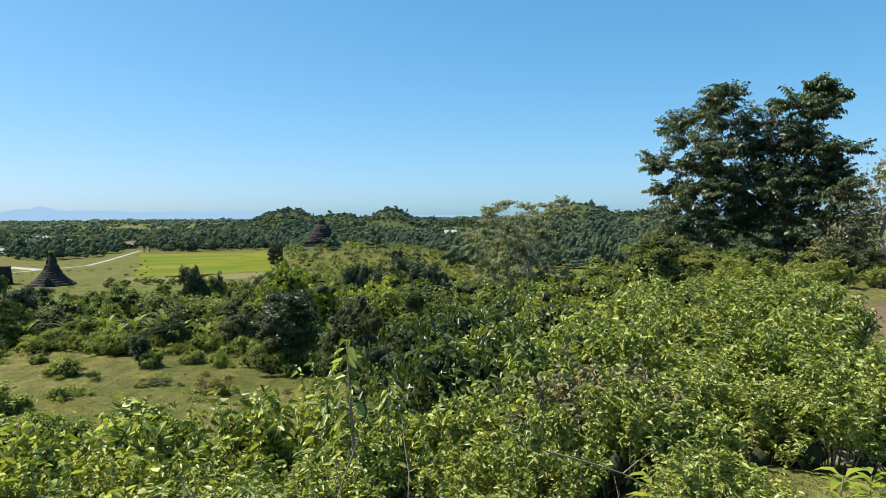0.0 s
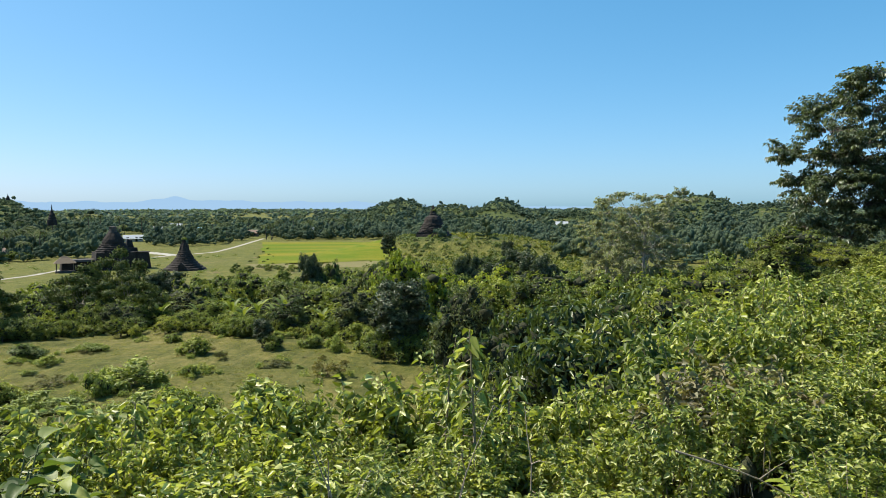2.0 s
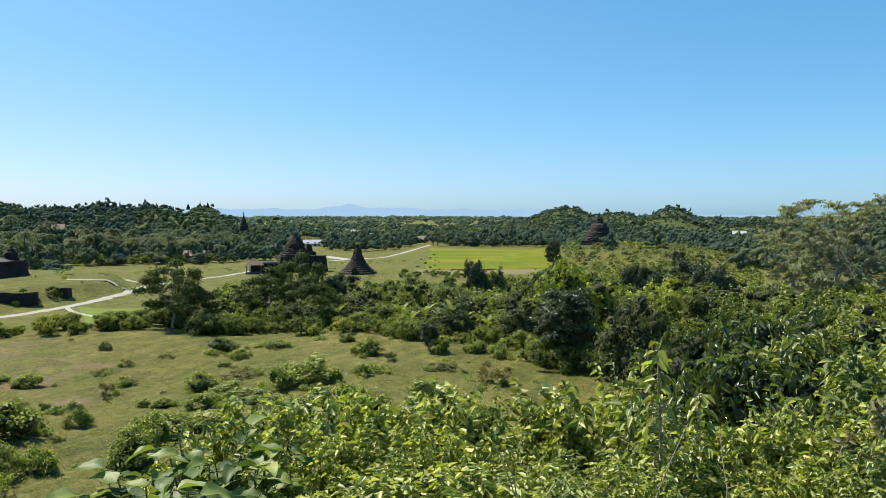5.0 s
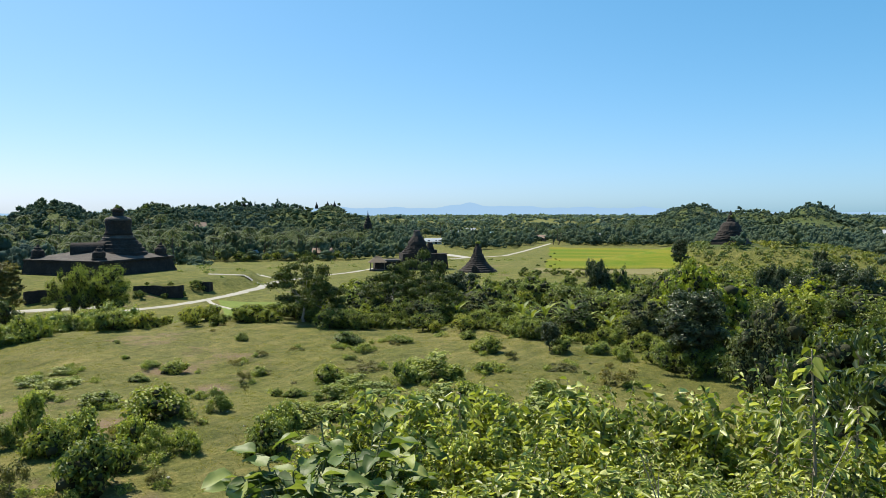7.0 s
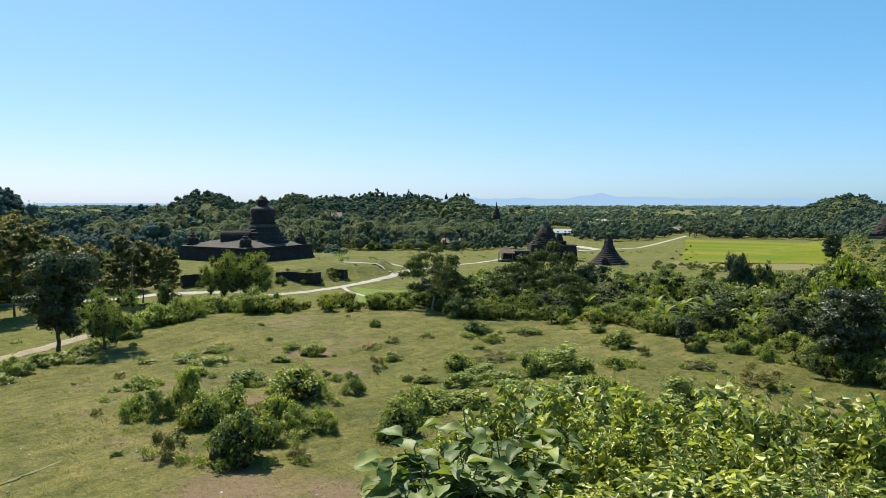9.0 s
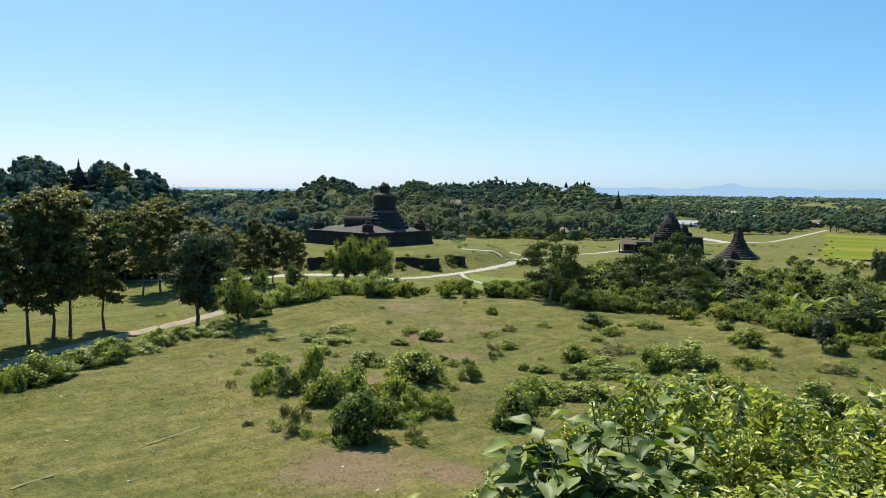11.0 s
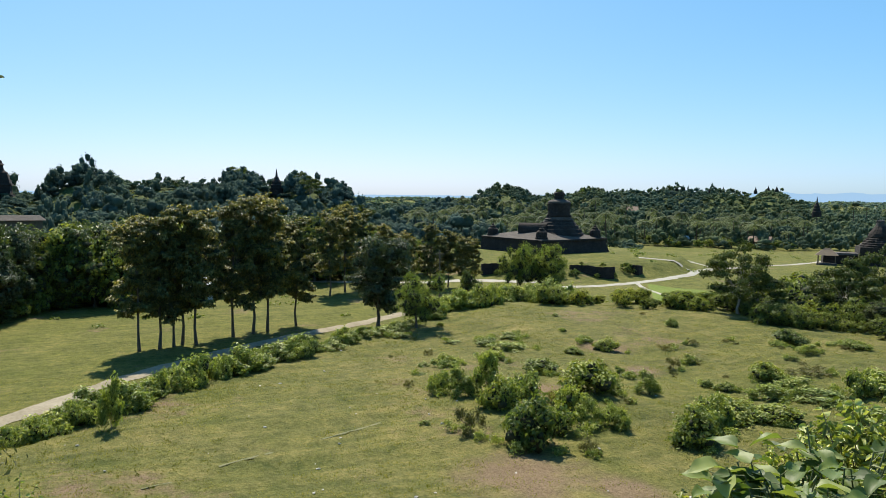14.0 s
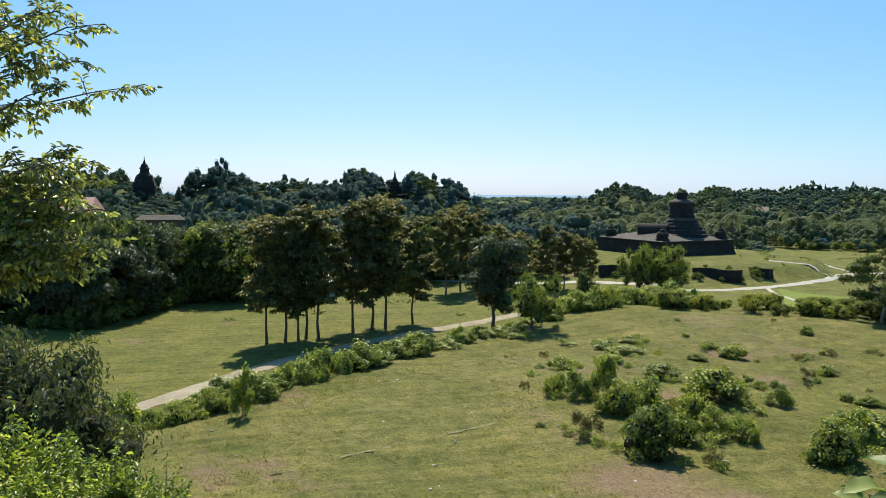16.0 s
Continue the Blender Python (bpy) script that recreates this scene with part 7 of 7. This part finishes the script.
def dead_stick(root, tip, r, seed):
    """A bare branch that leans out of the bushes, with a few side twigs."""
    rng = np.random.default_rng(seed)
    s = np.linspace(0, 1, 7)[:, None]
    bow = rng.normal(size=3) * 0.05
    line = root * (1 - s) + tip * s + bow * np.sin(s * math.pi) + rng.normal(size=(7, 3)) * 0.008
    twigs = [tube(list(line), np.linspace(r, r * 0.35, 7), 6)]
    for k in range(3):
        p = line[2 + k]
        d = unit((tip - root)[None])[0] * 0.7 + rng.normal(size=3) * 0.5
        twigs.append(tube([p, p + d * 0.09, p + d * 0.2 + rng.normal(size=3) * 0.02], [r * 0.6, r * 0.4, r * 0.2], 4))
    v, f = joined(twigs)
    return tagged(new("dead_branch", mesh_of("dead_branch", v, f, M_TWIG, True)), "bare pale dead branch leaning out of green bushes", "branch", "dead branches among the bushes")


for k, (az, el, r, az2, el2) in enumerate(((18.5, -23.5, 3.2, 21.0, -18.0), (17.0, -24.0, 3.2, 19.4, -19.5), (8.5, -21, 3.3, 6.2, -15.6), (-11, -24.5, 3.4, -17, -20.5), (-13, -17.6, 3.6, -18.5, -21.0), (3, -20, 3.8, 3.6, -15.5))):
    p, q = np.array([*polar(az, r), far_z(el, r)]), np.array([*polar(az2, r * 1.04), far_z(el2, r * 1.04)])
    dead_stick(p - (q - p) * 0.8 - np.array([0, 0, 0.25]), q, 0.006, 150 + k)


# the big tree on the ridge
UPPER = ((-4.8, 4.3, 0.8, 0.4), (-4.2, 5.8, 0.7, 0.4), (-3.5, 5.0, 1.0, 0.55), (-4.4, 3.2, 0.8, 0.35), (-3.0, 6.3, 0.8, 0.4), (-2.3, 6.7, 0.7, 0.3), (-2.2, 5.6, 1.1, 0.6), (-1.0, 5.8, 0.9, 0.45), (0.1, 6.2, 0.8, 0.4), (0.9, 6.9, 0.5, 0.25), (1.4, 6.6, 0.5, 0.2), (0.9, 5.9, 0.7, 0.25), (-0.4, 4.9, 1.1, 0.5), (0.6, 4.7, 0.9, 0.4), (1.5, 4.5, 0.8, 0.3))
LOWER = ((1.3, 3.8, 0.7, 0.3), (-3.0, 3.9, 1.0, 0.45), (-3.8, 2.4, 1.0, 0.45), (-1.4, 3.6, 1.0, 0.5), (0.2, 3.4, 1.2, 0.6), (1.2, 2.9, 1.1, 0.55), (-2.4, 2.4, 1.2, 0.55), (-0.8, 2.1, 1.3, 0.65), (0.7, 1.8, 1.3, 0.65), (1.8, 1.6, 0.9, 0.65), (-4.2, 1.5, 0.8, 0.45), (-2.8, 1.2, 1.0, 0.45), (1.9, 0.8, 0.8, 0.45), (-0.2, 1.0, 1.0, 0.5))
MIDST = ((-2.3, 4.5, 0.9, 0.5), (-1.2, 4.7, 0.8, 0.5), (-0.3, 4.0, 0.9, 0.5), (-2.2, 3.2, 0.9, 0.5), (-1.2, 2.8, 1.0, 0.5), (0.2, 2.6, 1.0, 0.5), (-3.2, 3.1, 0.8, 0.4), (-1.9, 1.7, 1.0, 0.5), (0.9, 3.6, 0.8, 0.4), (-0.6, 3.3, 0.9, 0.5), (-3.4, 4.2, 0.7, 0.4), (0.2, 5.3, 0.8, 0.4))


def ridge_tree():
    rng = np.random.default_rng(101)
    lobes = [(u, 0.9 * math.sin(i * 2.1), z, a * 1.12, a * 1.2, c * 1.55) for i, (u, z, a, c) in enumerate(UPPER + LOWER + MIDST)]
    t = thing("tree", "spreading dark green broadleaf tree on the ridge", "tree")
    wood, leaves = sprays(rng, lobes, 36, 5, 0.145, 0.52)
    v, f = limbs(rng, 2.4, 0.16, lobes, (-0.9, 0), 0.05, twig_count=1)
    part("trunk", mesh_of("trunk", *joined([(v, f), wood]), M_BARK, True), t)
    part("crown", mesh_of("crown", *leaves, leaf_mat("ridge_leaf", (0.036, 0.056, 0.022), (0.08, 0.108, 0.046), (0.18, 0.205, 0.11), 0.36, 0.25, spec=0.7, vary=0, even=0.2)), t)
    return t


x, y = polar(-26.0, 30)
place("ridge", ridge_tree, x, y, 1.0, -26.0, 1.0)


def dry_tree():
    lobes = lobes_round(9, 9, 1.9, 1.6, 3.0, 0.85)
    return make_tree("tree", 111, "half-bare tree with brown and ochre dry leaves", "tree", 2.2, 0.1, lobes, 300, 7, 0.17, 0.2, M_RUST, M_PALEBARK)


x, y = polar(-31.6, 33)
place("dry", dry_tree, x, y, 1.1, 40, 1.0)
x, y = polar(-30.0, 28)
place("drybush", lambda: make_tree("bush", 113, "low reddish-brown dry bush on the ridge", "bush", 0.6, 0.05, lobes_round(6, 6, 1.2, 0.8, 1.0, 0.7), 240, 8, 0.14, 0.18, M_RUST, leafname="foliage"), x, y, 1.0, 10, 1.0)


# the leaning tree whose outer boughs hang in beside the camera
def overhang_tree(boughs, label):
    """A small tree; each bough runs from the trunk to its tip and carries side twigs set with leaves."""
    rng = np.random.default_rng(121)
    t = thing("tree", label, "tree")
    wood, b, al, up = [], [], [], []
    fork = np.array([0.1, 0.0, 1.9])
    wood.append(tube([(0, 0, -0.3), (0.08, 0.02, 0.8), fork, (0.0, 0.05, 3.2), (-0.05, 0.0, 4.3)], [0.1, 0.085, 0.07, 0.05, 0.02], 8))
    for tip, lift, n in boughs:
        tip = np.array(tip, float)
        root = fork + np.array([0, 0, max(0.0, (tip[2] - 2.2) * 0.85)])
        mid_ = (root + tip) / 2 + np.array([0, 0, lift])
        ts = np.linspace(0, 1, 7)[:, None]
        curve = root * (1 - ts) ** 2 + 2 * mid_ * ts * (1 - ts) + tip * ts ** 2
        curve[1:-1] += rng.normal(size=(5, 3)) * 0.025
        wood.append(tube(curve, np.linspace(0.014, 0.003, 7), 5))
        n = int(n * 1.15)
        for k in range(n):
            s = 0.34 + 0.66 * (k + rng.random()) / n
            p = root * (1 - s) ** 2 + 2 * mid_ * s * (1 - s) + tip * s ** 2
            d = unit((tip - root)[None])[0] * 0.55 + rng.normal(size=3) * np.array([0.6, 0.6, 0.4])
            d = unit(d[None])[0]
            ln = rng.uniform(0.12, 0.3) * (1.15 - 0.5 * s)
            e = p + d * ln + np.array([0, 0, -0.04])
            wood.append(tube([p, (p + e) / 2 + np.array([0, 0, 0.02]), e], [0.005, 0.004, 0.002], 3))
            m = int(9 + ln * 42)
            for j in range(m):
                q = 0.15 + 0.85 * (j + rng.random()) / m
                base = p * (1 - q) + e * q
                w = j * 2.4
                side = np.array([math.cos(w), math.sin(w), rng.uniform(-0.7, 0.5)])
                b.append(base + side * 0.012)
                al.append(d * 0.5 + side * 0.8 + np.array([0, 0, -0.25]))
                up.append(np.array([0, 0, 1.0]) + rng.normal(size=3) * 0.5)
    v, f = joined(wood)
    part("trunk", mesh_of("trunk", v, f, M_BARK, True), t)
    L = rng.uniform(0.032, 0.06, len(b))
    glossy = leaf_mat("glossy_leaf", (0.08, 0.1, 0.04), (0.2, 0.225, 0.08), (0.5, 0.49, 0.15), 0.22, 0.5, glow=(1.3, 1.35, 0.7), spec=1.0, vary=0.0)
    v, f = leaf_blades(rng, np.array(b), np.array(al), unit(np.array(up)), L, L * 0.54, 0.18, 0.3, "mid")
    part("crown", mesh_of("crown", v, f, glossy), t)
    return t


def bough_tip(az, el, r, origin):
    return np.array([*beside(az, r), far_z(el, r)]) - origin


def beside(az, r):
    """A place seen from the end of the grassy standing place."""
    x, y = polar(az, r)
    return x - 0.53, y - 0.4


x, y = beside(112.0, 6.4)
rg = random.Random(123)
FILL = [(rg.uniform(99.6, 106) + 1.2 * (k % 2), rg.uniform(-4.8, 3.0), rg.uniform(4.9, 5.6), 0.1, 18) for k in range(9)] + [(rg.uniform(101, 106.5), rg.uniform(6.8, 13.5), rg.uniform(5.0, 5.6), 0.15, 14) for k in range(4)]
root = np.array([x, y, hz(x, y)])
tree = overhang_tree([(bough_tip(a, e, r, root), l, n) for a, e, r, l, n in (
    (96.9, 7.7, 5.4, 0.12, 20), (98.9, 11.8, 5.4, 0.2, 15), (100.6, 9.2, 5.3, 0.2, 18), (101.6, 12.4, 5.4, 0.2, 15), (103.2, 15.0, 5.5, 0.2, 15), (101.6, 7.4, 5.2, 0.15, 15), (103.6, 10.5, 5.2, 0.2, 15),
    (99.2, 1.1, 5.3, 0.16, 24), (99.8, -1.2, 5.2, 0.12, 26), (98.9, -3.2, 5.2, 0.12, 26), (101.2, 3.0, 5.2, 0.12, 22), (101.6, -0.4, 5.1, 0.1, 26), (102, -3.4, 5.1, 0.1, 26), (103.6, 1.6, 5.2, 0.1, 24), (104.2, -2.0, 5.2, 0.1, 26), (103.6, -4.4, 5.2, 0.08, 24), (100.4, -4.8, 5.2, 0.08, 22), (100.6, 0.4, 5.4, 0.1, 22), (102.8, -1.0, 5.4, 0.1, 24), (105, 0.2, 5.4, 0.1, 24), (105.4, -4.0, 5.4, 0.1, 24), (105.2, 4.6, 5.3, 0.12, 14),
    (120, 12, 7.4, 0.3, 14), (124, 4, 7.6, 0.3, 14), (114, 20, 6.6, 0.3, 14), (118, -2, 8.4, 0.2, 14), (109, 14, 6.0, 0.2, 14), *FILL)], "small-leaved glossy tree leaning over the slope")
tree.matrix_basis = Matrix.Translation(root)

# bushes at the foot of the slope beside it
def small_leaf_bush():
    return lantana(86, 1.6, 1.3, 12, "dense small-leaved bright green bush on the slope", leaf_mat("small_leaf", (0.05, 0.08, 0.014), (0.2, 0.26, 0.04), (0.44, 0.47, 0.13), 0.4, 0.42, spec=0.6, vary=0.5), 0.055, 46)


for az, r, el, w in ((106, 8.6, -13.2, 1.7), (103.6, 8.4, -13.8, 1.5), (101.2, 8.6, -16.4, 1.5), (99.4, 8.2, -17.4, 1.4), (97.4, 8.0, -18.2, 1.2), (95.6, 7.6, -20.4, 1.1), (94.4, 7.2, -21.8, 0.9), (104.5, 7.4, -16.5, 1.5), (101.8, 7.2, -18.5, 1.4), (99.2, 7.0, -20.2, 1.3), (96.8, 6.6, -21.6, 1.1), (103, 6.4, -20, 1.3), (100.2, 6.2, -22.2, 1.2), (106, 6.4, -18, 1.4), (108.5, 8.6, -13.5, 1.7), (108.5, 7, -15, 1.6), (111, 8, -12, 1.7), (98, 9.4, -17.2, 1.2)):
    x, y = beside(az, r)
    h = max(0.4, far_z(el - 2.9, r) - hz(x, y))
    place("small_leaf", small_leaf_bush, x, y, min(max(w / 1.6, 0.6 * h), 1.3 * h), az * 57 % 360, h / 1.35, group="bushes below the leaning tree")
for az, r, el in ((105.6, 13.5, -6.6), (108.8, 13.8, -6.0), (103.6, 12.8, -8.4)):
    x, y = beside(az, r)
    place("greybush", lambda: make_tree("bush", 131, "fine-leaved grey-green bush on the slope", "bush", 1.0, 0.07, lobes_round(15, 14, 1.1, 1.25, 1.55, 0.7), 1700, 9, 0.1, 0.1, leaf_mat("silver_leaf", (0.05, 0.062, 0.03), (0.105, 0.118, 0.058), (0.19, 0.2, 0.11), 0.6, 0.26, spec=0.3, even=0.4), aspect=0.34, leafname="foliage", bunch=5, core=0.6, shell=0.7, hang=0.0, loose=0.7), x, y, 1.15, az * 30, (far_z(el, r) - hz(x, y)) / 3.2, group="grey-green bushes on the slope")


# a stone slab and seedlings beside the grassy standing place
x, y = polar(-31.0, 6.6)
bm = bmesh.new()
frustum(bm, 0.62, 0.3, 0.56, 0.26, -0.1, 0.12)
bmesh.ops.bevel(bm, geom=list(bm.edges), offset=0.03, segments=2, affect="EDGES")
o = new("stone_block", bm_mesh("stone_block", wobble(bm, 0.012, 9), M_ROCK))
o.matrix_basis = pose(x, y, hz(x, y), 0, 0, 20)
tagged(o, "rough dark grey stone block half sunk in grass", "stone")


def seedling():
    rng = np.random.default_rng(97)
    t = thing("seedling", "young plant with broad light green lobed leaves", "seedling")
    v, f = tube([(0, 0, -0.05), (0.01, 0, 0.2), (0, 0.01, 0.34)], [0.008, 0.006, 0.004], 5)
    part("woody_stem", mesh_of("woody_stem", v, f, M_TWIG), t)
    for k in range(11):
        a = k * 2.4
        d = np.array([[math.cos(a), math.sin(a), rng.uniform(0.1, 0.9)]])
        v, f = leaf_blades(rng, np.array([[0, 0, 0.14 + 0.02 * k]]) + d * 0.02, d, np.array([[-d[0, 0] * 0.5, -d[0, 1] * 0.5, 1.0]]), np.array([rng.uniform(0.13, 0.2)]), np.array([0.075]), 0.2, 0.4, True)
        part("leaf", mesh_of("leaf", v, f, M_BRIGHT, True), t)
    return t


for az, r, s in ((-16.5, 3.9, 0.8), (-19.0, 4.0, 0.75), (-29.4, 4.3, 0.8), (-31.2, 4.5, 0.7), (58.0, 5.6, 1.0), (88, 5.5, 1.0)):
    x, y = polar(az, r)
    place("seedling", seedling, x, y, s, az * 30, s, group="seedlings in the grass")


# ---- short grass on the spur, uncountable ----


def grass():
    rng = np.random.default_rng(151)
    n = 90000
    az = rng.uniform(6, 112, n)
    r = np.sqrt(rng.uniform(9 ** 2, 66 ** 2, n))
    keep = (r < np.interp(az, AZ_E, R_E) + 6) | ((az > 62) & (rng.random(n) < 0.6))
    az, r = az[keep], r[keep]
    x, y = -r * np.sin(np.radians(az)), r * np.cos(np.radians(az))
    patch = np.sin(x * 0.35 + 2 * np.sin(y * 0.22)) + np.sin(y * 0.5 + x * 0.13) + rng.normal(size=len(x)) * 0.7
    x, y, r = x[patch > -0.5], y[patch > -0.5], r[patch > -0.5]
    z = height(x, y) - 0.02
    n, k = len(x), 3
    base = np.repeat(np.stack([x, y, z], -1), k, 0) + rng.normal(size=(n * k, 3)) * np.array([0.09, 0.09, 0])
    along = unit(rng.normal(size=(n * k, 3)) * np.array([0.6, 0.6, 0.1]) + np.array([0, 0, 0.8]))
    L = rng.uniform(0.03, 0.10, n * k) * np.repeat(1 + 0.6 * (rng.random(n) < 0.06), k)
    side = unit(np.cross(along, rng.normal(size=(n * k, 3))))
    w = 0.016
    v = np.stack([base - side * w, base + side * w, base + along * L[:, None]], 1).reshape(-1, 3)
    f = np.arange(n * k * 3).reshape(-1, 3)
    m = leaf_mat("dry_grass", (0.13, 0.14, 0.025), (0.2, 0.2, 0.04), (0.3, 0.27, 0.09), 0.8, 0.35, spec=0.1)
    tagged(new("grass", mesh_of("grass", v, f, m)), "short tufted grazed grass, green and straw-coloured", "grass", kind="stuff")


grass()


def pebbles():
    """Pale stones and scraps scattered over the grazed ground."""
    rng = random.Random(161)
    bm = bmesh.new()
    bmesh.ops.create_icosphere(bm, subdivisions=1, radius=0.5)
    me = bm_mesh("stone", wobble(bm, 0.08, 3), M_PALESTONE)
    for k in range(70):
        az, r = rng.uniform(44, 100), rng.uniform(15, 46)
        if r > float(np.interp(az, AZ_E, R_E)) - 1:
            continue
        x, y = polar(az, r)
        o = new("stone", me)
        s = rng.uniform(0.05, 0.14)
        o.matrix_basis = pose(x, y, hz(x, y) + s * 0.15, 0, 0, rng.uniform(0, 360)) @ Matrix.Diagonal((s * 1.5, s, s * 0.7, 1))
        tagged(o, "small pale stone lying in short grass", "stone", "pale stones on the spur")


M_PALESTONE = rough_mat("pale_stone", ((0.2, (0.35, 0.32, 0.28)), (0.8, (0.6, 0.57, 0.52))), 5.0, 0.9, 0.4, 0.02)
pebbles()


def spur_tufts():
    """Short tufts that the cattle leave standing on the grazed spur."""
    rng = np.random.default_rng(64)
    n = 15000
    az = rng.uniform(4, 108, n)
    edge = np.interp(az, AZ_E, R_E)
    r = np.sqrt(rng.random(n) * ((edge + 2) ** 2 - 14 ** 2) + 14 ** 2)
    x, y = -r * np.sin(np.radians(az)), r * np.cos(np.radians(az))
    keep = np.sin(x * 0.5 + 2 * np.sin(y * 0.31)) + np.sin(y * 0.63 + x * 0.2) + rng.normal(size=n) * 0.8 > 0.2
    x, y = x[keep], y[keep]
    n, q = len(x), 7
    base = np.stack([x, y, height(x, y) - 0.01], -1)[:, None] + rng.normal(size=(n, q, 3)) * np.array([0.09, 0.09, 0.0])
    d = rng.normal(size=(n, q, 3)) * np.array([0.6, 0.6, 0.0]) + np.array([0, 0, 1.0])
    L = (rng.uniform(0.03, 0.09, (n, 1)) * rng.uniform(0.6, 1.2, (n, q))).reshape(-1)
    side = rng.normal(size=(n * q, 3)) * np.array([1, 1, 0.0])
    v, f = leaf_blades(rng, base.reshape(-1, 3), d.reshape(-1, 3), unit(side + np.array([0, 0, 0.3])), L, L * 0.3, 0.1, 0.3)
    tuft = leaf_mat("tuft_leaf", (0.09, 0.1, 0.02), (0.15, 0.15, 0.036), (0.26, 0.23, 0.09), 0.8, 0.4, spec=0.1, vary=0.0)
    tagged(new("grass_tufts", mesh_of("grass_tufts", v, f, tuft)), "short olive grass tufts left standing on the grazed spur", "grass", kind="stuff")


spur_tufts()
